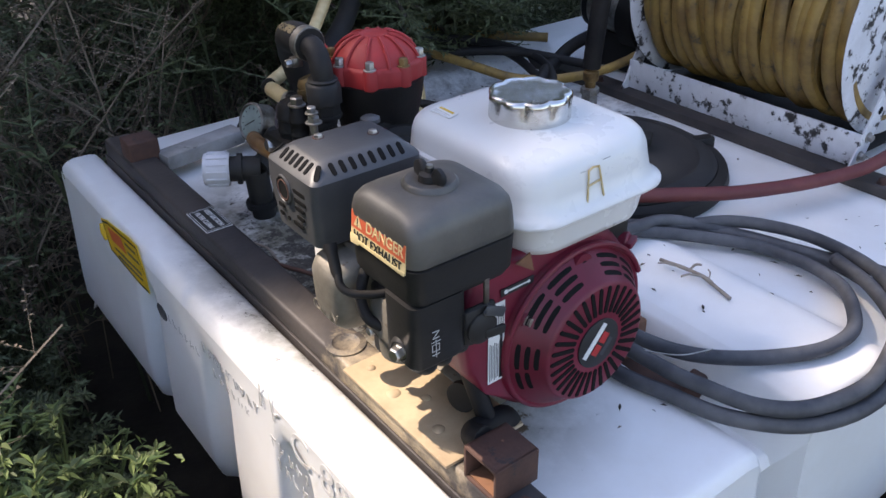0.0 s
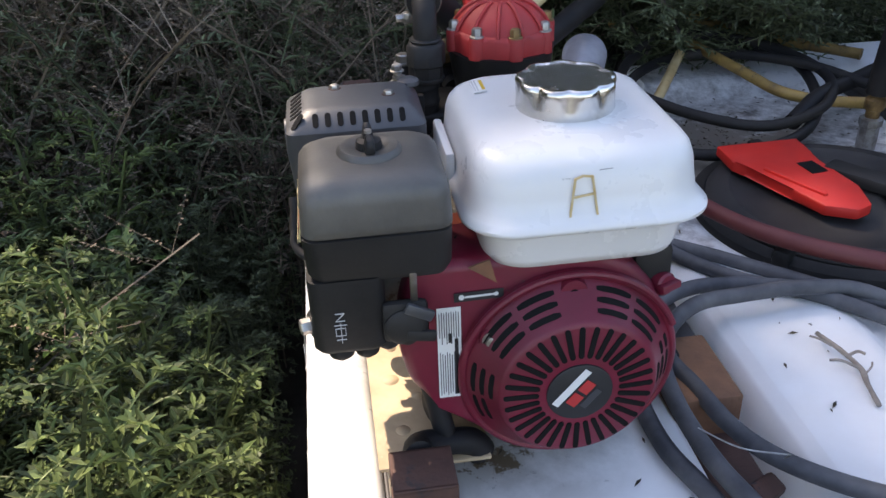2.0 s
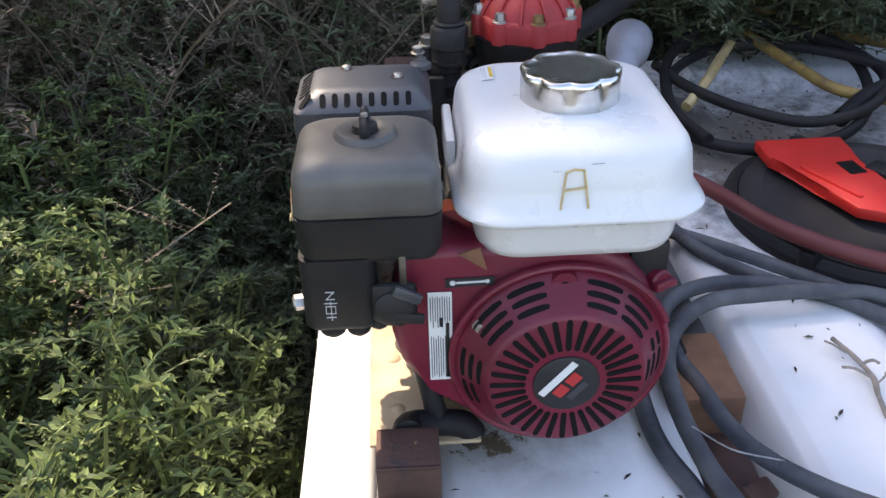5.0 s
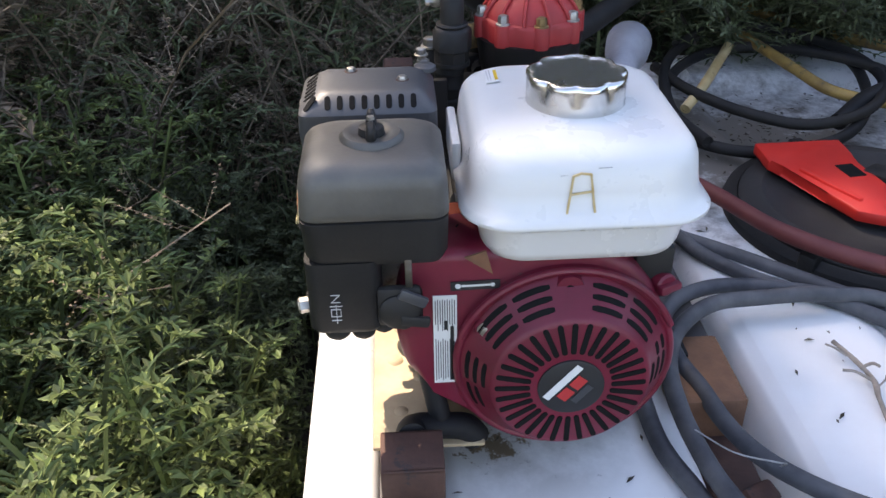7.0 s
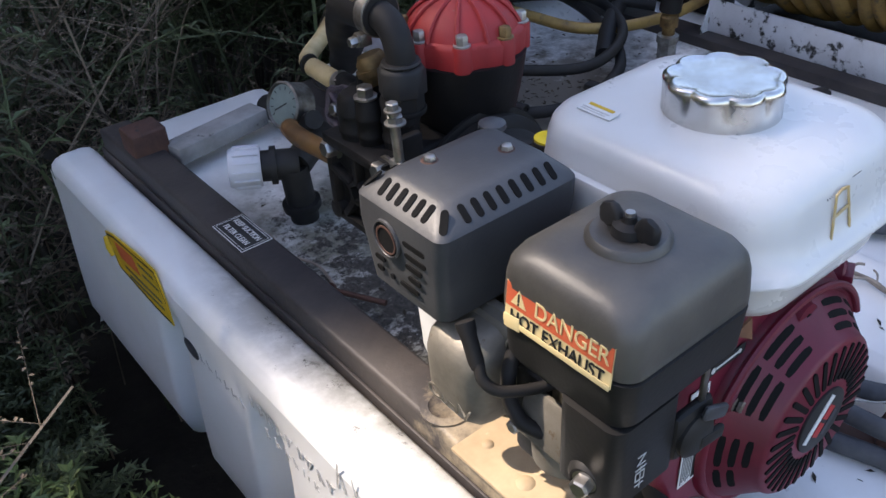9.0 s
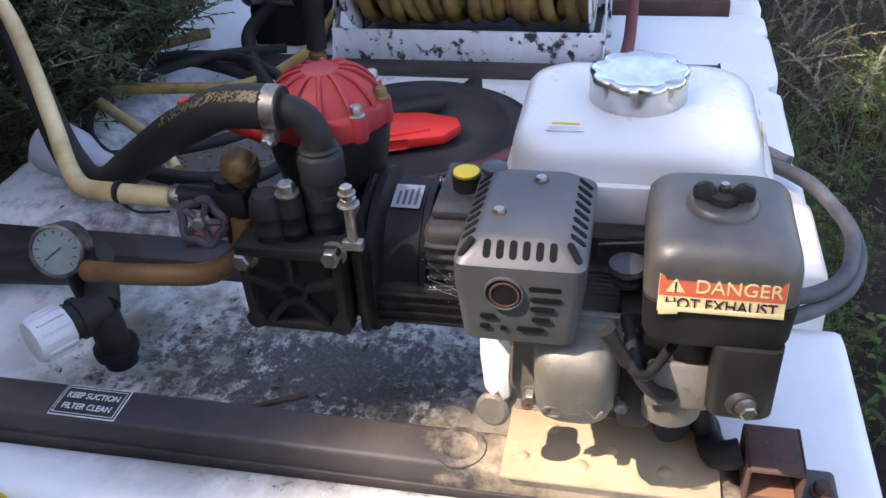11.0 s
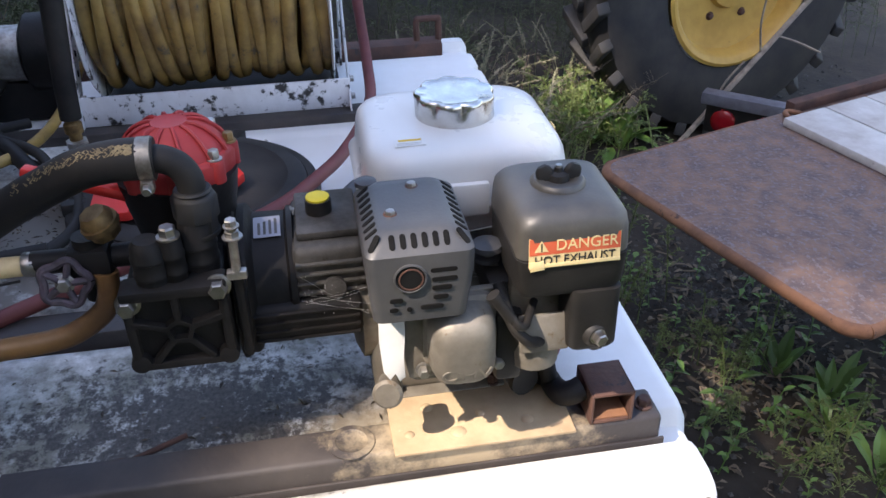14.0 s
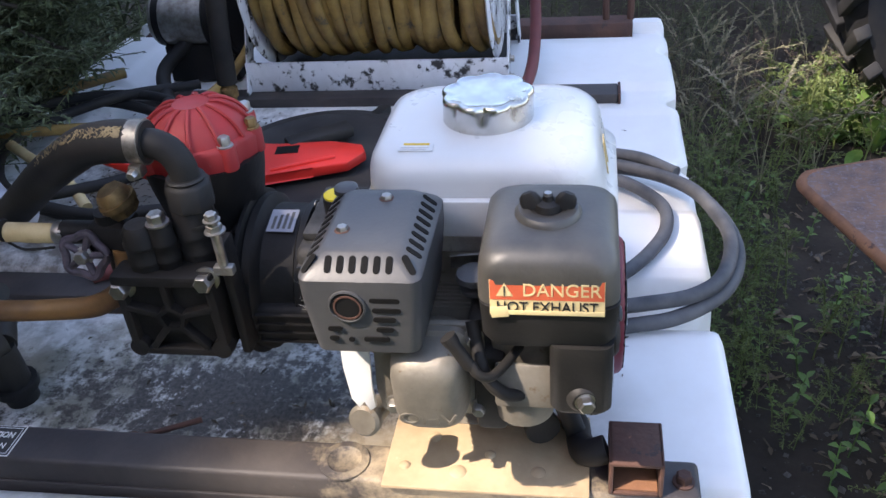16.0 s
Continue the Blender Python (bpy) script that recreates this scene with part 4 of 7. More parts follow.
ep("fuel_tank", put(stack([(-0.062, 0.084, 0.0, 0.180, 0.030, 0.255), (-0.068, 0.091, -0.006, 0.190, 0.034, 0.258), (-0.071, 0.094, -0.009, 0.194, 0.036, 0.266), (-0.075, 0.098, -0.012, 0.198, 0.038, 0.290), (-0.077, 0.100, -0.014, 0.200, 0.038, 0.294),
                          (-0.086, 0.110, -0.021, 0.208, 0.042, 0.2945), (-0.0885, 0.1130, -0.0235, 0.2105, 0.043, 0.297), (-0.0885, 0.1130, -0.0235, 0.2105, 0.043, 0.300), (-0.0845, 0.1085, -0.0185, 0.2065, 0.042, 0.3035), (-0.0812, 0.1055, -0.0135, 0.2035, 0.042, 0.309), (-0.0795, 0.104, -0.0105, 0.2025, 0.042, 0.322), (-0.078, 0.1025, -0.0075, 0.2012, 0.041, 0.337), (-0.0755, 0.100, -0.0035, 0.199, 0.040, 0.3455), (-0.0715, 0.096, 0.0020, 0.1952, 0.038, 0.3508), (-0.0655, 0.090, 0.0095, 0.1895, 0.036, 0.3543), (-0.057, 0.0815, 0.0205, 0.181, 0.033, 0.3562), (-0.046, 0.070, 0.032, 0.171, 0.031, 0.3568), (-0.03, 0.054, 0.045, 0.158, 0.03, 0.357)], 8), WIDER), TANK_ENAMEL, label="white enamelled fuel tank", angle=60)
ep("tank_seam", put(stack([(-0.079, 0.102, -0.016, 0.202, 0.039, 0.2915), (-0.0795, 0.1025, -0.0165, 0.2025, 0.039, 0.2935)], 8), WIDER), DUSTY_BLACK, label="dark seam under the tank's rim")
ep("tank_bracket", box(-0.0945, -0.086, 0.085, 0.17, 0.288, 0.326, 0.003), TANK_ENAMEL)
cap = bmesh.new()
n = 108
prof = [(0.0405, 0.352, 0), (0.0428, 0.3535, 0), (0.0436, 0.358, 0), (0.0432, 0.368, 0.25), (0.0428, 0.376, 0.7), (0.0430, 0.3800, 1), (0.0424, 0.3832, 1), (0.0408, 0.3850, 1), (0.0388, 0.3854, 0.95), (0.0368, 0.3845, 0.9), (0.030, 0.3842, 0.3), (0.018, 0.3845, 0), (0.002, 0.3846, 0)]
rings = []
for r, z, s in prof:
    rings.append([])
    for i in range(n):
        a = 2 * math.pi * i / n
        rl = r + 0.0048 * s * (abs(math.cos(4.5 * a)) - 0.62)
        rings[-1].append(cap.verts.new((0.0155 + rl * math.cos(a), 0.101 + rl * math.sin(a), z)))
for a, b in zip(rings, rings[1:]):
    for i in range(n):
        cap.faces.new((a[i], a[(i + 1) % n], b[(i + 1) % n], b[i]))
cap.faces.new(rings[-1])
cap.faces.new(rings[0][::-1])
fc = ep("fuel_cap", cap, CHROME, label="scalloped chrome fuel cap")
fc.location.z -= 0.002
ep("cap_collar", put(lathe([(0.046, 0.348), (0.046, 0.353), (0.043, 0.355)], 40), Matrix.Translation((0.0155, 0.101, 0))), TANK_ENAMEL)
ap = frame_pose((0.0025, -0.0090, 0.3235), (1, 0, 0.02), (0, 0.17, 1))
ep("letter_mark", strokes([[(-0.012, -0.0175), (-0.007, 0.014), (-0.001, 0.0162), (0.007, 0.015), (0.0105, -0.0165)], [(-0.0095, -0.001), (0.009, 0.001)]], 0.0017, 0.0012, ap @ Matrix.Translation((0, 0, 0.0006))), INK_GOLD, label="gold hand-painted letter")
for scuff in (((-0.017, 0.0155), (-0.0165, 0.0145)), ((-0.0145, 0.0155), (-0.0137, 0.0146)), ((-0.012, 0.0153), (-0.0112, 0.0147)), ((0.013, 0.0195), (0.0235, 0.0198))):
    ep("scuff_mark", strokes([scuff], 0.0004, 0.0005, ap @ Matrix.Translation((0, 0, 0.0003))), MUFFLER_GREY)
ts = frame_pose((-0.052, 0.160, 0.3578), (0, -1, 0.0), (1, 0, 0.16))
ep("tank_sticker", put(box(-0.016, 0.016, -0.006, 0.006, 0, 0.0007), ts), LABEL_WHITE, label="small white and yellow sticker")
ep("sticker_stripe", put(merge(box(-0.012, 0.012, 0.0022, 0.0052, 0.0007, 0.001)), ts), LABEL_YELLOW)
ep("sticker_line", put(merge(box(-0.014, 0.012, -0.002, -0.0008, 0.0007, 0.001), box(-0.014, 0.010, -0.0045, -0.0033, 0.0007, 0.001)), ts), MARKER)

# air cleaner
air = ep("air_cleaner_base", stack([(-0.19, -0.12, 0.01, 0.07, 0.014, 0.262), (-0.215, -0.108, -0.012, 0.082, 0.012, 0.266), (-0.220, -0.104, -0.018, 0.087, 0.014, 0.276), (-0.222, -0.103, -0.020, 0.088, 0.014, 0.309), (-0.218, -0.106, -0.016, 0.085, 0.014, 0.3105)], 6), BLACK_PLASTIC, label="black plastic air cleaner case")
ep("air_cleaner_cover", stack([(-0.2185, -0.105, -0.0165, 0.0855, 0.013, 0.3095), (-0.2215, -0.1025, -0.0195, 0.0885, 0.014, 0.3115), (-0.2215, -0.1025, -0.0195, 0.0885, 0.014, 0.318), (-0.2207, -0.1033, -0.0187, 0.0877, 0.0155, 0.336), (-0.2195, -0.1045, -0.0172, 0.0865, 0.017, 0.3445), (-0.2160, -0.108, -0.0135, 0.083, 0.019, 0.3508), (-0.2100, -0.114, -0.0075, 0.077, 0.020, 0.3550), (-0.2010, -0.123, 0.0015, 0.068, 0.021, 0.3573), (-0.182, -0.14, 0.02, 0.05, 0.014, 0.358)], 8), DUSTY_BLACK, label="dusty black air cleaner cover", angle=60)
ep("cover_dish", put(lathe([(0.0265, 0.354), (0.026, 0.3595), (0.023, 0.3625), (0.016, 0.363), (0.013, 0.361)], 32), Matrix.Translation((-0.162, 0.036, 0))), DUSTY_BLACK)
ep("wing_nut", put(lathe([(0.011, 0), (0.010, 0.006), (0.0045, 0.008), (0.004, 0.012)], 16), Matrix.Translation((-0.162, 0.036, 0.361))), BLACK_PLASTIC)
ep("nut_tip", put(lathe([(0.0032, 0), (0.003, 0.003)], 10), Matrix.Translation((-0.162, 0.036, 0.3725))), STEEL)
for s in (-1, 1):
    ep("wing", put(stack([(-0.0045, 0.0045, -0.008, 0.008, 0.0035, 0), (-0.004, 0.004, -0.0085, 0.0085, 0.0035, 0.006), (-0.0032, 0.0032, -0.007, 0.007, 0.003, 0.011), (-0.002, 0.002, -0.004, 0.004, 0.0018, 0.0135)], 3), Matrix.Translation((-0.162, 0.036 + s * 0.0115, 0.3625)) @ Matrix.Rotation(radians(-s * 22), 4, "X")), BLACK_PLASTIC)
# lower box of the air cleaner with its lobes
ep("intake_box", stack([(-0.218, -0.165, -0.012, 0.03, 0.008, 0.198), (-0.222, -0.16, -0.016, 0.034, 0.01, 0.204), (-0.222, -0.16, -0.016, 0.034, 0.01, 0.27)], 4), BLACK_PLASTIC)
for x, y, z, q in ((-0.200, 0.000, 0.196, 0.013), (-0.178, 0.004, 0.192, 0.012), (-0.160, 0.000, 0.200, 0.011), (-0.143, 0.004, 0.198, 0.010)):
    ep("intake_lobe", put(lathe([(q * 0.4, -q * 0.9), (q * 0.85, -q * 0.5), (q, 0), (q * 0.85, q * 0.5), (q * 0.5, q)], 14), Matrix.Translation((x, y, z))), BLACK_PLASTIC)
ep("intake_cone", put(lathe([(0.019, 0), (0.013, 0.022), (0.010, 0.025)], 18), aim((-0.200, 0.012, 0.217), (-1, -0.25, 0))), BLACK_PLASTIC)
ep("drain_bolt", put(bolt(0.007, 0.009), aim((-0.222, 0.006, 0.217), (-1, -0.25, 0))), STEEL)
ep("control_plate", merge(box(-0.165, -0.126, -0.018, -0.008, 0.205, 0.245, 0.006), put(lathe([(0.017, 0), (0.017, 0.008), (0.013, 0.011)], 20), aim((-0.146, -0.012, 0.222), (0, -1, 0)))), BLACK_PLASTIC)
ep("choke_lever", put(box(-0.016, 0.016, -0.006, 0.006, 0, 0.006, 0.003), frame_pose((-0.134, -0.020, 0.238), (1, 0, -0.5), (0, 0, 1)) @ Matrix.Diagonal((0.8, 0.9, 0.9, 1))), MUFFLER_GREY)
ep("fuel_lever", put(box(-0.016, 0.016, -0.006, 0.006, 0, 0.006, 0.003), frame_pose((-0.133, -0.019, 0.214), (1, 0, -0.15), (0, 0, 1)) @ Matrix.Diagonal((0.8, 0.9, 0.9, 1))), BLACK_PLASTIC)
ep("throttle_arm", put(box(-0.003, 0.003, -0.028, 0.028, 0, 0.003, 0.001), frame_pose((-0.137, -0.012, 0.262), (1, 0, 0), (0.2, 0, 1))), STEEL)
sym = frame_pose((-0.199, -0.0166, 0.226), (1, 0, 0), (0, 0, 1))
ep("choke_mark", strokes([[(-0.004, 0.018), (0.006, 0.018), (-0.004, 0.009), (0.006, 0.009)], [(-0.006, 0.004), (0.008, 0.004)], [(0.001, 0.006), (0.001, -0.018)], [(-0.005, 0), (0.006, 0), (0.006, -0.009), (-0.005, -0.009), (-0.005, 0)], [(-0.005, -0.014), (0.006, -0.014)]], 0.0009, 0.0005, sym @ Matrix.Diagonal((0.72, 0.8, 1, 1))), MARKER)
# danger label
dl = frame_pose((-0.2208, 0.035, 0.3195), (0, -1, 0), (0.10, 0, 1))
danger = ep("danger_label", put(box(-0.043, 0.043, -0.0145, 0.0145, 0, 0.0008), dl), LABEL_CREAM, label="curling orange and cream warning label")
ep("orange_band", put(box(-0.0425, 0.0425, -0.0025, 0.014, 0.0008, 0.0012), dl), LABEL_ORANGE, danger)
for nm, tx, sz, mt, x, y, sq in (("heading", "DANGER", 0.0155, LABEL_CREAM, 0.011, 0.0058, 0.94), ("warning", "HOT EXHAUST", 0.0125, INK_BLACK, 0.0, -0.0088, 0.90)):
    t = writing(nm, tx, sz, mt, EZ @ dl @ Matrix.Translation((x, y, 0.0014)), danger, squeeze=sq)
ep("label_curl", put(merge(box(-0.043, 0.043, -0.0152, -0.0112, 0.0015, 0.0022, 0.0003), put(box(-0.0435, -0.030, -0.0140, -0.0045, 0.0014, 0.0024, 0.0004), Matrix.Rotation(radians(6), 4, "Z"))), dl), LABEL_CREAM, danger)
ep("triangle_mark", put(lathe([(0.0075, 0), (0.0075, 0.0004)], 3), dl @ Matrix.Translation((-0.0315, 0.0045, 0.0012)) @ Matrix.Rotation(radians(90), 4, "Z")), LABEL_CREAM, danger)
ep("triangle_bar", put(merge(box(-0.0006, 0.0006, -0.001, 0.005, 0, 0.0004), box(-0.0006, 0.0006, -0.003, -0.0018, 0, 0.0004)), dl @ Matrix.Translation((-0.0315, 0.0045, 0.0016))), INK_BLACK, danger)

# muffler with its guard
ep("muffler_guard", stack([(-0.222, -0.112, 0.139, 0.216, 0.010, 0.262), (-0.228, -0.108, 0.1345, 0.221, 0.010, 0.2655), (-0.2325, -0.104, 0.1285, 0.2245, 0.009, 0.318), (-0.2315, -0.104, 0.128, 0.225, 0.009, 0.337), (-0.2285, -0.106, 0.130, 0.2235, 0.010, 0.3405), (-0.214, -0.117, 0.143, 0.210, 0.012, 0.3515), (-0.210, -0.121, 0.147, 0.206, 0.012, 0.353), (-0.2, -0.13, 0.155, 0.198, 0.01, 0.3535)], 5), MUFFLER_GREY, label="grey heat-dulled muffler guard", angle=30)


def guard_slot(origin, xdir, ydir, length, width=0.0046):
    ep("guard_slot", put(capsule(length, width, 0.0012), frame_pose(origin, xdir, ydir) @ Matrix.Translation((0, 0, -0.0006))), HOLE)


for k in range(6):
    guard_slot((-0.2213, 0.1525 + 0.0096 * k, 0.3461), (-1, 0, -0.76), (0, -1, 0), 0.0145, 0.0052)
for k in range(8):
    guard_slot((-0.204 + 0.0112 * k, 0.1365, 0.3461), (0, -1, -0.85), (1, 0, 0), 0.0145, 0.0052)
    guard_slot((-0.204 + 0.0112 * k, 0.2168, 0.3461), (0, 1, -0.85), (-1, 0, 0), 0.0145, 0.0052)
for y, s in ((0.1375, 1), (0.2160, -1)):
    guard_slot((-0.2202, y, 0.3458), (-0.7, -0.62 * s, -0.76), (-s * 0.65, 0.75, 0), 0.0175, 0.0055)
for y, z, l in ((0.157, 0.3205, 0.024), (0.1565, 0.311, 0.023), (0.159, 0.302, 0.018), (0.160, 0.2915, 0.014), (0.168, 0.281, 0.021), (0.200, 0.2915, 0.012), (0.2025, 0.281, 0.008)):
    guard_slot((-0.2322 + max(0, 0.300 - z) * 0.085, y, z), (0, -1, 0), (-0.06, 0, 1), l, 0.0046)
guard_slot((-0.2302, 0.1885, 0.280), (0, -1, 0), (-0.06, 0, 1), 0.005, 0.005)
ep("outlet_ring", put(lathe([(0.0150, 0), (0.0148, 0.0018), (0.0135, 0.0022), (0.0128, 0.0006)], 32), aim((-0.2325, 0.187, 0.315), (-1, 0, 0))), MUFFLER_GREY)
ep("outlet_hole", put(lathe([(0.0128, 0), (0.0128, 0.0012)], 28), aim((-0.2327, 0.187, 0.315), (-1, 0, 0))), HOLE)
ep("outlet_lip", put(lathe([(0.0112, 0), (0.0112, 0.0010), (0.0098, 0.0010), (0.0098, 0)], 28), aim((-0.2337, 0.1865, 0.3145), (-1, 0, 0))), RUST)
for x, y in ((-0.135, 0.171), (-0.184, 0.197)):
    ep("screw_dimple", put(lathe([(0.0066, 0), (0.0062, 0.0003), (0.0050, 0.0005)], 20), Matrix.Translation((x, y, 0.3533))), RUST, label="rust-stained dimple")
    ep("guard_screw", put(lathe([(0.0050, 0), (0.0050, 0.0010), (0.0042, 0.0032), (0.0025, 0.0038)], 6), Matrix.Translation((x, y, 0.3538))), STEEL, label="small rusty-edged screw")
ep("guard_tab", put(lathe([(0.011, 0), (0.0105, 0.004), (0.007, 0.006)], 18), Matrix.Translation((-0.112, 0.212, 0.347))), MUFFLER_GREY)
ep("muffler_core", box(-0.22, -0.115, 0.145, 0.208, 0.272, 0.33, 0.01), RUST)

# carburettor, plug lead and linkages
ep("carburettor", merge(box(-0.185, -0.135, 0.03, 0.085, 0.205, 0.265, 0.008), put(lathe([(0.020, 0), (0.026, 0.004), (0.027, 0.022), (0.024, 0.03)], 24), Matrix.Translation((-0.182, 0.058, 0.165)))), ALU, label="dull aluminium carburettor")
ep("carb_spacer", merge(box(-0.178, -0.105, 0.045, 0.105, 0.155, 0.262, 0.008), box(-0.196, -0.150, 0.072, 0.100, 0.15, 0.235, 0.006)), BLACK_PLASTIC)
ep("bowl_bolt", put(bolt(0.007, 0.01), aim((-0.182, 0.058, 0.166), (0, 0, -1))), STEEL)
ep("carb_flange", put(box(-0.025, 0.025, -0.02, 0.02, 0, 0.006, 0.003), aim((-0.203, 0.055, 0.215), (-1, 0, 0.3))), ALU)
ep("plug_boot", put(lathe([(0.0070, 0), (0.0066, 0.006), (0.0056, 0.010), (0.0056, 0.028), (0.0044, 0.033)], 16), aim((-0.228, 0.112, 0.284), (-0.12, -0.5, -0.80))), RUBBER)
ep("plug_lead", tube([(-0.2315, 0.095, 0.260), (-0.233, 0.089, 0.250), (-0.226, 0.080, 0.242), (-0.205, 0.070, 0.238), (-0.185, 0.060, 0.24)], 0.0042, 10), RUBBER)
ep("breather_hose", tube([(-0.19, 0.098, 0.27), (-0.212, 0.088, 0.235), (-0.216, 0.072, 0.215), (-0.205, 0.055, 0.205)], 0.0058, 10), RUBBER)
ep("fuel_pipe", tube([(-0.09, 0.05, 0.26), (-0.115, 0.06, 0.235), (-0.15, 0.07, 0.20), (-0.175, 0.068, 0.185)], 0.0042, 10), RUBBER)
ep("governor_spring", tube([(-0.15, 0.092, 0.262), (-0.11, 0.09, 0.268)], 0.004, 8, 2), ZINC)
ep("governor_arm", put(box(-0.0015, 0.0015, -0.03, 0.03, -0.006, 0.006), pose(-0.115, 0.095, 0.28, 0, 0, 10)), STEEL)
ep("governor_lever", put(merge(lathe([(0.013, 0), (0.013, 0.004), (0.008, 0.006), (0.008, 0.012), (0.016, 0.013), (0.015, 0.018), (0.006, 0.02)], 20)), Matrix.Translation((-0.150, 0.100, 0.272))), MUFFLER_GREY)
ep("orange_tag", put(box(-0.008, 0.008, -0.001, 0.001, -0.005, 0.005), pose(-0.098, 0.03, 0.292, 0, 0, 10)), LABEL_ORANGE)
ep("bent_tab", put(prism([(-0.09, 0.262), (-0.072, 0.268), (-0.066, 0.245)], -0.002, 0.0, 0), Matrix()), RUST_ORANGE)
# rubber block and hook under the near corner
ep("mount_pad", put(tube([(-0.078, 0.016, 0.040), (-0.086, 0.015, 0.054), (-0.100, 0.012, 0.061), (-0.120, 0.010, 0.063), (-0.136, 0.005, 0.066), (-0.141, -0.005, 0.071), (-0.140, -0.016, 0.075)], 0.0138, 14, 5, 0.15), Matrix()), RUBBER, label="black rubber elbow beside the tube stub")
ep("mount_stem", merge(rod((-0.110, 0.012, 0.060), (-0.128, 0.034, 0.150), 0.0105, 12)), RUBBER)

# ---- gearbox and pump ----
gear = thing("pump_gearbox", "grey aluminium gearbox with black coupling housing", "gearbox", (0, 0.26, 0.0))
GZ = Matrix.Translation((0, -0.26, 0))
part("gear_case", put(merge(box(-0.068, 0.055, 0.214, 0.292, 0.19, 0.252, 0.010, 3), *[box(-0.0725, 0.05, 0.216, 0.29, 0.196 + 0.012 * i, 0.200 + 0.012 * i, 0.0015) for i in range(4)]), GZ), GRIMY_ALU, gear)
part("gear_lid", put(box(-0.050, 0.045, 0.218, 0.286, 0.252, 0.262, 0.003), GZ), GRIMY_ALU, gear)
part("gear_boss", put(lathe([(0.012, 0), (0.012, 0.008), (0.006, 0.009)], 18), GZ @ aim((-0.07, 0.25, 0.205), (-1, 0, 0.2))), GRIMY_ALU, gear)
part("lower_case", put(merge(box(-0.084, 0.065, 0.222, 0.345, 0.143, 0.192, 0.010, 3)), GZ), BLACK_IRON, gear)
for i in range(4):
    part("case_rib", put(box(-0.087, 0.05, 0.226, 0.34, 0.150 + 0.011 * i, 0.1525 + 0.011 * i, 0.001), GZ), BLACK_IRON, gear)
part("oil_cap", put(lathe([(0.0145, 0), (0.0145, 0.02), (0.012, 0.021)], 20), GZ @ Matrix.Translation((-0.004, 0.259, 0.258))), BLACK_PLASTIC, gear)
part("oil_cap_top", put(lathe([(0.0132, 0), (0.0132, 0.002), (0.011, 0.003)], 20), GZ @ Matrix.Translation((-0.004, 0.259, 0.2785))), YELLOW, gear, "yellow cap top")
part("bell_housing", put(lathe([(0.066, 0.288), (0.078, 0.290), (0.079, 0.296), (0.074, 0.299), (0.075, 0.334), (0.083, 0.338), (0.086, 0.341), (0.086, 0.349), (0.08, 0.352)], 48, "y"), GZ @ Matrix.Translation((0.0, 0, 0.181))), BLACK_IRON, gear, "black coupling housing")
for k in range(6):
    a = 2 * math.pi * k / 6 + 0.3
    part("flange_nut", put(bolt(0.0055, 0.008), GZ @ aim((0.073 * math.cos(a), 0.291, 0.181 + 0.073 * math.sin(a)), (0, -1, 0))), ZINC, gear)
part("bell_sticker", put(box(-0.016, 0.016, -0.0145, 0.0145, 0, 0.001), GZ @ frame_pose((-0.016, 0.317, 0.2545), (0.97, 0, 0.23), (0, 1, 0))), GREY_PLASTIC, gear, "worn pale sticker")
part("sticker_print", put(merge(*[box(-0.012, 0.012 - 0.002 * i, -0.011 + 0.006 * i, -0.008 + 0.006 * i, 0.001, 0.0014) for i in range(4)]), GZ @ frame_pose((-0.016, 0.317, 0.2545), (0.97, 0, 0.23), (0, 1, 0))), PEBBLE, gear)
rng = random.Random(6)
webs = []
for k in range(5):
    p0 = Vector((-0.095, 0.205 + 0.02 * rng.random(), 0.17 + 0.05 * rng.random()))
    p1 = Vector((-0.088 - 0.01 * rng.random(), 0.275 + 0.03 * rng.random(), 0.20 + 0.04 * rng.random()))
    webs.append(tube([p0, p0.lerp(p1, 0.5) - Vector((0, 0, 0.002)), p1], 0.00007, 4, 3))
    for j in range(7):
        q = p0.lerp(p1, rng.random()) + Vector((0, rng.uniform(-0.01, 0.01), rng.uniform(-0.015, 0.015)))
        s = rng.uniform(0.00015, 0.00035)
        webs.append(box(q.x - s, q.x + s, q.y - s, q.y + s, q.z - s, q.z + s))
tagged(part("cobweb", merge(*webs), LABEL_WHITE), "fine dusty cobweb threads between muffler and pump", "cobweb")

pump = thing("diaphragm_pump", "black diaphragm pump with ribbed red dome", "pump", (0.0, 0.41, 0.11))
PZ = Matrix.Translation((0, -0.41, -0.11))
D = Vector((0.020, 0.404, 0.0))
part("pump_body", put(merge(put(lathe([(0.045, 0.11), (0.052, 0.13), (0.052, 0.25), (0.060, 0.29), (0.064, 0.318)], 32), Matrix.Translation(D)), put(lathe([(0.07, 0.348), (0.07, 0.37), (0.055, 0.385), (0.05, 0.455), (0.04, 0.46)], 32, "y"), Matrix.Translation((0, 0, 0.185))), box(-0.05, 0.06, 0.352, 0.455, 0.115, 0.2, 0.012)), PZ), BLACK_IRON, pump)
dome = bmesh.new()
n = 64
prof = [(0.0600, 0.317, 1.0), (0.0610, 0.337, 1.0), (0.059, 0.341, 0.6), (0.055, 0.3425, 0.2), (0.0525, 0.3485, 0), (0.046, 0.357, 0), (0.037, 0.3645, 0), (0.0275, 0.3695, 0), (0.0195, 0.3715, 0), (0.0185, 0.373, 0), (0.0165, 0.372, 0), (0.002, 0.372, 0)]
rings = []
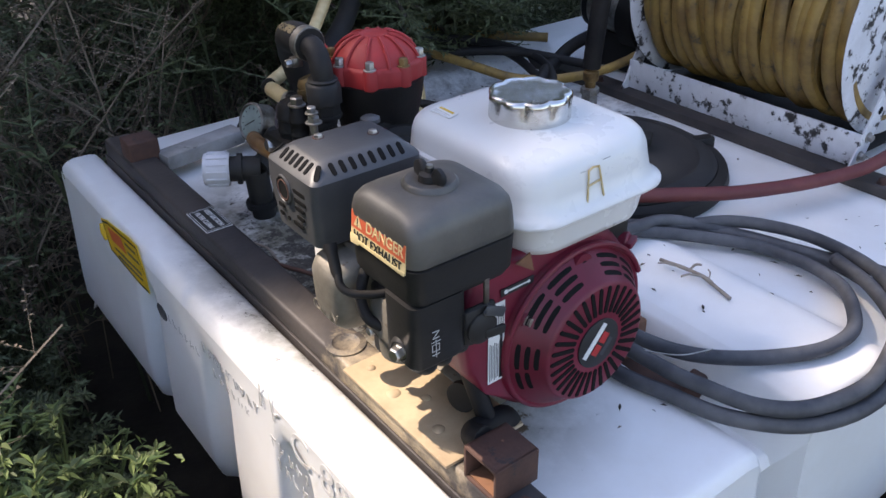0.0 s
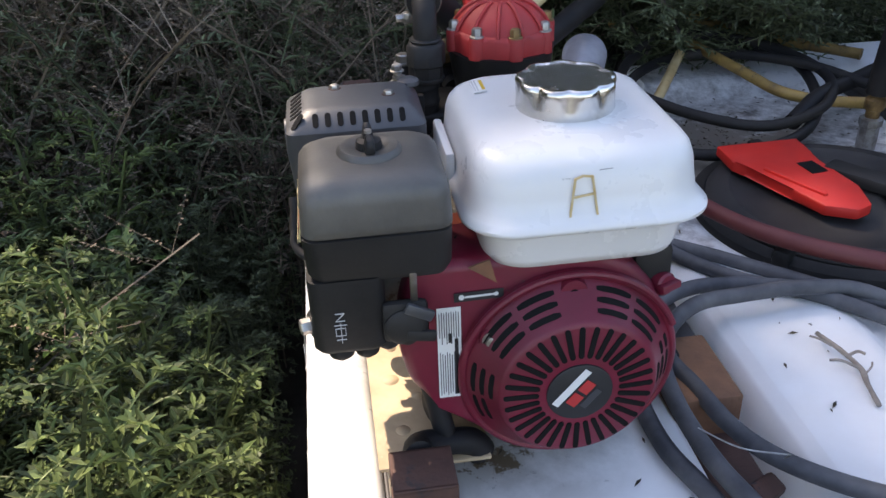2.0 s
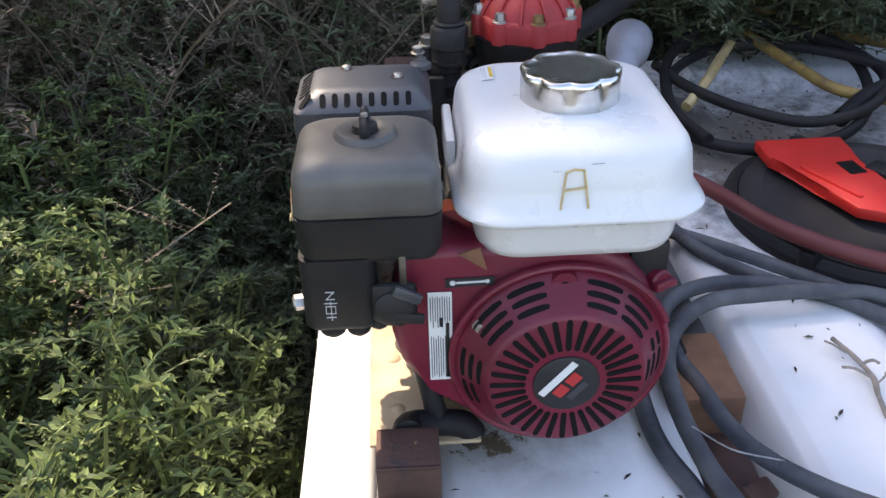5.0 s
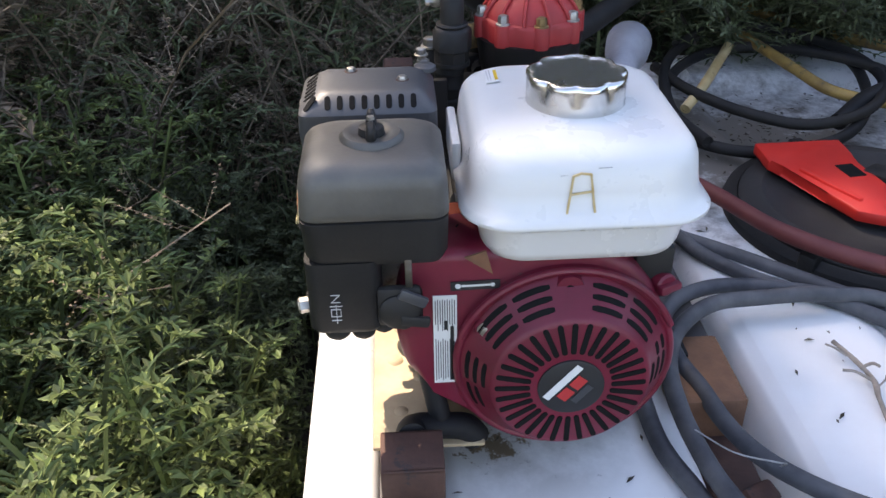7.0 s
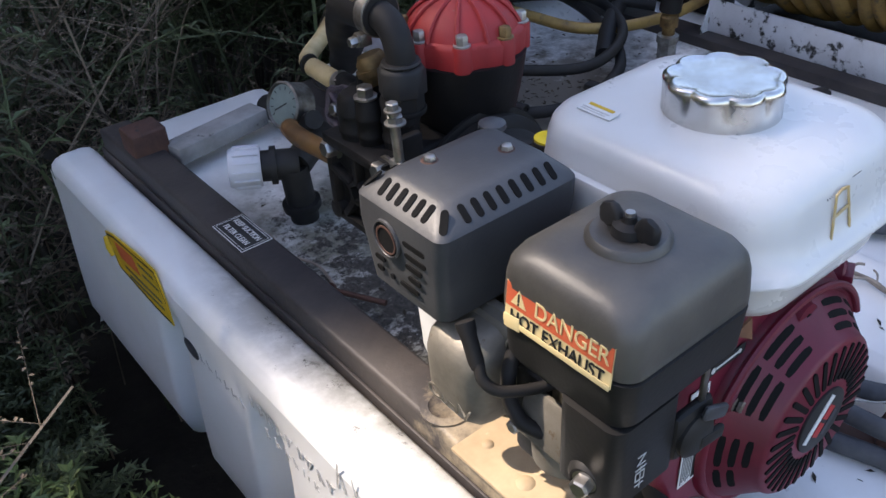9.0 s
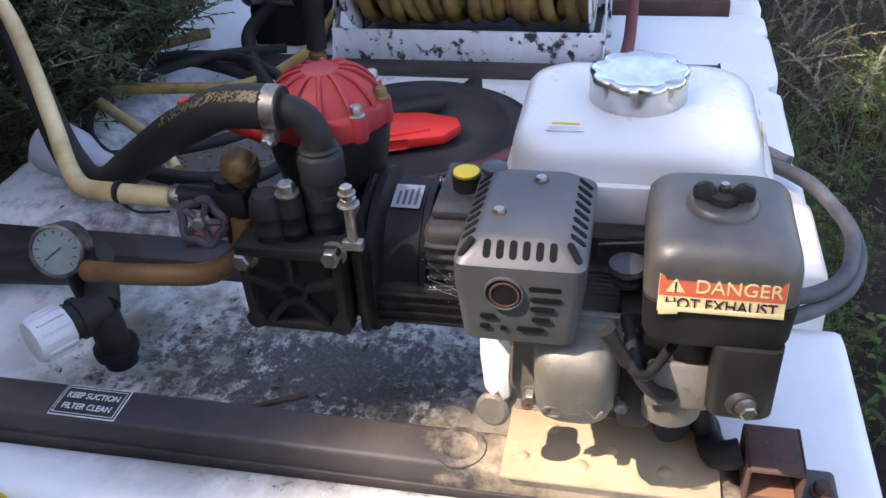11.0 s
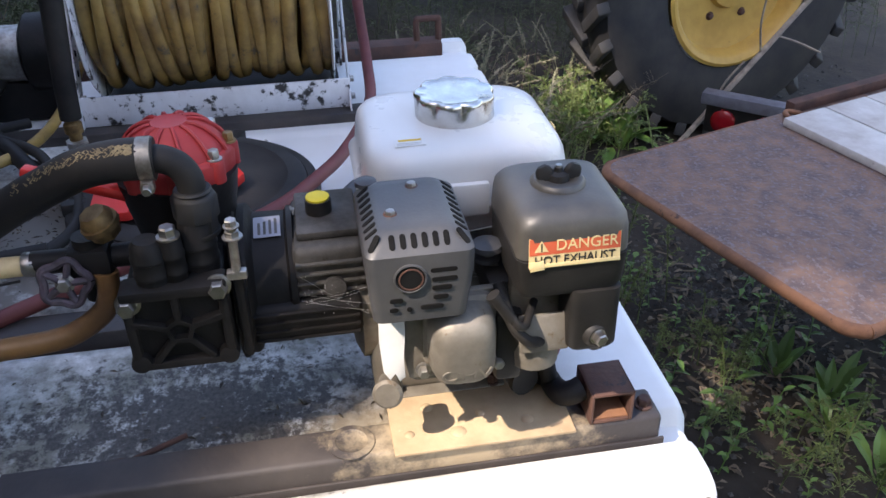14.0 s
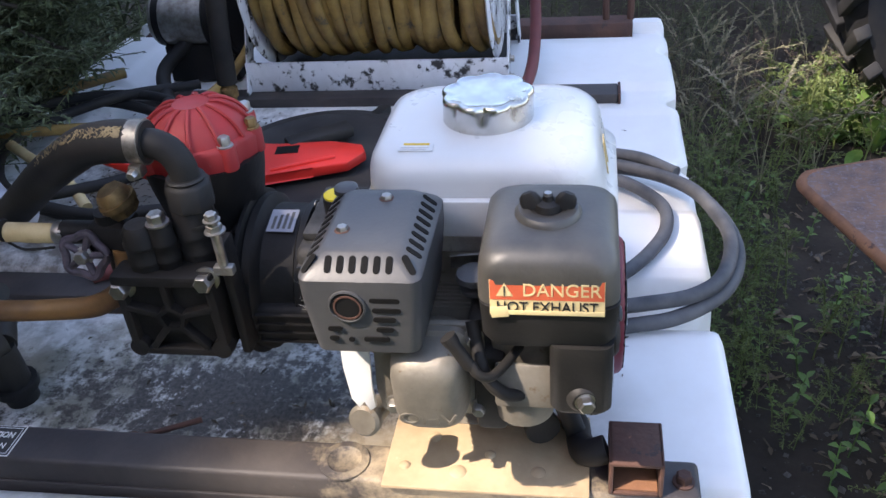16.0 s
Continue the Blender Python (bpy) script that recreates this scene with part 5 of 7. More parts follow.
for r, z, s in prof:
    ring = []
    for i in range(n):
        a = 2 * math.pi * i / n
        q = r + 0.0030 * s * math.cos(8 * a) ** 3
        ring.append(dome.verts.new((D.x + q * math.cos(a), D.y + q * math.sin(a), z)))
    rings.append(ring)
for a, b in zip(rings, rings[1:]):
    for i in range(n):
        dome.faces.new((a[i], a[(i + 1) % n], b[(i + 1) % n], b[i]))
dome.faces.new(rings[-1])
dome.faces.new(rings[0][::-1])
red = part("pump_dome", put(dome, PZ), RED_DOME, pump, "faded red ribbed pump dome", angle=45)
for k in range(12):
    a = 2 * math.pi * (k + 0.5) / 12
    pts = ((0.0575, 0.342), (0.0537, 0.3500), (0.0472, 0.3585), (0.0378, 0.3662), (0.0278, 0.3710), (0.0190, 0.3724))
    part("dome_rib", put(tube([(D.x + r * math.cos(a), D.y + r * math.sin(a), z - 0.0006) for r, z in pts], 0.0024, 6, 3), PZ), RED_DOME, red)
for k in range(8):
    a = 2 * math.pi * k / 8 + radians(5)
    part("bolt_boss", put(lathe([(0.0095, 0.317), (0.0095, 0.340), (0.0085, 0.342)], 16), PZ @ Matrix.Translation((D.x + 0.0575 * math.cos(a), D.y + 0.0575 * math.sin(a), 0))), RED_DOME, red)
    part("dome_bolt", put(bolt(0.0062, 0.0095), PZ @ Matrix.Translation((D.x + 0.0575 * math.cos(a), D.y + 0.0575 * math.sin(a), 0.3415))), ZINC if k % 3 else BRASS, red)
# front casting with its ribs
part("front_block", put(box(-0.110, -0.03, 0.362, 0.458, 0.162, 0.252, 0.006, 3), PZ), BLACK_IRON, pump)
for bb in (box(-0.120, -0.09, 0.358, 0.368, 0.158, 0.255, 0.003), box(-0.120, -0.09, 0.452, 0.462, 0.158, 0.255, 0.003), box(-0.122, -0.09, 0.358, 0.462, 0.243, 0.256, 0.004), box(-0.120, -0.09, 0.358, 0.462, 0.156, 0.166, 0.004)):
    part("block_edge", put(bb, PZ), BLACK_IRON, pump)
for k in range(5):
    a = radians(90 + 72 * k)
    p0 = Vector((-0.112, 0.410 + 0.014 * math.cos(a), 0.203 + 0.014 * math.sin(a)))
    p1 = Vector((-0.112, 0.410 + 0.050 * math.cos(a), 0.203 + 0.046 * math.sin(a)))
    d = (p1 - p0)
    part("casting_rib", put(box(-0.008, 0.004, -0.0035, 0.0035, 0, d.length, 0.0015), PZ @ Matrix.Translation(p0) @ Matrix.Rotation(-math.atan2(d.y, d.z), 4, "X")), BLACK_IRON, pump)
part("casting_hub", put(lathe([(0.017, 0), (0.0165, 0.010), (0.011, 0.010), (0.010, 0.002)], 5), PZ @ aim((-0.110, 0.410, 0.203), (-1, 0, 0)) @ Matrix.Rotation(radians(90), 4, "Z")), BLACK_IRON, pump)
for y, z in ((0.162, 0.16), (0.455, 0.165), (0.366, 0.165)):
    if y > 0.3:
        part("corner_boss", put(lathe([(0.011, 0), (0.010, 0.012), (0.006, 0.013)], 16), PZ @ aim((-0.108, y, z), (-1, 0, 0.1))), BLACK_IRON, pump)
for y, z in ((0.366, 0.247), (0.456, 0.236)):
    part("block_bolt", put(bolt(0.0095, 0.014), PZ @ aim((-0.108, y, z), (-1, 0, 0.1))), STEEL, pump, "large hexagon bolt")
for y, zt, r in ((0.428, 0.302, 0.0175), (0.406, 0.305, 0.012), (0.382, 0.312, 0.018)):
    part("valve_port", put(lathe([(r, 0.24), (r, 0.262), (r * 1.07, 0.263), (r * 1.07, 0.266), (r, 0.268), (r, 0.280), (r * 1.07, 0.281), (r * 1.07, 0.284), (r, 0.286), (r * 0.95, zt - 0.006), (r * 0.7, zt)], 22), PZ @ Matrix.Translation((-0.098 + (0.02 if r == 0.018 else 0), y, 0))), BLACK_IRON, pump)
part("port_nut", put(bolt(0.0085, 0.010), PZ @ Matrix.Translation((-0.099, 0.406, 0.303))), STEEL, pump)
part("union_nut", put(merge(lathe([(0.0195, 0.295), (0.0195, 0.308), (0.0228, 0.310), (0.0228, 0.332), (0.020, 0.336), (0.017, 0.337)], 8), lathe([(0.0175, 0.337), (0.0190, 0.339), (0.0175, 0.341)], 24), lathe([(0.0205, 0.290), (0.0212, 0.2925), (0.0205, 0.295)], 24)), PZ @ Matrix.Translation((-0.074, 0.379, 0))), BLACK_PLASTIC, pump)
part("elbow", put(tube([(-0.074, 0.379, 0.336), (-0.074, 0.380, 0.352), (-0.073, 0.388, 0.366), (-0.072, 0.402, 0.3735), (-0.071, 0.42, 0.3735)], 0.0140, 18, 5), PZ), RUBBER, pump)
part("swing_bolt", put(merge(rod((-0.108, 0.346, 0.262), (-0.112, 0.344, 0.318), 0.0048, 10), put(bolt(0.0075, 0.007), aim((-0.110, 0.3445, 0.302), (0, 0, 1))), put(bolt(0.006, 0.007), aim((-0.112, 0.344, 0.315), (0, 0, 1))), put(box(-0.005, 0.005, -0.010, 0.010, -0.005, 0.005, 0.002), Matrix.Translation((-0.108, 0.346, 0.258)))), PZ), ZINC, pump, "bright zinc clamp bolt")
part("clamp_band", put(lathe([(0.084, 0.350), (0.091, 0.353), (0.091, 0.357), (0.084, 0.360)], 48, "y"), PZ @ Matrix.Translation((0, 0, 0.181))), BLACK_IRON, pump)
part("clamp_strap", put(box(-0.106, -0.082, 0.342, 0.352, 0.15, 0.285, 0.003), PZ), BLACK_IRON, pump)

# ---- hoses, valve and gauge ----


def hose(name, points, r, mat, label, n=14, steps=8):
    base = Vector(points[0])
    h = thing(name, label, "hose", base, {"black_hose": "black hoses on the tank", "yellow_hose": "yellow hoses on the tank"}.get(name, ""))
    local = [Vector(p) - base for p in points]
    part("hose_wall", tube(local, r, n, steps, 0.03), mat, h)
    for a, b in ((local[0], local[1]), (local[-1], local[-2])):
        part("hose_end", put(lathe([(r * 0.6, 0.0006), (r * 0.6, -0.0016), (r * 1.03, -0.0016), (r * 1.03, 0.003)], 14), aim(a, b - a)), mat, h)
    return h


CLAMP_STEEL = material("dull_clamp_steel", (0.24, 0.23, 0.21), (0.10, 0.085, 0.07), 60, 0.4, 0.6, metal=0.8, bump=0.1)
suction = thing("suction_hose", "thick black rubber suction hose with worn patch and steel clamp", "hose", (-0.07, 0.41, 0.375))
SZ = Matrix.Translation((0.07, -0.41, -0.375))
RUN = [(-0.071, 0.408, 0.3745), (-0.071, 0.44, 0.3755), (-0.062, 0.475, 0.367), (-0.048, 0.505, 0.350), (-0.018, 0.562, 0.312), (0.008, 0.607, 0.278), (0.040, 0.660, 0.237), (0.07, 0.717, 0.195), (0.11, 0.779, 0.173), (0.18, 0.853, 0.172), (0.268, 0.935, 0.194), (0.345, 1.009, 0.221), (0.42, 1.08, 0.30), (0.47, 1.18, 0.26), (0.5, 1.3, 0.1)]
part("hose_wall", put(tube(RUN, 0.0203, 20, 8, 0.03), SZ), RUBBER, suction)
part("hose_clamp", put(lathe([(0.0208, -0.007), (0.0216, -0.0065), (0.0216, 0.0065), (0.0208, 0.007)], 28, "y"), SZ @ Matrix.Translation((-0.0708, 0.416, 0.3745))), CLAMP_STEEL, suction, "worn steel hose clamp")
part("clamp_screw", put(merge(box(-0.006, 0.006, -0.006, 0.006, -0.006, 0.006, 0.001), put(bolt(0.005, 0.008), aim((-0.006, 0, 0), (-1, 0, 0)))), SZ @ Matrix.Translation((-0.088, 0.416, 0.355))), STEEL, suction)
weave = []
WEAVE = material("bare_weave", (0.30, 0.23, 0.12), (0.16, 0.12, 0.07), 40, 0.8)
rng = random.Random(8)
mid = [q for q in spline([Vector(p) for p in RUN], 12) if 0.424 < q.y < 0.545]
for k in range(240):
    u = rng.random() ** 2.2 * (len(mid) - 1.01)
    i = int(u)
    way = (mid[i + 1] - mid[i]).normalized()
    a = radians(rng.uniform(116, 142))
    out = Vector((math.cos(a), 0, math.sin(a)))
    out = (out - way * out.dot(way)).normalized()
    side = out.cross(way)
    c = mid[i].lerp(mid[i + 1], u - i) + out * 0.0209
    weave.append(put(box(-0.0020, 0.0020, -0.00028, 0.00028, -0.0002, 0.0002), frame_pose(c, way + side * rng.choice((-0.7, 0.7)), side)))
part("worn_weave", put(merge(*weave), SZ), WEAVE, suction, "tan weave showing through the worn rubber")

valve = thing("shutoff_valve", "dirty brass valve with purple-grey handwheel", "valve", (-0.06, 0.52, 0.24))
VZ = Matrix.Translation((0.06, -0.52, -0.24))
part("valve_body", put(merge(rod((-0.03, 0.50, 0.20), (-0.03, 0.50, 0.275), 0.016, 14), rod((-0.03, 0.56, 0.247), (-0.03, 0.455, 0.247), 0.013, 14), box(-0.05, -0.01, 0.478, 0.522, 0.225, 0.265, 0.006)), VZ), BLACK_IRON, valve)
part("brass_bonnet", put(merge(lathe([(0.024, -0.018), (0.026, -0.008), (0.026, 0.012), (0.02, 0.02)], 8), lathe([(0.03, -0.004), (0.03, 0.004)], 14)), VZ @ aim((-0.036, 0.482, 0.290), (-0.2, 0.3, 1)) @ Matrix.Diagonal((0.68, 0.68, 0.8, 1))), BRASS, valve, "dull brass fitting")
part("red_handle", put(box(-0.010, 0.010, -0.055, 0.055, -0.006, 0.006, 0.004), VZ @ pose(0.005, 0.505, 0.318, 20, 10, 0)), RED_PLASTIC, valve, "red plastic lever")
wheel_way = Vector((-1, -0.05, 0.25)).normalized()
wc = Vector((-0.058, 0.525, 0.236))
wheel = bmesh.new()
WHEEL_PAINT = material("purple_grey_paint", (0.028, 0.022, 0.027), (0.095, 0.070, 0.086), 70, 0.5, 0.7, bump=0.15)
hw = [put(tube([(0.023 * math.cos(a) * (1 + 0.10 * math.cos(5 * a)), 0.023 * math.sin(a) * (1 + 0.10 * math.cos(5 * a)), 0) for a in np.linspace(0, 2 * math.pi, 31)], 0.0045, 8, 2), aim(wc, wheel_way))]
for k in range(5):
    a = 2 * math.pi * k / 5
    hw.append(put(rod((0.006 * math.cos(a), 0.006 * math.sin(a), 0), (0.022 * math.cos(a), 0.022 * math.sin(a), 0), 0.004, 8), aim(wc, wheel_way)))
part("handwheel", put(merge(*hw), VZ), WHEEL_PAINT, valve, "chipped purple-grey handwheel")
part("wheel_nut", put(bolt(0.0075, 0.01), VZ @ aim(wc, wheel_way)), STEEL, valve)
part("stem", put(rod(wc, (-0.03, 0.519, 0.235), 0.005, 10), VZ), BLACK_IRON, valve)
part("hose_band", put(lathe([(0.0125, -0.007), (0.0135, -0.005), (0.0135, 0.005), (0.0125, 0.007)], 20, "y"), VZ @ Matrix.Translation((-0.03, 0.562, 0.246))), STEEL, valve)

hose("tan_hose", [(-0.03, 0.545, 0.246), (-0.03, 0.58, 0.245), (-0.029, 0.615, 0.245), (-0.02, 0.65, 0.240), (0.015, 0.711, 0.222), (0.07, 0.766, 0.217), (0.134, 0.819, 0.229), (0.192, 0.868, 0.254), (0.245, 0.915, 0.288), (0.29, 0.96, 0.32), (0.34, 1.02, 0.34), (0.40, 1.10, 0.33)], 0.0112, HOSE_TAN, "stiff tan reinforced hose arching away from the valve")
tie = thing("zip_tie", "black zip tie round the tan hose", "tie", (-0.03, 0.632, 0.248))
part("tie", put(merge(lathe([(0.0118, -0.002), (0.0128, 0), (0.0118, 0.002)], 18, "y"), tube([(0.0, 0, -0.016), (-0.004, -0.02, -0.022), (-0.002, -0.055, -0.02)], 0.0015, 6, 4)), Matrix()), RUBBER, tie)
hose("amber_hose", [(-0.045, 0.486, 0.235), (-0.05, 0.488, 0.208), (-0.05, 0.502, 0.186), (-0.05, 0.54, 0.163), (-0.05, 0.59, 0.156), (-0.05, 0.65, 0.152), (-0.035, 0.70, 0.14)], 0.0125, HOSE_AMBER, "amber braided hose from pump to pressure gauge")
part_g = thing("pressure_gauge", "steel-rimmed pressure gauge with pale dial", "gauge", (-0.002, 0.757, 0.142))
gw = Vector((-0.93, -0.16, 0.36)).normalized()
part("gauge_case", put(lathe([(0.026, -0.022), (0.031, -0.02), (0.031, 0.004), (0.033, 0.006), (0.033, 0.012), (0.030, 0.014), (0.028, 0.010)], 40), aim((0, 0, 0), gw)), CLAMP_STEEL, part_g)
part("dial", put(lathe([(0.0285, 0.009), (0.0285, 0.0105)], 36), aim((0, 0, 0), gw)), GLASS_DIAL, part_g, "pale greenish dial")
gm = aim((0, 0, 0), gw)
part("needle", put(merge(put(box(-0.018, 0.008, -0.0009, 0.0009, 0.0107, 0.0112), Matrix.Rotation(radians(35), 4, "Z"))), gm), INK_BLACK, part_g)
for k in range(11):
    a = radians(-45 + 27 * k)
    part("dial_mark", put(box(0.021, 0.0255, -0.0006, 0.0006, 0.0106, 0.011), gm @ Matrix.Rotation(a, 4, "Z")), INK_BLACK, part_g)
part("gauge_stem", merge(rod((0.004, 0.0, -0.03), (0.01, 0.0, -0.075), 0.011, 14), rod((0.005, -0.055, -0.004), (0.01, -0.01, -0.03), 0.013, 14)), BLACK_PLASTIC, part_g)

filt = thing("suction_filter", "black suction filter with pale grey ribbed cap", "filter", (-0.06, 0.72, 0.085))
fz = Matrix.Translation((0.06, -0.72, -0.085))
cw = Vector((-0.82, 0.45, 0.05)).normalized()
fa = Vector((-0.075, 0.722, 0.09))
part("filter_cap", put(lathe([(0.027, 0), (0.028, 0.003), (0.028, 0.036), (0.0255, 0.042), (0.02, 0.043)], 10), fz @ aim(fa, cw)), PALE_PLASTIC, filt, "pale grey ribbed cap")
for k in range(14):
    a = 2 * math.pi * k / 14
    part("cap_rib", put(box(-0.0016, 0.0016, 0.0262, 0.0295, 0.003, 0.036, 0.0006), fz @ aim(fa, cw) @ Matrix.Rotation(a, 4, "Z")), PALE_PLASTIC, filt)
part("filter_neck", put(merge(rod(fa - cw * 0.05, fa, 0.021, 18), rod(fa - cw * 0.02, fa - cw * 0.012, 0.026, 18), rod((-0.04, 0.70, 0.085), (-0.035, 0.70, 0.0), 0.02, 16), rod((-0.037, 0.70, 0.03), (-0.036, 0.70, 0.02), 0.027, 16)), fz), BLACK_PLASTIC, filt)
part("filter_pipe", put(tube([(-0.035, 0.70, 0.085), (0.0, 0.72, 0.09), (0.05, 0.76, 0.07), (0.08, 0.86, 0.04), (0.08, 1.0, 0.03)], 0.02, 16, 5), fz), BLACK_PLASTIC, filt)
pin = thing("hitch_pin", "small rusty pin with ring on the stained deck", "pin", (-0.115, 0.465, 0.03))
part("pin", merge(rod((0.03, -0.03, 0.0), (0.0, 0.03, 0.0), 0.0035, 8), put(tube([(0.008 * math.cos(a), 0.008 * math.sin(a), 0) for a in np.linspace(0, 6.28, 17)], 0.0022, 8, 2), Matrix.Translation((-0.004, 0.04, 0)))), RUST, pin)

# the coil of black hose beside the engine
hose("black_hose", [(0.60, -0.06, 0.004), (0.57, 0.02, 0.004), (0.545, 0.09, 0.004), (0.51, 0.18, 0.002), (0.45, 0.245, 0.004), (0.36, 0.275, 0.012), (0.27, 0.287, 0.016), (0.205, 0.262, 0.02), (0.166, 0.21, 0.024), (0.165, 0.15, 0.018), (0.178, 0.10, 0.014), (0.188, 0.045, 0.012), (0.208, -0.005, 0.012), (0.245, -0.048, 0.013), (0.295, -0.083, 0.013), (0.352, -0.107, 0.012), (0.41, -0.11, 0.012), (0.455, -0.088, 0.012), (0.505, -0.04, 0.01), (0.53, 0.03, 0.004), (0.52, 0.11, 0.002), (0.47, 0.185, 0.004), (0.40, 0.25, 0.01), (0.33, 0.30, 0.008), (0.27, 0.37, 0.008), (0.24, 0.45, 0.008)], 0.0098, HOSE_GREY, "coil of weathered black rubber hose", 14, 7)
hose("black_hose", [(0.22, 0.40, 0.008), (0.155, 0.30, 0.010), (0.125, 0.20, 0.011), (0.112, 0.10, 0.011), (0.112, 0.02, 0.011), (0.128, -0.04, 0.011), (0.150, -0.11, 0.011), (0.205, -0.172, 0.011), (0.283, -0.2, 0.012), (0.37, -0.195, 0.012), (0.46, -0.16, 0.012), (0.53, -0.10, 0.006), (0.565, -0.01, 0.002), (0.555, 0.07, 0.002), (0.525, 0.16, 0.002), (0.46, 0.235, 0.016), (0.38, 0.245, 0.026), (0.29, 0.238, 0.03), (0.228, 0.225, 0.033), (0.175, 0.18, 0.034), (0.146, 0.12, 0.033), (0.138, 0.05, 0.031), (0.142, -0.02, 0.030), (0.152, -0.07, 0.030), (0.172, -0.13, 0.030), (0.215, -0.170, 0.030), (0.295, -0.190, 0.031), (0.37, -0.178, 0.031), (0.45, -0.145, 0.030), (0.52, -0.07, 0.022), (0.55, 0.0, 0.02)], 0.0100, HOSE_GREY, "coil of weathered black rubber hose", 14, 7)
hose("black_hose", [(0.235, 0.44, 0.005), (0.30, 0.385, 0.006), (0.37, 0.32, 0.006), (0.46, 0.235, 0.006), (0.53, 0.17, 0.018), (0.565, 0.08, 0.026), (0.57, 0.0, 0.026), (0.54, -0.075, 0.032), (0.49, -0.13, 0.032)], 0.0098, HOSE_GREY, "weathered black rubber hose beside the lid", 14, 7)
wire = thing("tie_wire", "thin bent tie wire holding a rusty clamp to the hose", "wire", (0.2, -0.03, 0.02))
part("wire", tube([(-0.06, 0.04, 0.02), (-0.03, 0.01, 0.017), (0.005, -0.005, 0.017), (0.018, -0.002, 0.01), (0.015, 0.008, -0.005)], 0.0009, 6, 6), ZINC, wire)
part("clamp", put(box(-0.02, 0.02, -0.012, 0.012, -0.03, 0.0, 0.005), pose(0.005, 0.0, -0.03, 20, 10, 30)), RUST, wire)

hose("red_hose", [(0.20, 0.72, 0.02), (0.25, 0.62, 0.03), (0.31, 0.49, 0.042), (0.36, 0.38, 0.044), (0.42, 0.31, 0.044), (0.50, 0.255, 0.042), (0.60, 0.205, 0.034), (0.74, 0.155, 0.03), (0.86, 0.125, 0.035), (0.97, 0.118, 0.06), (1.06, 0.12, 0.13), (1.10, 0.13, 0.25), (1.08, 0.14, 0.4)], 0.0120, HOSE_RED, "dull red rubber hose running from lid to reel")

# spray gun on the lid
gun = thing("spray_gun", "bright red plastic spray gun handle lying on the lid", "spray gun", (0.5, 0.5, 0.03))
ol = [(-0.075, 0.125), (0.065, 0.128), (0.063, 0.075), (0.052, 0.04), (0.07, -0.05), (0.055, -0.11), (0.028, -0.122), (-0.012, -0.10), (-0.03, -0.045), (-0.058, 0.045), (-0.076, 0.06)]
g = bmesh.new()
lo = [g.verts.new((x, y, 0.004)) for x, y in ol]
hi = [g.verts.new((x, y, 0.022)) for x, y in ol]
for i in range(len(ol)):
    g.faces.new((lo[i], lo[(i + 1) % len(ol)], hi[(i + 1) % len(ol)], hi[i]))
g.faces.new(lo[::-1])
g.faces.new(hi)
bmesh.ops.bevel(g, geom=g.edges[:], offset=0.004, segments=2, profile=0.5, affect="EDGES")
part("gun_body", g, RED_PLASTIC, gun)
part("gun_window", put(box(-0.014, 0.014, -0.02, 0.02, 0.0222, 0.0228), pose(0.033, 0.018, 0, 0, 0, 8)), HOLE, gun)
part("gun_ridge", put(box(-0.004, 0.004, -0.06, 0.05, 0.0, 0.026, 0.002), pose(-0.02, -0.02, 0, 0, 0, 25)), RED_PLASTIC, gun)
part("gun_lever", put(box(-0.02, 0.02, -0.06, 0.06, 0, 0.02, 0.005), pose(0.1, -0.02, 0.004, 0, 0, 35)), BLACK_PLASTIC, gun)

# far clutter: cup, hoses
cup = thing("funnel_cup", "pale grey plastic funnel cup lying on the tank", "cup", (0.28, 0.93, 0.085))
part("cup", put(lathe([(0.020, 0), (0.024, 0.002), (0.026, 0.06), (0.030, 0.072), (0.040, 0.10), (0.043, 0.145), (0.042, 0.150), (0.038, 0.146)], 30), aim((-0.025, -0.095, 0.0), (0.30, 0.88, 0.12))), GREY_PLASTIC, cup)
FH = 0.035
hose("black_hose", [(0.37, 0.68, 0.03), (0.345, 0.80, FH), (0.37, 0.95, FH + 0.02), (0.44, 1.06, FH + 0.03), (0.56, 1.14, FH + 0.04), (0.68, 1.08, FH + 0.03), (0.74, 0.97, FH + 0.02), (0.71, 0.82, FH), (0.62, 0.70, FH - 0.01), (0.50, 0.655, 0.02), (0.40, 0.67, 0.02), (0.35, 0.75, 0.02), (0.36, 0.90, 0.04), (0.45, 1.02, 0.05), (0.58, 1.05, 0.06), (0.72, 0.93, 0.07), (0.83, 0.80, 0.05)], 0.0100, RUBBER, "coil of black hose lying on the far deck")
hose("black_hose", [(0.36, 0.98, 0.05), (0.39, 0.86, 0.05), (0.46, 0.76, 0.045), (0.56, 0.71, 0.04), (0.68, 0.75, 0.05), (0.75, 0.86, 0.06), (0.73, 0.99, 0.07), (0.64, 1.09, 0.08), (0.52, 1.11, 0.08), (0.42, 1.05, 0.07)], 0.0098, RUBBER, "loop of black hose lying on the far deck")
hose("yellow_hose", [(0.50, 1.4, 0.03), (0.56, 1.2, 0.06), (0.585, 1.03, 0.065), (0.61, 0.92, 0.06), (0.645, 0.83, 0.05), (0.72, 0.78, 0.045), (0.82, 0.755, 0.045), (0.92, 0.74, 0.06), (1.0, 0.72, 0.1)], 0.0105, HOSE_YELLOW, "dirty yellow hose trailing across the deck")
hose("pale_hose", [(0.375, 0.82, 0.03), (0.42, 0.87, 0.05), (0.47, 0.95, 0.06), (0.52, 1.03, 0.07)], 0.0095, HOSE_TAN, "short pale hose end")
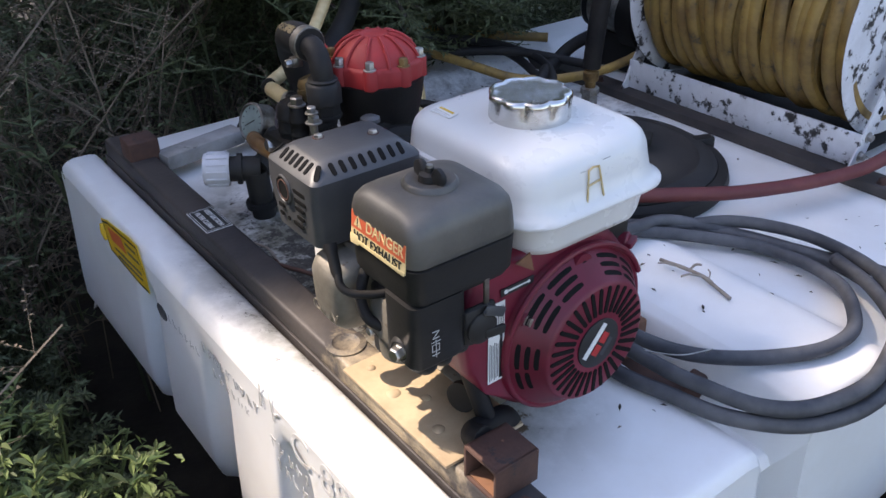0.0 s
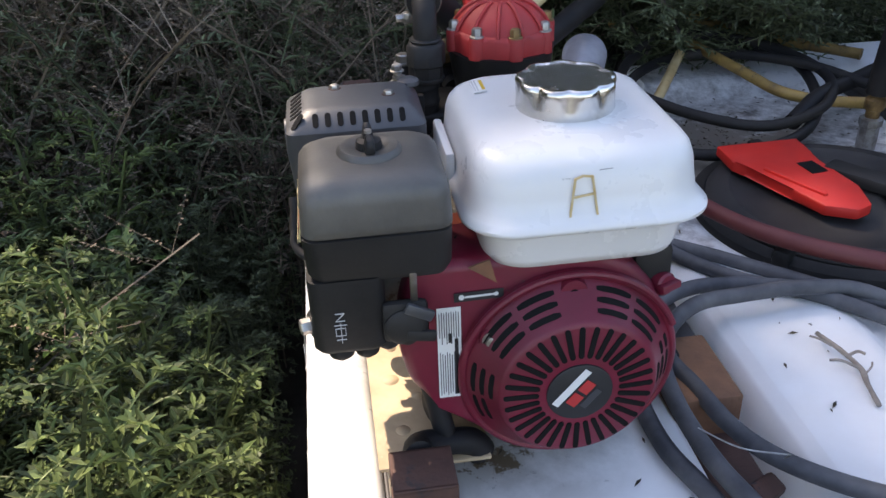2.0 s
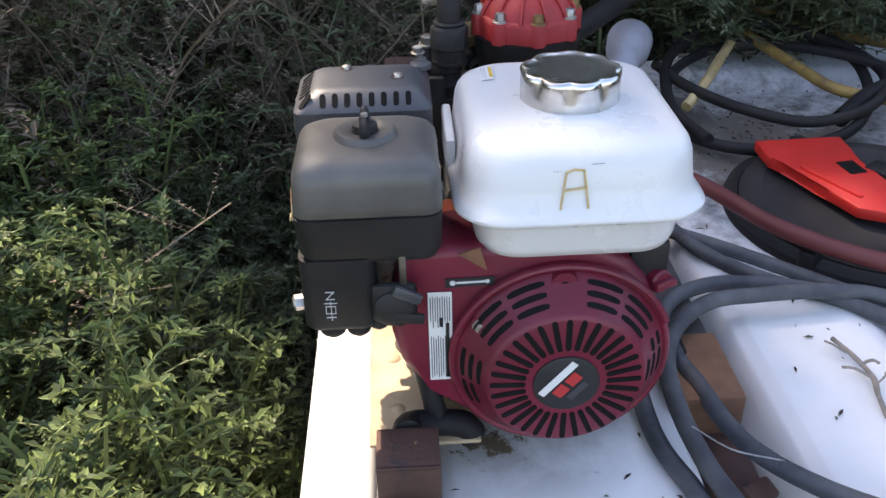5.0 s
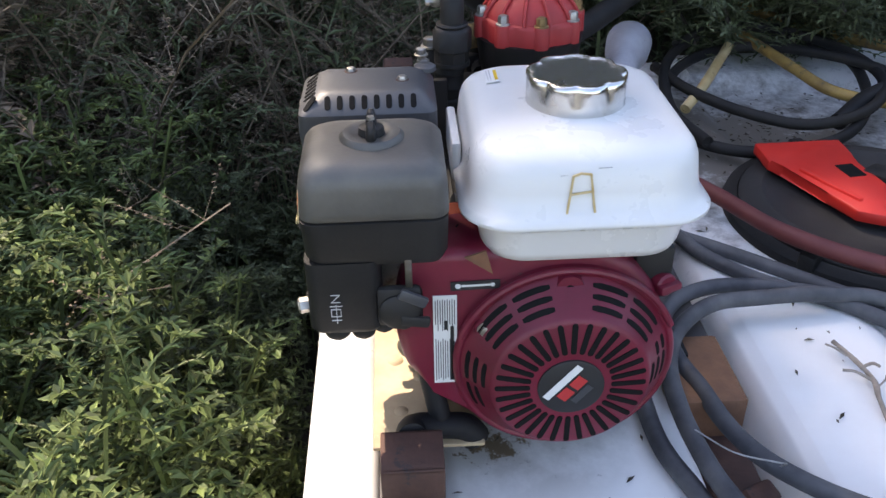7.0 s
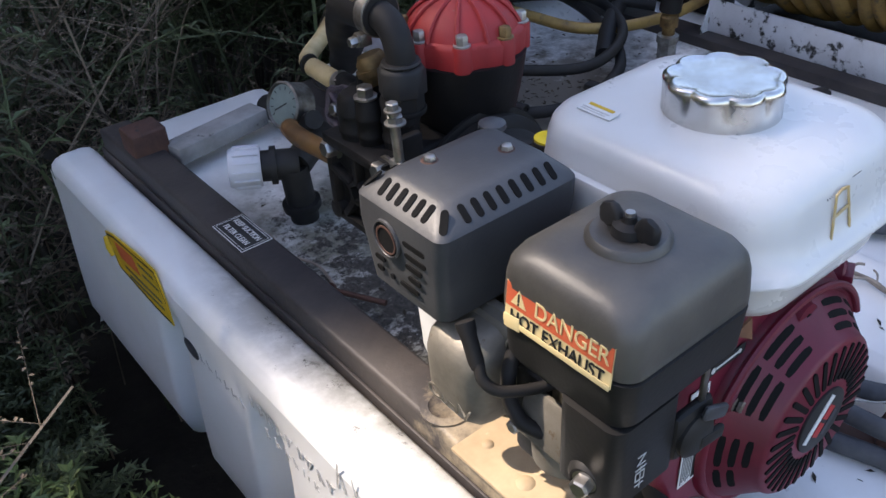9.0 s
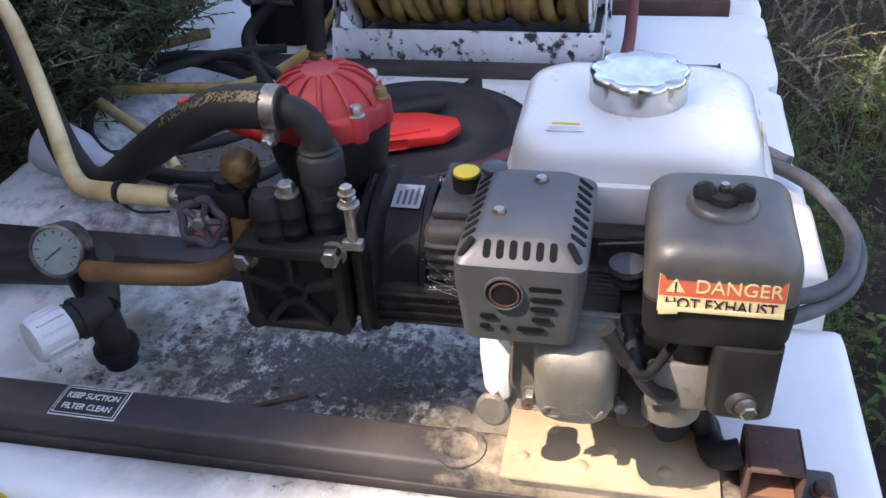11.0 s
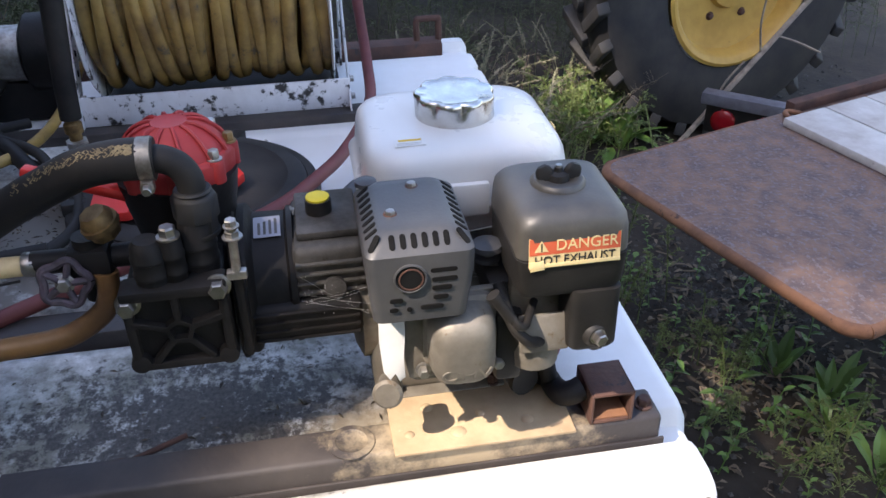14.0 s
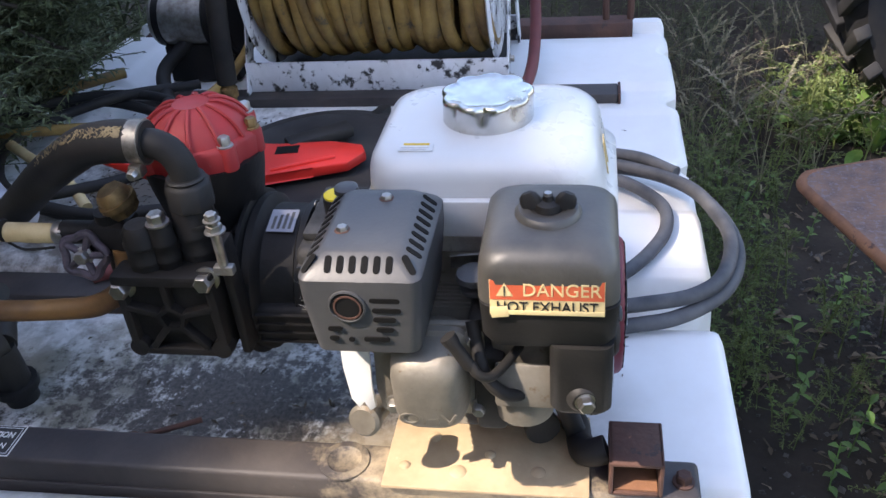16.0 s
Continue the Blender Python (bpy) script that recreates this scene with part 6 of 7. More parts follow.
hose("yellow_hose", [(0.40, 1.38, 0.16), (0.46, 1.36, 0.15), (0.55, 1.3, 0.12), (0.7, 1.2, 0.06), (0.9, 1.0, 0.05)], 0.0115, HOSE_YELLOW, "dirty yellow hose behind the pump")
hose("black_hose", [(0.62, 0.74, 0.03), (0.70, 0.80, 0.05), (0.80, 0.86, 0.05), (0.90, 0.90, 0.06), (1.0, 0.86, 0.1)], 0.015, RUBBER, "black hose under the reel")

feed = thing("feed_hose", "black rubber hose with brass fitting rising to the reel", "hose", (0.74, 0.695, 0.0))
part("tank_fitting", put(lathe([(0.017, -0.012), (0.017, 0.03), (0.02, 0.032), (0.02, 0.045), (0.015, 0.047)], 8), Matrix()), ZINC, feed, "dull zinc elbow")
part("brass_fitting", put(lathe([(0.012, 0.04), (0.012, 0.06), (0.017, 0.062), (0.017, 0.08), (0.012, 0.085), (0.013, 0.1)], 10), Matrix()), BRASS, feed)
part("hose_wall", tube([(0.0, 0.0, 0.09), (0.003, -0.004, 0.17), (0.01, -0.012, 0.28), (0.02, -0.02, 0.4), (0.06, -0.02, 0.5)], 0.0195, 14, 6), RUBBER, feed)

# ---- hose reel ----
reel = thing("hose_reel", "steel hose reel with peeling white frame and yellow hose", "hose reel", (1.03, 0.44, 0.0))
RZ = Matrix.Translation((-1.03, -0.44, 0))
part("front_bar", put(merge(box(0.882, 0.888, 0.165, 0.715, 0.008, 0.072, 0.002), box(0.888, 0.935, 0.165, 0.715, 0.008, 0.014, 0.002)), RZ), PEELING, reel, "peeling white steel angle")
part("base_pan", put(box(0.892, 1.168, 0.18, 0.70, 0.0145, 0.02, 0.002), RZ), BLACK_IRON, reel)
part("rear_bar", put(box(1.17, 1.176, 0.165, 0.715, 0.0, 0.06, 0.002), RZ), PEELING, reel)
for y, mt in ((0.166, PEELING), (0.712, PEELING)):
    m = RZ @ Matrix.Translation((0, y, 0))
    a, b = Vector((0.882, 0, 0.004)), Vector((1.02, 0, 0.30))
    for s in (1, -1):
        q0 = Vector((1.03 + s * (a.x - 1.03), 0, a.z))
        q1 = Vector((1.03 + s * (b.x - 1.03), 0, b.z))
        d = (q1 - q0)
        br = box(-0.002, 0.002, -0.019, 0.019, -0.012, d.length, 0.001)
        fr = Matrix.Translation(q0 + Vector((-0.004 * s, 0, 0))) @ d.to_track_quat("Z", "Y").to_matrix().to_4x4()
        upr = part("upright", put(br, m @ fr), mt, reel)
        if s == 1:
            for h in (0.028, 0.064):
                part("upright_bolt", put(bolt(0.0075, 0.008), m @ fr @ aim((-0.002, 0, h), (-1, 0, 0))), ZINC, upr)
            for h in (0.115, 0.155, 0.20, 0.245):
                part("upright_hole", put(lathe([(0.0075, 0), (0.0075, 0.0006)], 14), m @ fr @ aim((-0.0018, 0, h), (-1, 0, 0))), HOLE, upr)
part("hub", put(lathe([(0.06, 0.20), (0.06, 0.69)], 24, "y"), RZ @ Matrix.Translation((1.03, 0, 0.246))), BLACK_IRON, reel)
for y in (0.195, 0.672):
    part("flange", put(lathe([(0.212, y - 0.003), (0.216, y), (0.212, y + 0.003), (0.05, y + 0.003)], 56, "y"), RZ @ Matrix.Translation((1.03, 0, 0.246))), PEELING, reel, "scuffed white reel flange")
rng = random.Random(2)
for layer, R in ((0, 0.188), (1, 0.172)):
    for k in range(17):
        y0 = 0.213 + 0.0262 * k + (0.013 if layer else 0)
        if y0 > 0.66:
            continue
        ph, am = rng.uniform(0, 6.28), rng.uniform(0.004, 0.013)
        rr = R + rng.uniform(-0.006, 0.006)
        part("hose_turn", put(tube([(1.03 + (rr + 0.004 * math.sin(a + ph)) * math.cos(a), y0 + am * math.sin(a + ph) + 0.012 * math.sin(2 * a + ph * 1.7) * 0.5, 0.246 + rr * math.sin(a)) for a in np.linspace(0, 2 * math.pi, 25)], 0.0138, 9, 2), RZ), HOSE_YELLOW, reel)
motor = thing("reel_motor", "silver cylindrical electric motor beside the reel", "motor", (1.0, 0.825, 0.135))
part("motor_case", put(lathe([(0.05, 0.0), (0.058, 0.004), (0.058, 0.12), (0.05, 0.128), (0.02, 0.13)], 32, "y"), Matrix.Translation((0, -0.01, 0))), ZINC, motor)
part("motor_band", put(lathe([(0.0595, 0.09), (0.0595, 0.105)], 32, "y"), Matrix()), BLACK_IRON, motor)
part("gear_housing", put(lathe([(0.075, -0.075), (0.08, -0.07), (0.08, -0.02), (0.07, -0.012)], 32, "y"), Matrix()), BLACK_IRON, motor)
part("motor_foot", box(-0.04, 0.05, -0.06, 0.1, -0.135, -0.05, 0.006), BLACK_IRON, motor)

# twigs and leaf litter on the white deck
twig = thing("dead_twig", "dry grey forked twig on the white deck", "twig", (0.364, 0.045, 0.004), "dead twigs on the tank")
part("twig", merge(tube([(0.0, 0, 0.0), (0.004, 0.03, 0.004), (0.012, 0.06, 0.004), (0.004, 0.10, 0.006), (-0.006, 0.125, 0.008)], 0.0028, 8, 5, 0.5), tube([(0.011, 0.058, 0.004), (-0.004, 0.070, 0.008), (-0.016, 0.076, 0.006)], 0.0018, 6, 4, 0.5), tube([(0.006, 0.08, 0.004), (0.018, 0.078, 0.012), (0.022, 0.070, 0.014)], 0.0019, 6, 4), tube([(0.0, 0.10, 0.006), (-0.012, 0.108, 0.012), (-0.018, 0.118, 0.010)], 0.0014, 6, 4), tube([(0.009, 0.046, 0.004), (0.02, 0.052, 0.009), (0.026, 0.060, 0.009)], 0.0012, 6, 4)), DRY_TWIG, twig)
twig2 = thing("dead_twig", "thin dry twig lying on the stained deck", "twig", (-0.095, 0.60, 0.006), "dead twigs on the tank")
part("twig", tube([(0.0, -0.07, 0.0), (0.004, -0.02, 0.004), (-0.012, 0.03, 0.004), (-0.006, 0.08, 0.006)], 0.002, 6, 5), DRY_TWIG, twig2)
verts, faces = [], []
rng = random.Random(12)
for k in range(420):
    zone = rng.random()
    if zone < 0.35:
        x, y = rng.uniform(0.28, 0.84), rng.uniform(0.62, 1.0)
    elif zone < 0.55:
        x, y = rng.uniform(0.27, 0.84), rng.uniform(-0.1, 0.65)
    elif zone < 0.75:
        x, y = rng.uniform(-0.1, 0.12), rng.uniform(-0.05, 0.9)
    else:
        x, y = rng.uniform(0.45, 0.6), rng.uniform(0.68, 0.9)
    if math.hypot(x - 0.56, y - 0.47) < 0.235 and rng.random() < 0.8:
        continue
    s, a = rng.uniform(0.002, 0.008), rng.uniform(0, 6.28)
    z = tank_top(x, y) + 0.0015
    d = Vector((math.cos(a), math.sin(a), 0))
    e = Vector((-d.y, d.x, 0.3))
    c = Vector((x, y, z))
    q = len(verts)
    verts += [c - d * s, c + e * s * 0.3, c + d * s, c - e * s * 0.25 + Vector((0, 0, 0.002))]
    faces.append((q, q + 1, q + 2, q + 3))
me = bpy.data.meshes.new("leaf_litter")
me.from_pydata([tuple(v) for v in verts], [], faces)
LITTER = material("leaf_litter", (0.05, 0.04, 0.03), (0.10, 0.08, 0.05), 30, 0.9, island=0.6)
me.materials.append(LITTER)
tagged(new("leaf_litter", me), "scattered dark leaf crumbs on the white deck", "leaf litter", kind="stuff")

# ---- trailer bed, wheel and lamps ----
bed = thing("trailer_bed", "rusted steel plate trailer bed with weathered planks", "trailer", (0.55, -0.53, GROUND_Z))
c1, c2 = Vector((0.905, -0.415, 0)), Vector((0.20, -0.65, 0))
ex = (c1 - c2).normalized()
ey = Vector((ex.y, -ex.x, 0))
BP = Matrix((ex, -ey, Vector((0, 0, 1)))).transposed().to_4x4()
BP.translation = c2 - Vector((0.55, -0.53, 0)) + Vector((0, 0, -0.2 - GROUND_Z))
L = (c1 - c2).length
pl = bmesh.new()
ring = [(x, y) for x, y in rounded_ring(0, L, -2.6, 0, 0.05, 5)]
lo = [pl.verts.new((x, y, -0.03)) for x, y in ring]
hi = [pl.verts.new((x, y, 0)) for x, y in ring]
for i in range(len(ring)):
    pl.faces.new((lo[i], lo[(i + 1) % len(ring)], hi[(i + 1) % len(ring)], hi[i]))
pl.faces.new(lo[::-1])
pl.faces.new(hi)
bmesh.ops.bevel(pl, geom=[e for e in pl.edges if abs(e.verts[0].co.z - e.verts[1].co.z) < 1e-6], offset=0.009, segments=3, profile=0.5, affect="EDGES")
part("bed_plate", put(pl, BP), PLATE_RUST, bed, "rusted plate with a worn rolled edge")
part("edge_lip", put(tube([(0.0, -1.2, -0.013), (0.0, -0.5, -0.013), (0.0, -0.08, -0.013), (0.004, -0.03, -0.013), (0.015, -0.015, -0.013), (0.03, -0.004, -0.013), (0.08, 0.0, -0.013), (L * 0.5, 0.0, -0.013), (L - 0.08, 0.0, -0.013), (L - 0.03, -0.004, -0.013), (L - 0.015, -0.015, -0.013), (L - 0.004, -0.03, -0.013), (L, -0.08, -0.013), (L, -0.5, -0.013)], 0.0135, 10, 6, 0.03), BP), RUST_ORANGE, bed, "worn orange rolled edge")
for k in range(9):
    part("plank", put(box(-0.25, L - 0.045, -0.515 - 0.15 * (k + 1), -0.52 - 0.15 * k, 0.001, 0.024, 0.004), BP @ Matrix.Rotation(radians(-1.5), 4, "Z")), OLD_WOOD, bed)
part("ring_hook", put(merge(tube([(0.035 * math.cos(a), 0.022 * math.sin(a), 0.008) for a in np.linspace(0, 6.28, 21)], 0.007, 8, 2), box(-0.05, -0.03, -0.012, 0.012, 0, 0.016, 0.003)), BP @ Matrix.Translation((L - 0.05, -0.60, 0.002))), RUST_ORANGE, bed, "rusty lashing ring")
part("edge_bar", put(box(L - 0.02, L + 0.01, -2.6, -0.62, 0.0, 0.03, 0.003), BP), RUST, bed)
part("bed_leg", put(box(0.25, 0.35, -0.9, -0.8, -0.61, -0.03, 0.004), BP), BLACK_IRON, bed)
part("bed_leg", put(box(0.25, 0.35, -2.4, -2.3, -0.61, -0.03, 0.004), BP), BLACK_IRON, bed)
lamp = thing("lamp_bar", "blue-grey steel bar with two round red tail lamps", "trailer lamp", (1.87, -1.31, GROUND_Z))
lx = Vector((0.72, 0.69, 0)).normalized()
LM = frame_pose((0, 0, 0.26), (0.66, 0.75, 0), (-0.75, 0.66, 0))
part("bar", put(box(-0.26, 0.14, -0.03, 0.03, 0.0, 0.045, 0.004), LM), BLUE_STEEL, lamp)
part("bar_leg", put(box(-0.2, -0.15, -0.02, 0.02, -0.27, 0.0, 0.004), LM), BLUE_STEEL, lamp)
part("lamp_plate", put(box(-0.2, 0.12, 0.005, 0.015, -0.11, 0.0, 0.003), LM), BLACK_IRON, lamp)
for x in (-0.1, 0.05):
    part("tail_lamp", put(lathe([(0.045, 0), (0.045, 0.012), (0.036, 0.02), (0.01, 0.024)], 24), LM @ aim((x, 0.015, -0.055), (0, 1, 0))), RED_LAMP, lamp)

wheel_t = thing("tractor_wheel", "large lugged tyre on a yellow steel rim", "wheel", (2.35, -1.391, -0.19))
wn = Vector((-0.97, -0.20, 0.02)).normalized()
WM = aim((0, 0, 0), wn) @ Matrix.Diagonal((1.30, 1.30, 0.82, 1))
RM = WM @ Matrix.Diagonal((0.82, 0.82, 1.0, 1))
tyre = part("tyre", put(ring_body([(0.25, -0.17), (0.30, -0.185), (0.40, -0.18), (0.44, -0.15), (0.453, -0.09), (0.457, 0.0), (0.453, 0.09), (0.44, 0.15), (0.40, 0.18), (0.30, 0.185), (0.25, 0.17)], 72), WM), TYRE, wheel_t, "black worn tyre")
for k in range(26):
    for s in (-1, 1):
        a = 2 * math.pi * (k + (0.5 if s > 0 else 0)) / 26
        part("lug", put(box(-0.018, 0.018, -0.085, 0.085, -0.01, 0.03, 0.005), WM @ Matrix.Rotation(a, 4, "Z") @ Matrix.Translation((0.447, 0, s * 0.09)) @ Matrix.Rotation(radians(90), 4, "Y") @ Matrix.Rotation(radians(90 + s * 28), 4, "Z")), TYRE, tyre)
part("rim", put(lathe([(0.25, 0.02), (0.265, 0.10), (0.27, 0.16), (0.295, 0.172), (0.30, 0.182), (0.288, 0.19), (0.272, 0.182), (0.262, 0.165), (0.25, 0.10), (0.20, 0.085), (0.10, 0.09), (0.09, 0.12), (0.02, 0.125)], 56), RM), RIM_YELLOW, wheel_t, "rust-flecked yellow rim")
for k in range(6):
    a = 2 * math.pi * k / 6
    part("wheel_nut", put(bolt(0.012, 0.015), RM @ Matrix.Translation((0.14 * math.cos(a), 0.14 * math.sin(a), 0.086))), RUST, wheel_t)
# unseen chassis, added to keep sky light off the ground behind the wheel
body = thing("unseen_tractor", "unseen dark machine behind the weeds, added to block the sky", "tractor", (4.4, 0.6, GROUND_Z))
part("chassis", merge(box(-0.6, 0.9, -3.0, 3.2, 0.75, 1.9, 0.06), box(-0.35, 0.6, -2.6, 2.8, 0.35, 0.8, 0.05)), BLACK_IRON, body)
part("axle", put(rod((-1.95, -1.96, 0.556), (0.2, -1.55, 0.556), 0.08, 14), Matrix()), BLACK_IRON, body)
stick = thing("dead_stick", "long bare grey stick leaning among the weeds by the wheel", "stick", (1.95, -1.05, GROUND_Z))
part("stem", tube([(0, 0, 0.0), (0.05, -0.22, 0.22), (0.10, -0.46, 0.46), (0.12, -0.72, 0.78), (0.12, -0.85, 1.02)], 0.011, 8, 5, 0.2), DRY_TWIG, stick)
for p0, p1 in (((0.05, -0.22, 0.22), (0.02, -0.30, 0.40)), ((0.10, -0.46, 0.46), (0.05, -0.62, 0.40)), ((0.11, -0.55, 0.57), (0.1, -0.58, 0.85)), ((0.12, -0.66, 0.7), (0.1, -0.80, 0.62)), ((0.09, -0.40, 0.40), (0.05, -0.36, 0.62))):
    part("twig", tube([p0, (Vector(p0) + Vector(p1)) / 2 + Vector((0, 0.012, 0.01)), p1], 0.004, 6, 4), DRY_TWIG, stick)

# ---- plants ----


def leaf(out, base, way, up, length, width, bend=0.25):
    """Two quads folded along a bent midrib."""
    way = way.normalized()
    side = way.cross(up)
    if side.length < 1e-4:
        side = Vector((1, 0, 0))
    side = side.normalized() * width / 2
    nrm = side.cross(way).normalized()
    mid = base + way * length * 0.45 + nrm * 0.02 * length
    tip = base + way * length - Vector((0, 0, bend * length))
    v, f = out
    k = len(v)
    v += [tuple(base), tuple(mid + side), tuple(tip), tuple(mid - side)]
    f += [(k, k + 1, k + 2), (k, k + 2, k + 3)]


def stem(out, pts, r):
    v, f = out
    for a, b in zip(pts, pts[1:]):
        d = (b - a).normalized()
        s = d.orthogonal().normalized()
        t = d.cross(s)
        k = len(v)
        for q, rr in ((a, r), (b, r * 0.8)):
            for j in range(3):
                ang = 2.094 * j
                v.append(tuple(q + (s * math.cos(ang) + t * math.sin(ang)) * rr))
        f += [(k, k + 1, k + 4, k + 3), (k + 1, k + 2, k + 5, k + 4), (k + 2, k, k + 3, k + 5)]


def weed(seed, height, sprays, leaves, size, lean=0.25):
    """A tall weed: a stem with side sprays of narrow leaves."""
    r = random.Random(seed)
    out = ([], [])
    lx, ly = r.uniform(-lean, lean), r.uniform(-lean, lean)
    pts = [Vector((lx * (t ** 1.6) * height, ly * (t ** 1.6) * height, t * height)) for t in np.linspace(0, 1, 6)]
    stem(out, pts, 0.0035)
    for k in range(sprays):
        t = 0.25 + 0.75 * (k + r.random()) / sprays
        i = min(4, int(t * 5))
        p = pts[i].lerp(pts[i + 1], t * 5 - i)
        a = r.uniform(0, 6.28)
        ln = height * (0.36 * (1.15 - t) + 0.07) * r.uniform(0.7, 1.25)
        d = Vector((math.cos(a), math.sin(a), r.uniform(0.2, 0.9))).normalized()
        sp = [p, p + d * ln * 0.5, p + d * ln * 0.85 - Vector((0, 0, ln * 0.12)), p + d * ln - Vector((0, 0, ln * 0.28))]
        stem(out, sp, 0.0013)
        for j in range(leaves):
            u = (j + r.random()) / leaves
            s = min(2, int(u * 3))
            q = sp[s].lerp(sp[s + 1], u * 3 - s)
            b = r.uniform(0, 6.28)
            w = (d * 0.55 + Vector((math.cos(b), math.sin(b), r.uniform(-0.1, 0.7)))).normalized()
            leaf(out, q, w, Vector((0, 0, 1)), size * r.uniform(0.5, 1.3) * (1.15 - 0.5 * u), size * 0.23 * r.uniform(0.6, 1.4))
    return out


def broad(seed, height, n, size):
    """A leafy plant with broad leaves round a short stem."""
    r = random.Random(seed)
    out = ([], [])
    pts = [Vector((0, 0, 0)), Vector((r.uniform(-0.05, 0.05), r.uniform(-0.05, 0.05), height))]
    stem(out, pts, 0.003)
    for k in range(n):
        t = (k + 1) / n
        a = k * 2.4 + r.uniform(-0.3, 0.3)
        w = Vector((math.cos(a), math.sin(a), r.uniform(0.0, 0.8)))
        lance(out, pts[0].lerp(pts[1], t), w, size * r.uniform(0.7, 1.2), size * 0.40 * r.uniform(0.8, 1.2), 0.35, r.uniform(-0.4, 0.4))
    return out


def lance(out, base, way, length, width, droop, twist):
    """A long leaf with a folded midrib and wavy edges."""
    way = way.normalized()
    side = way.cross(Vector((0, 0, 1)))
    side = (side if side.length > 1e-3 else Vector((1, 0, 0))).normalized()
    up = side.cross(way)
    v, f = out
    k = len(v)
    for i, w in enumerate((0.16, 0.62, 1.0, 0.92, 0.55, 0.06)):
        u = i / 5
        mid = base + way * length * u - Vector((0, 0, droop * length * u * u))
        sd = (side + up * twist * (u - 0.4)).normalized() * width * w / 2
        lift = up * width * w * (0.16 + 0.07 * math.sin(5 * i + twist * 9))
        v += [tuple(mid + sd + lift), tuple(mid), tuple(mid - sd + lift)]
    for i in range(5):
        a = k + 3 * i
        f += [(a, a + 1, a + 4, a + 3), (a + 1, a + 2, a + 5, a + 4)]


def rosette(seed, n, length, width, rise):
    """A dock plant: long leaves out of one root, the middle ones upright."""
    r = random.Random(seed)
    out = ([], [])
    for k in range(n):
        a = k * 2.4 + r.uniform(-0.3, 0.3)
        up = rise * (1 - k / n) + r.uniform(0.1, 0.4)
        ln = length * r.uniform(0.7, 1.15)
        p = Vector((math.cos(a), math.sin(a), 0)) * 0.01
        d = Vector((math.cos(a), math.sin(a), up)).normalized()
        stem(out, [p, p + d * ln * 0.18], 0.0026)
        lance(out, p + d * ln * 0.16, d, ln, width * r.uniform(0.75, 1.2), r.uniform(0.15, 0.5) / (0.6 + up), r.uniform(-0.7, 0.7))
    return out


def seed_grass(seed, height):
    """A tuft of grass with arching, feathery seed heads."""
    r = random.Random(seed)
    out = ([], [])
    for k in range(5):
        a = r.uniform(0, 6.28)
        lean = r.uniform(0.25, 0.75)
        h = height * r.uniform(0.75, 1.1)
        p = [Vector((math.cos(a) * lean * h * u ** 2.2, math.sin(a) * lean * h * u ** 2.2, h * (u - 0.22 * u ** 3))) for u in np.linspace(0, 1, 10)]
        stem(out, p, 0.0013)
        for j in range(46):
            u = (0.62 + 0.38 * j / 46) * 9
            i = min(8, int(u))
            q = p[i].lerp(p[i + 1], u - i)
            b = r.uniform(0, 6.28)
            d = (p[i + 1] - p[i]).normalized() + Vector((math.cos(b), math.sin(b), r.uniform(-0.2, 0.4))) * 0.55
            leaf(out, q, d, Vector((0, 0, 1)), 0.022 * r.uniform(0.6, 1.2) * (1.2 - 0.6 * j / 46), 0.007)
        lance(out, p[0], Vector((math.cos(a + 2), math.sin(a + 2), 1.6)), h * 0.6, 0.007, 0.5, 0.4)
    return out


def stalk(seed, height):
    """A dry seed stalk with fine side twigs."""
    r = random.Random(seed)
    out = ([], [])
    lx, ly = r.uniform(-0.5, 0.5), r.uniform(-0.5, 0.5)
    pts = [Vector((lx * t * t * height, ly * t * t * height, t * height * (1 - 0.12 * t * t))) for t in np.linspace(0, 1, 7)]
    stem(out, pts, 0.0026)
    for k in range(26):
        t = 0.35 + 0.65 * r.random()
        i = min(5, int(t * 6))
        p = pts[i].lerp(pts[i + 1], t * 6 - i)
        a = r.uniform(0, 6.28)
        d = Vector((math.cos(a), math.sin(a), r.uniform(0.3, 1.0))).normalized() * height * 0.13 * r.uniform(0.4, 1.2)
        stem(out, [p, p + d * 0.6, p + d], 0.0009)
        for j in range(7):
            b = r.uniform(0, 6.28)
            leaf(out, p + d * r.uniform(0.2, 1), Vector((math.cos(b), math.sin(b), 0.3)), Vector((0, 0, 1)), 0.011, 0.006)
    return out


def thicket(name, kinds, places, mat, label, category):
    """Many plants as one mesh: (x, y, z, height scale, turn, kind); nothing grows into the tank."""
    vs, fs, count = [], [], 0
    packed = [(np.array(k[0], dtype=np.float32), k[1]) for k in kinds]
    for x, y, z, s, a, k in places:
        v, f = packed[k]
        c, sn = math.cos(a) * s, math.sin(a) * s
        q = np.stack((v[:, 0] * c - v[:, 1] * sn + x, v[:, 0] * sn + v[:, 1] * c + y, v[:, 2] * s + z), 1)
        inside = (q[:, 0] > -0.33) & (q[:, 0] < 0.6) & (q[:, 1] > -0.2) & (q[:, 1] < 1.12)
        vs.append(q)
        if inside.any():
            f = [face for face in f if not any(inside[i] for i in face)]
        fs += [tuple(i + count for i in face) for face in f]
        count += len(v)
    me = bpy.data.meshes.new(name)
    me.from_pydata(np.concatenate(vs).tolist(), [], fs)
    me.materials.append(mat)
    return tagged(new(name, me), label, category, kind="stuff")


rng = random.Random(21)


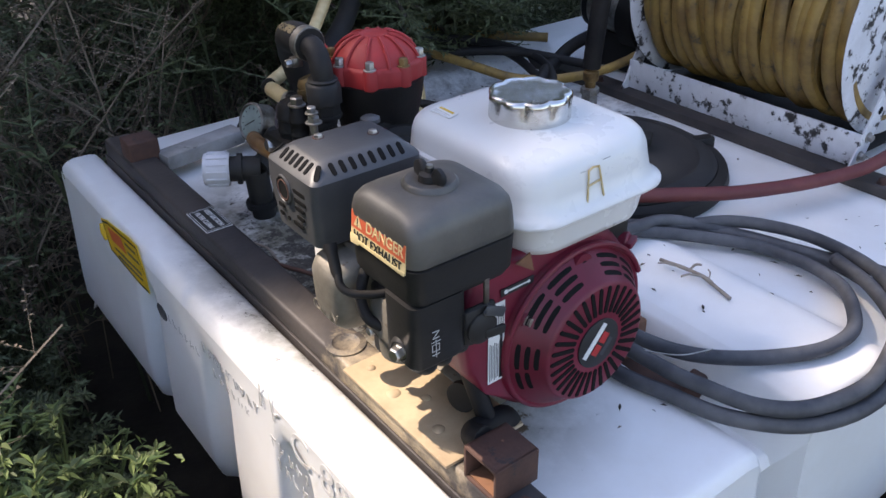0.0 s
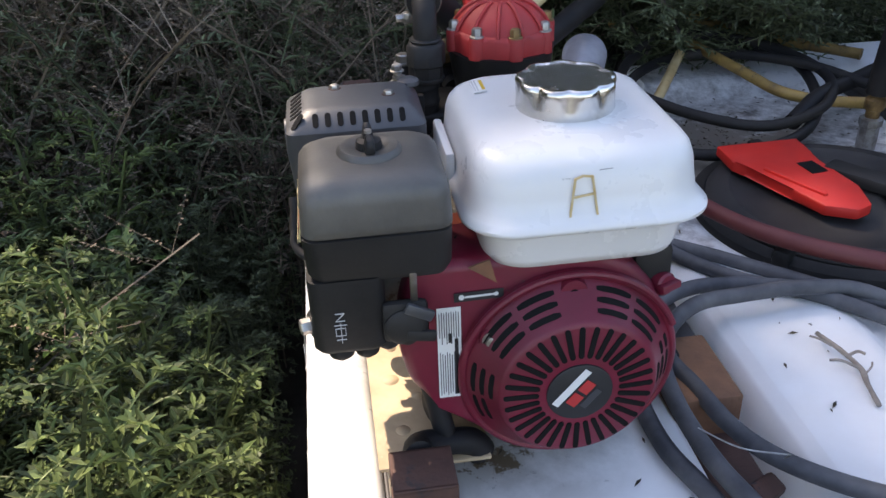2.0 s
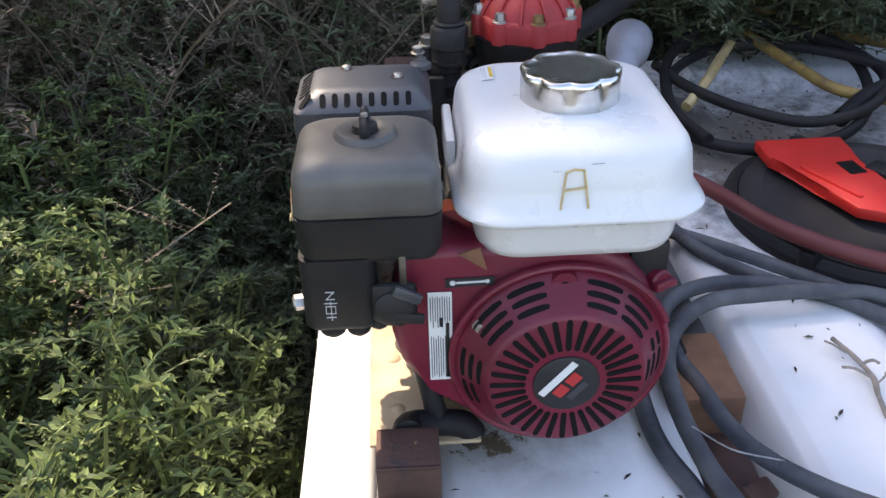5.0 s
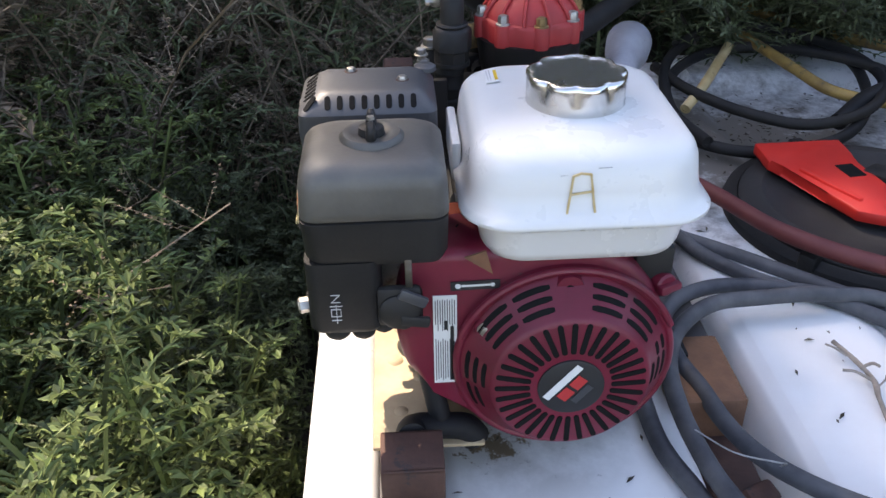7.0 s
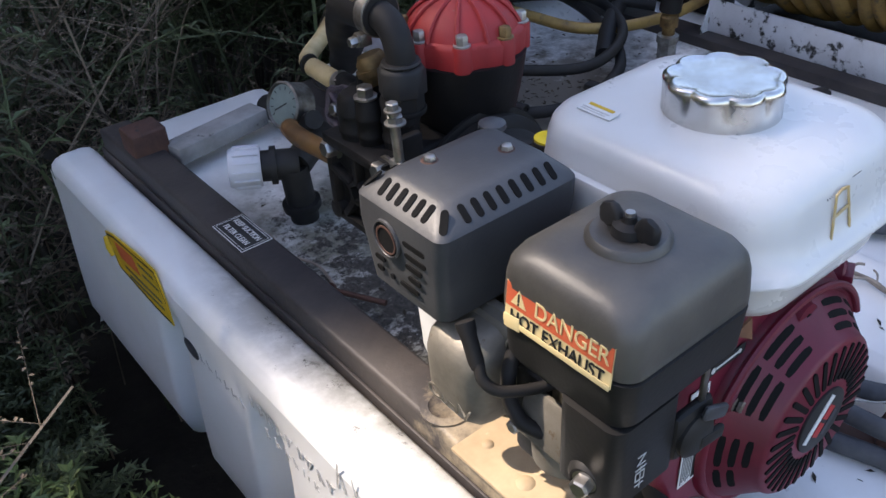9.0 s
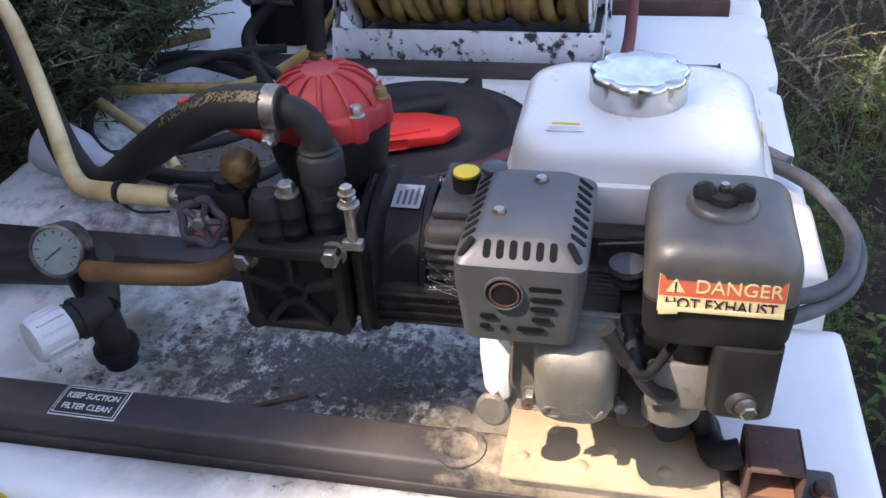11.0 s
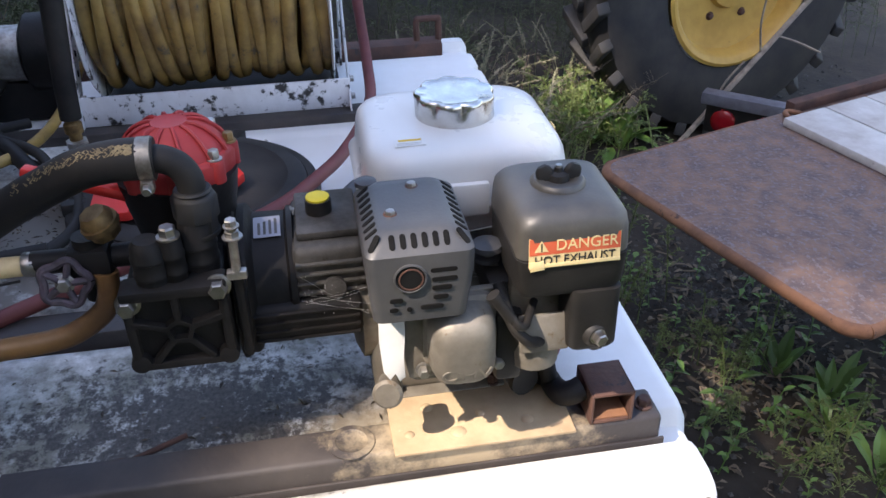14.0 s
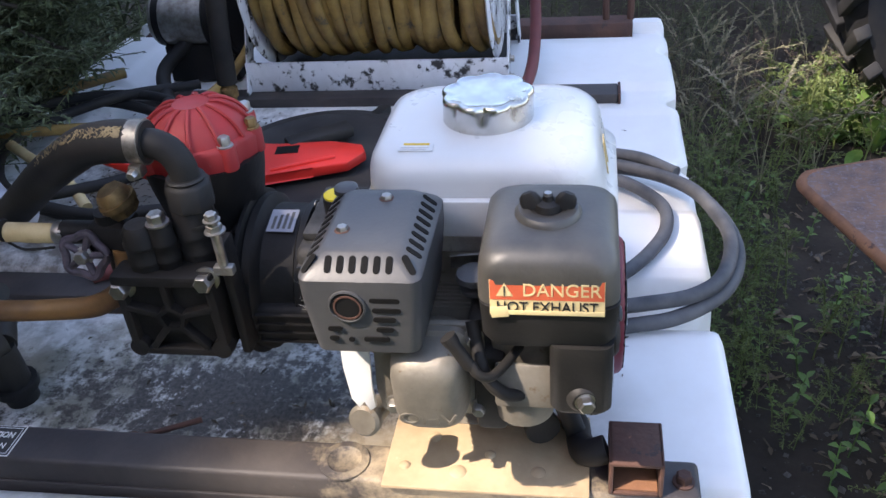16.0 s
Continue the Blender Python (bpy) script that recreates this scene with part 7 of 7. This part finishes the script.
def scatter(n, test, kinds, s0, s1):
    got = []
    while len(got) < n:
        x, y = rng.uniform(-3.2, 4.2), rng.uniform(-1.6, 5.5)
        s = test(x, y)
        if s and rng.random() < min(1, s):
            got.append((x, y, GROUND_Z + 0.0, rng.uniform(s0, s1) * (0.6 + 0.4 * s), rng.uniform(0, 6.28), rng.randrange(kinds)))
    return got


WEEDS = [weed(31 + i, 0.62, 18, 26, 0.027) for i in range(5)]
LOWS = [weed(51 + i, 0.30, 12, 14, 0.024) for i in range(4)]
DOCKS = [rosette(81 + i, 11, 0.20, 0.045, 2.2) for i in range(3)]
CHIP = [broad(71 + i, 0.004, 1, 0.03) for i in range(4)]
DARKS = [weed(61 + i, 0.95, 22, 22, 0.026, 0.35) for i in range(5)]
BROADS = [broad(91 + i, 0.22, 9, 0.055) for i in range(4)]
STALKS = [stalk(121 + i, 1.15) for i in range(4)]


def left_side(x, y):
    return 1 if x < (-0.40 if y < 0.7 else -0.72) and y < 1.6 and x > -2.4 and y > -0.9 else 0


def far_left(x, y):
    return 1 if (x < (-0.5 if y > 1.55 else -1.0) and y > 0.9) or (x < -1.9 and y > -0.5) else 0


def behind(x, y):
    return 1 if y > 1.28 and y < 4.2 and -0.5 < x < 3.2 else 0


def right_side(x, y):
    return 1 if 1.45 < x < 2.3 and -0.45 < y < 1.5 else (0.5 if 2.3 <= x < 3.6 and 0.1 < y < 2.5 else 0)


thicket("weed_thicket", WEEDS, scatter(700, left_side, 5, 0.85, 1.3), LEAF, "dense feathery green weeds beside the tank", "weeds")
near_lip = [(rng.uniform(-0.62, -0.36), rng.uniform(-0.55, 0.75), GROUND_Z, rng.uniform(0.6, 0.85), rng.uniform(0, 6.28), rng.randrange(5)) for k in range(90)]
thicket("weed_thicket", WEEDS, near_lip, LEAF, "feathery green weeds growing against the tank wall", "weeds")
more = random.Random(88)
shade_brush = [(more.uniform(-0.95, -0.38), more.uniform(0.35, 1.45), GROUND_Z, more.uniform(0.62, 0.98), more.uniform(0, 6.28), more.randrange(5)) for k in range(120)]
# same weeds in the darker leaf: shade put into the colour
thicket("weed_thicket", WEEDS, shade_brush, LEAF_DARK, "feathery weeds beside the tank's far wall, shade put into their colour", "weeds")
end_weeds = [(more.uniform(0.75, 1.75), more.uniform(-0.46, -0.24), GROUND_Z, more.uniform(0.35, 0.62), more.uniform(0, 6.28), more.randrange(5)) for k in range(22)]
thicket("weed_thicket", WEEDS, end_weeds, LEAF, "green weeds growing against the tank's end wall", "weeds")
thicket("weed_thicket", DARKS, scatter(430, far_left, 5, 0.9, 1.3), LEAF_DARK, "tall green weeds, darkened in colour for shade", "weeds")
thicket("weed_thicket", DARKS, scatter(380, behind, 5, 1.0, 1.45), LEAF_DARK, "tall green weeds behind the tank, darkened in colour for shade", "weeds")
thicket("weed_thicket", WEEDS, scatter(50, right_side, 5, 0.3, 0.5), LEAF, "green weeds growing beside the parked wheel", "weeds")
# hedge added this tall to block low sky and darken the far side
thicket("hedge", DARKS, [(rng.uniform(-5.5, 4.5), rng.uniform(3.4, 5.6), GROUND_Z, rng.uniform(3.6, 5.4), rng.uniform(0, 6.28), rng.randrange(5)) for k in range(190)] + [(rng.uniform(-5.5, -3.4), rng.uniform(-1.0, 4.0), GROUND_Z, rng.uniform(3.0, 4.4), rng.uniform(0, 6.28), rng.randrange(5)) for k in range(110)], LEAF_DARK, "tall dark hedge of shrubs added behind to block the low sky", "hedge")
thicket("dead_brush", WEEDS, [(rng.uniform(-1.4, -0.25), rng.uniform(1.35, 2.4), GROUND_Z, rng.uniform(1.2, 1.9), rng.uniform(0, 6.28), rng.randrange(5)) for k in range(46)], DRY, "dead brown brush behind the weeds", "brush")
thicket("dry_stalks", STALKS, scatter(80, far_left, 4, 0.8, 1.2) + scatter(70, lambda x, y: left_side(x, y) if x < -0.85 else 0, 4, 0.6, 0.88) + [(rng.uniform(-1.3, 0.4), rng.uniform(1.25, 2.1), GROUND_Z, rng.uniform(0.85, 1.15), rng.uniform(0, 6.28), rng.randrange(4)) for k in range(90)] + scatter(50, behind, 4, 0.8, 1.15) + scatter(26, right_side, 4, 0.3, 0.5) + [(2.3 + rng.uniform(-0.35, 0.3), -0.75 + rng.uniform(-0.25, 0.3), GROUND_Z, rng.uniform(0.3, 0.48), rng.uniform(0, 6.28), rng.randrange(4)) for k in range(14)], DRY, "dry brown seed stalks among the weeds", "dry stalks")
arcs = ([], [])
for k in range(34):
    x, y, z = rng.uniform(-1.9, -0.75), rng.uniform(-0.35, 0.75), rng.uniform(-0.5, -0.3)
    w = Vector((min(rng.uniform(0.35, 0.8), -0.42 - x), rng.uniform(-0.25, 0.05), 0))
    p = [Vector((x, y, z)) + w * u + Vector((0, 0, 0.22 * u - 0.34 * u * u)) for u in np.linspace(0, 1, 9)]
    stem(arcs, p, 0.0022)
    for j in range(44):
        u = rng.uniform(0.35, 1.0) * 8
        i = min(7, int(u))
        a = rng.uniform(0, 6.28)
        leaf(arcs, p[i].lerp(p[i + 1], u - i), w + Vector((math.cos(a), math.sin(a), rng.uniform(-0.3, 0.6))) * 0.7, Vector((0, 0, 1)), rng.uniform(0.012, 0.03), 0.005)
me = bpy.data.meshes.new("arching_stems")
me.from_pydata(arcs[0], [], arcs[1])
me.materials.append(material("pale_stem", (0.17, 0.19, 0.075), (0.23, 0.23, 0.11), 5, 0.6, 0.8, island=0.3))
tagged(new("arching_stems", me), "long pale arching weed stems with fine leaves", "weeds", kind="stuff")
thicket("broad_weeds", BROADS, [(-0.71, 0.80, -0.63, 1.5, 0.4, 0), (-0.68, 0.82, -0.57, 1.2, 2.0, 1), (-0.71, 1.00, -0.55, 1.3, 1.0, 2), (-0.58, 1.06, -0.60, 1.2, 3.0, 3)] + scatter(22, left_side, 4, 1.2, 1.7), LEAF_BROAD, "broad-leaved green plants among the weeds", "weeds")
low, fine, docks, chips = [], [], [], []
for k in range(95):
    x, y = rng.uniform(-0.1, 1.9), rng.uniform(-1.1 if k % 2 else -1.6, -0.25)
    low.append((x, y, GROUND_Z, rng.uniform(0.25, 0.8), rng.uniform(0, 6.28), rng.randrange(4)))
for k in range(20):
    fine.append((0.42 + rng.gauss(0, 0.22), -0.78 + rng.gauss(0, 0.14), GROUND_Z, rng.uniform(0.4, 0.85), rng.uniform(0, 6.28), rng.randrange(4)))
for k in range(34):
    fine.append((rng.uniform(0.7, 1.9), rng.uniform(-0.75, -0.3), GROUND_Z, rng.uniform(0.4, 0.8), rng.uniform(0, 6.28), rng.randrange(4)))
for k in range(34):
    fine.append((2.15 + rng.gauss(0, 0.2), -0.72 + rng.gauss(0, 0.16), GROUND_Z, rng.uniform(0.6, 1.1), rng.uniform(0, 6.28), rng.randrange(4)))
for k in range(9):
    docks.append((2.26 + rng.uniform(-0.22, 0.22), -0.98 + rng.uniform(-0.12, 0.20), GROUND_Z, rng.uniform(0.8, 1.35), rng.uniform(0, 6.28), rng.randrange(3)))
for x, y in ((0.52, -0.93), (0.62, -0.98), (0.35, -0.95), (0.74, -0.9)):
    docks.append((x, y, GROUND_Z, rng.uniform(0.5, 0.8), rng.uniform(0, 6.28), rng.randrange(3)))
for k in range(900):
    x, y = (rng.uniform(-0.3, 2.8), rng.uniform(-1.6, -0.2)) if k % 2 else (rng.gauss(0.85, 0.3), rng.gauss(-0.9, 0.22))
    chips.append((x, y, GROUND_Z + 0.035 * noise.noise((x * 2.2, y * 2.2, 0)) + 0.006, rng.uniform(0.4, 1.3), rng.uniform(0, 6.28), rng.randrange(4)))
thicket("broad_weeds", BROADS, low, LEAF_BROAD, "small broad-leaved plants on dark soil", "weeds")
thicket("low_weeds", LOWS, fine, LEAF, "low fine-leaved green weeds on dark soil", "weeds")
thicket("dock_plants", DOCKS, docks, LEAF_BROAD, "leafy green dock plants beside the parked wheel", "weeds")
grass = [(more.uniform(1.75, 2.75), more.uniform(-0.85, -0.15), GROUND_Z, more.uniform(0.75, 1.1), more.uniform(0, 6.28), more.randrange(4)) for k in range(17)]
thicket("seed_grass", [seed_grass(141 + i, 0.46) for i in range(4)], grass, material("seed_heads", (0.24, 0.215, 0.15), (0.14, 0.14, 0.075), 6, 0.7, 0.9, island=0.4), "pale feathery grass seed heads beside the wheel", "grass")
bank = []
while len(bank) < 280:
    x, y = more.uniform(2.0, 4.3), more.uniform(-2.7, 1.2)
    if x < 2.75 and y < -0.55:
        continue
    bank.append((x, y, GROUND_Z, more.uniform(0.28, 0.42) + 0.16 * max(0.0, x - 2.6), more.uniform(0, 6.28), more.randrange(5)))
thicket("weed_thicket", DARKS, bank, LEAF_DARK, "weeds under the unseen machine, darkened in colour for shade", "weeds")
thicket("dead_leaves", CHIP, chips, DRY, "dead leaf scraps scattered on the soil", "leaf litter")

# a shrub branch that hangs over the far end of the tank
shrub = thing("shrub", "dark evergreen shrub hanging over the far end of the tank", "shrub", (0.35, 1.75, GROUND_Z))
crown = ([], [])
r = random.Random(77)
for k in range(68):
    if k > 53:
        x0 = r.uniform(0.08, 0.5)
        tip = Vector((x0 + r.uniform(-0.1, 0.1), r.uniform(-0.74, -0.58), r.uniform(0.85, 0.98)))
    elif k < 26:
        x0 = r.uniform(-0.2, 0.8)
        tip = Vector((x0 + r.uniform(-0.3, 0.3), r.uniform(-0.80, -0.35), r.uniform(0.95, 1.45)))
    else:
        x0 = r.uniform(0.12, 0.62)
        tip = Vector((x0 + r.uniform(-0.12, 0.12), r.uniform(-0.88, -0.6), r.uniform(0.93, 1.22)))
    p = [Vector((x0 * 0.4, 0, 0)), Vector((x0 * 0.7, -0.1, 0.8)), Vector((x0 * 0.9, tip.y * 0.5, tip.z + 0.12)), tip]
    part("limb", tube(p, 0.0045, 6, 4), BARK, shrub)
    line = spline(p, 10)
    for q in line[9:]:
        for j in range(15):
            a = r.uniform(0, 6.28)
            d = Vector((math.cos(a), math.sin(a), r.uniform(-0.5, 0.8))).normalized()
            ln = r.uniform(0.04, 0.11)
            stem(crown, [q, q + d * ln], 0.001)
            for m in range(10):
                b = r.uniform(0, 6.28)
                leaf(crown, q + d * ln * r.uniform(0.2, 1), (d + Vector((math.cos(b), math.sin(b), r.uniform(-0.3, 0.5)))), Vector((0, 0, 1)), 0.017 * r.uniform(0.6, 1.3), 0.006)
me = bpy.data.meshes.new("crown")
me.from_pydata(crown[0], [], crown[1])
me.materials.append(LEAF_DARK)
o = new("crown", me)
o.parent = shrub

# an unseen tree added to shade the far end and the ground beyond
tree = thing("unseen_shade_tree", "unseen leafy tree added to cast dappled shade over the sprayer", "tree", (-5.6, 9.2, GROUND_Z))
r = random.Random(404)
DIST = 12.0
tv, tf = [], []
twigs = []
base = Vector((-5.6, 9.2, GROUND_Z))


def shade_at(x, y):
    """How thick the crown stands between the sun and this spot of the deck."""
    edge = (0.60 if x < -0.14 else 0.46) + 0.04 * math.sin(9 * x)
    if x < -0.40:
        edge += (-0.40 - x) * 1.7
    if math.hypot(x - 2.0, y + 0.48) < 0.31 or math.hypot(x - 0.10, y + 0.55) < 0.12:
        return 0.0
    if y > edge:
        return 0.58 if x < -0.42 and y < 1.9 else 1.0
    if x > 0.62:
        return 1.0
    if x > -0.1 and y < -0.30:
        return 0.85
    if x > 0.14 and y > -0.02:
        return 0.50
    if 0.0 < x < 0.14 and y > 0.12:
        return 0.60
    if x > 0.29:
        return 0.05
    if x > 0.10:
        return 0.38
    return 0.0


clumps = 0
while clumps < 8500:
    gx, gy = r.uniform(-3.4, 4.7), r.uniform(-2.6, 5.4)
    if r.random() > shade_at(gx, gy):
        continue
    c = Vector((gx, gy, 0)) + TO_SUN * (DIST + r.uniform(-0.7, 0.9))
    clumps += 1
    for j in range(9):
        a = r.uniform(0, 6.28)
        d = Vector((math.cos(a), math.sin(a), r.uniform(-0.6, 0.6)))
        leaf((tv, tf), c + d * 0.05 * r.random(), d, Vector((0, 0, 1)), r.uniform(0.10, 0.17), r.uniform(0.06, 0.10))
me = bpy.data.meshes.new("crown")
me.from_pydata([tuple(Vector(v) - base) for v in tv], [], tf)
me.materials.append(LEAF_DARK)
o = new("crown", me)
o.parent = tree
part("trunk", tube([(0, 0, 0), (0.1, -0.1, 2.5), (0.3, -0.4, 5.0), (0.9, -1.2, 7.5), (1.5, -2.2, 9.5)], 0.2, 12, 6), DRY_TWIG, tree)
for tip in ((3.6, -4.2, 10.2), (0.8, -5.2, 10.0), (1.2, -1.2, 10.6), (4.2, -6.0, 10.0)):
    part("limb", tube([(0.3, -0.4, 5.0), (Vector((0.3, -0.4, 5.0)) + Vector(tip)) / 2 + Vector((0, 0, 0.5)), tip], 0.06, 8, 6), DRY_TWIG, tree)
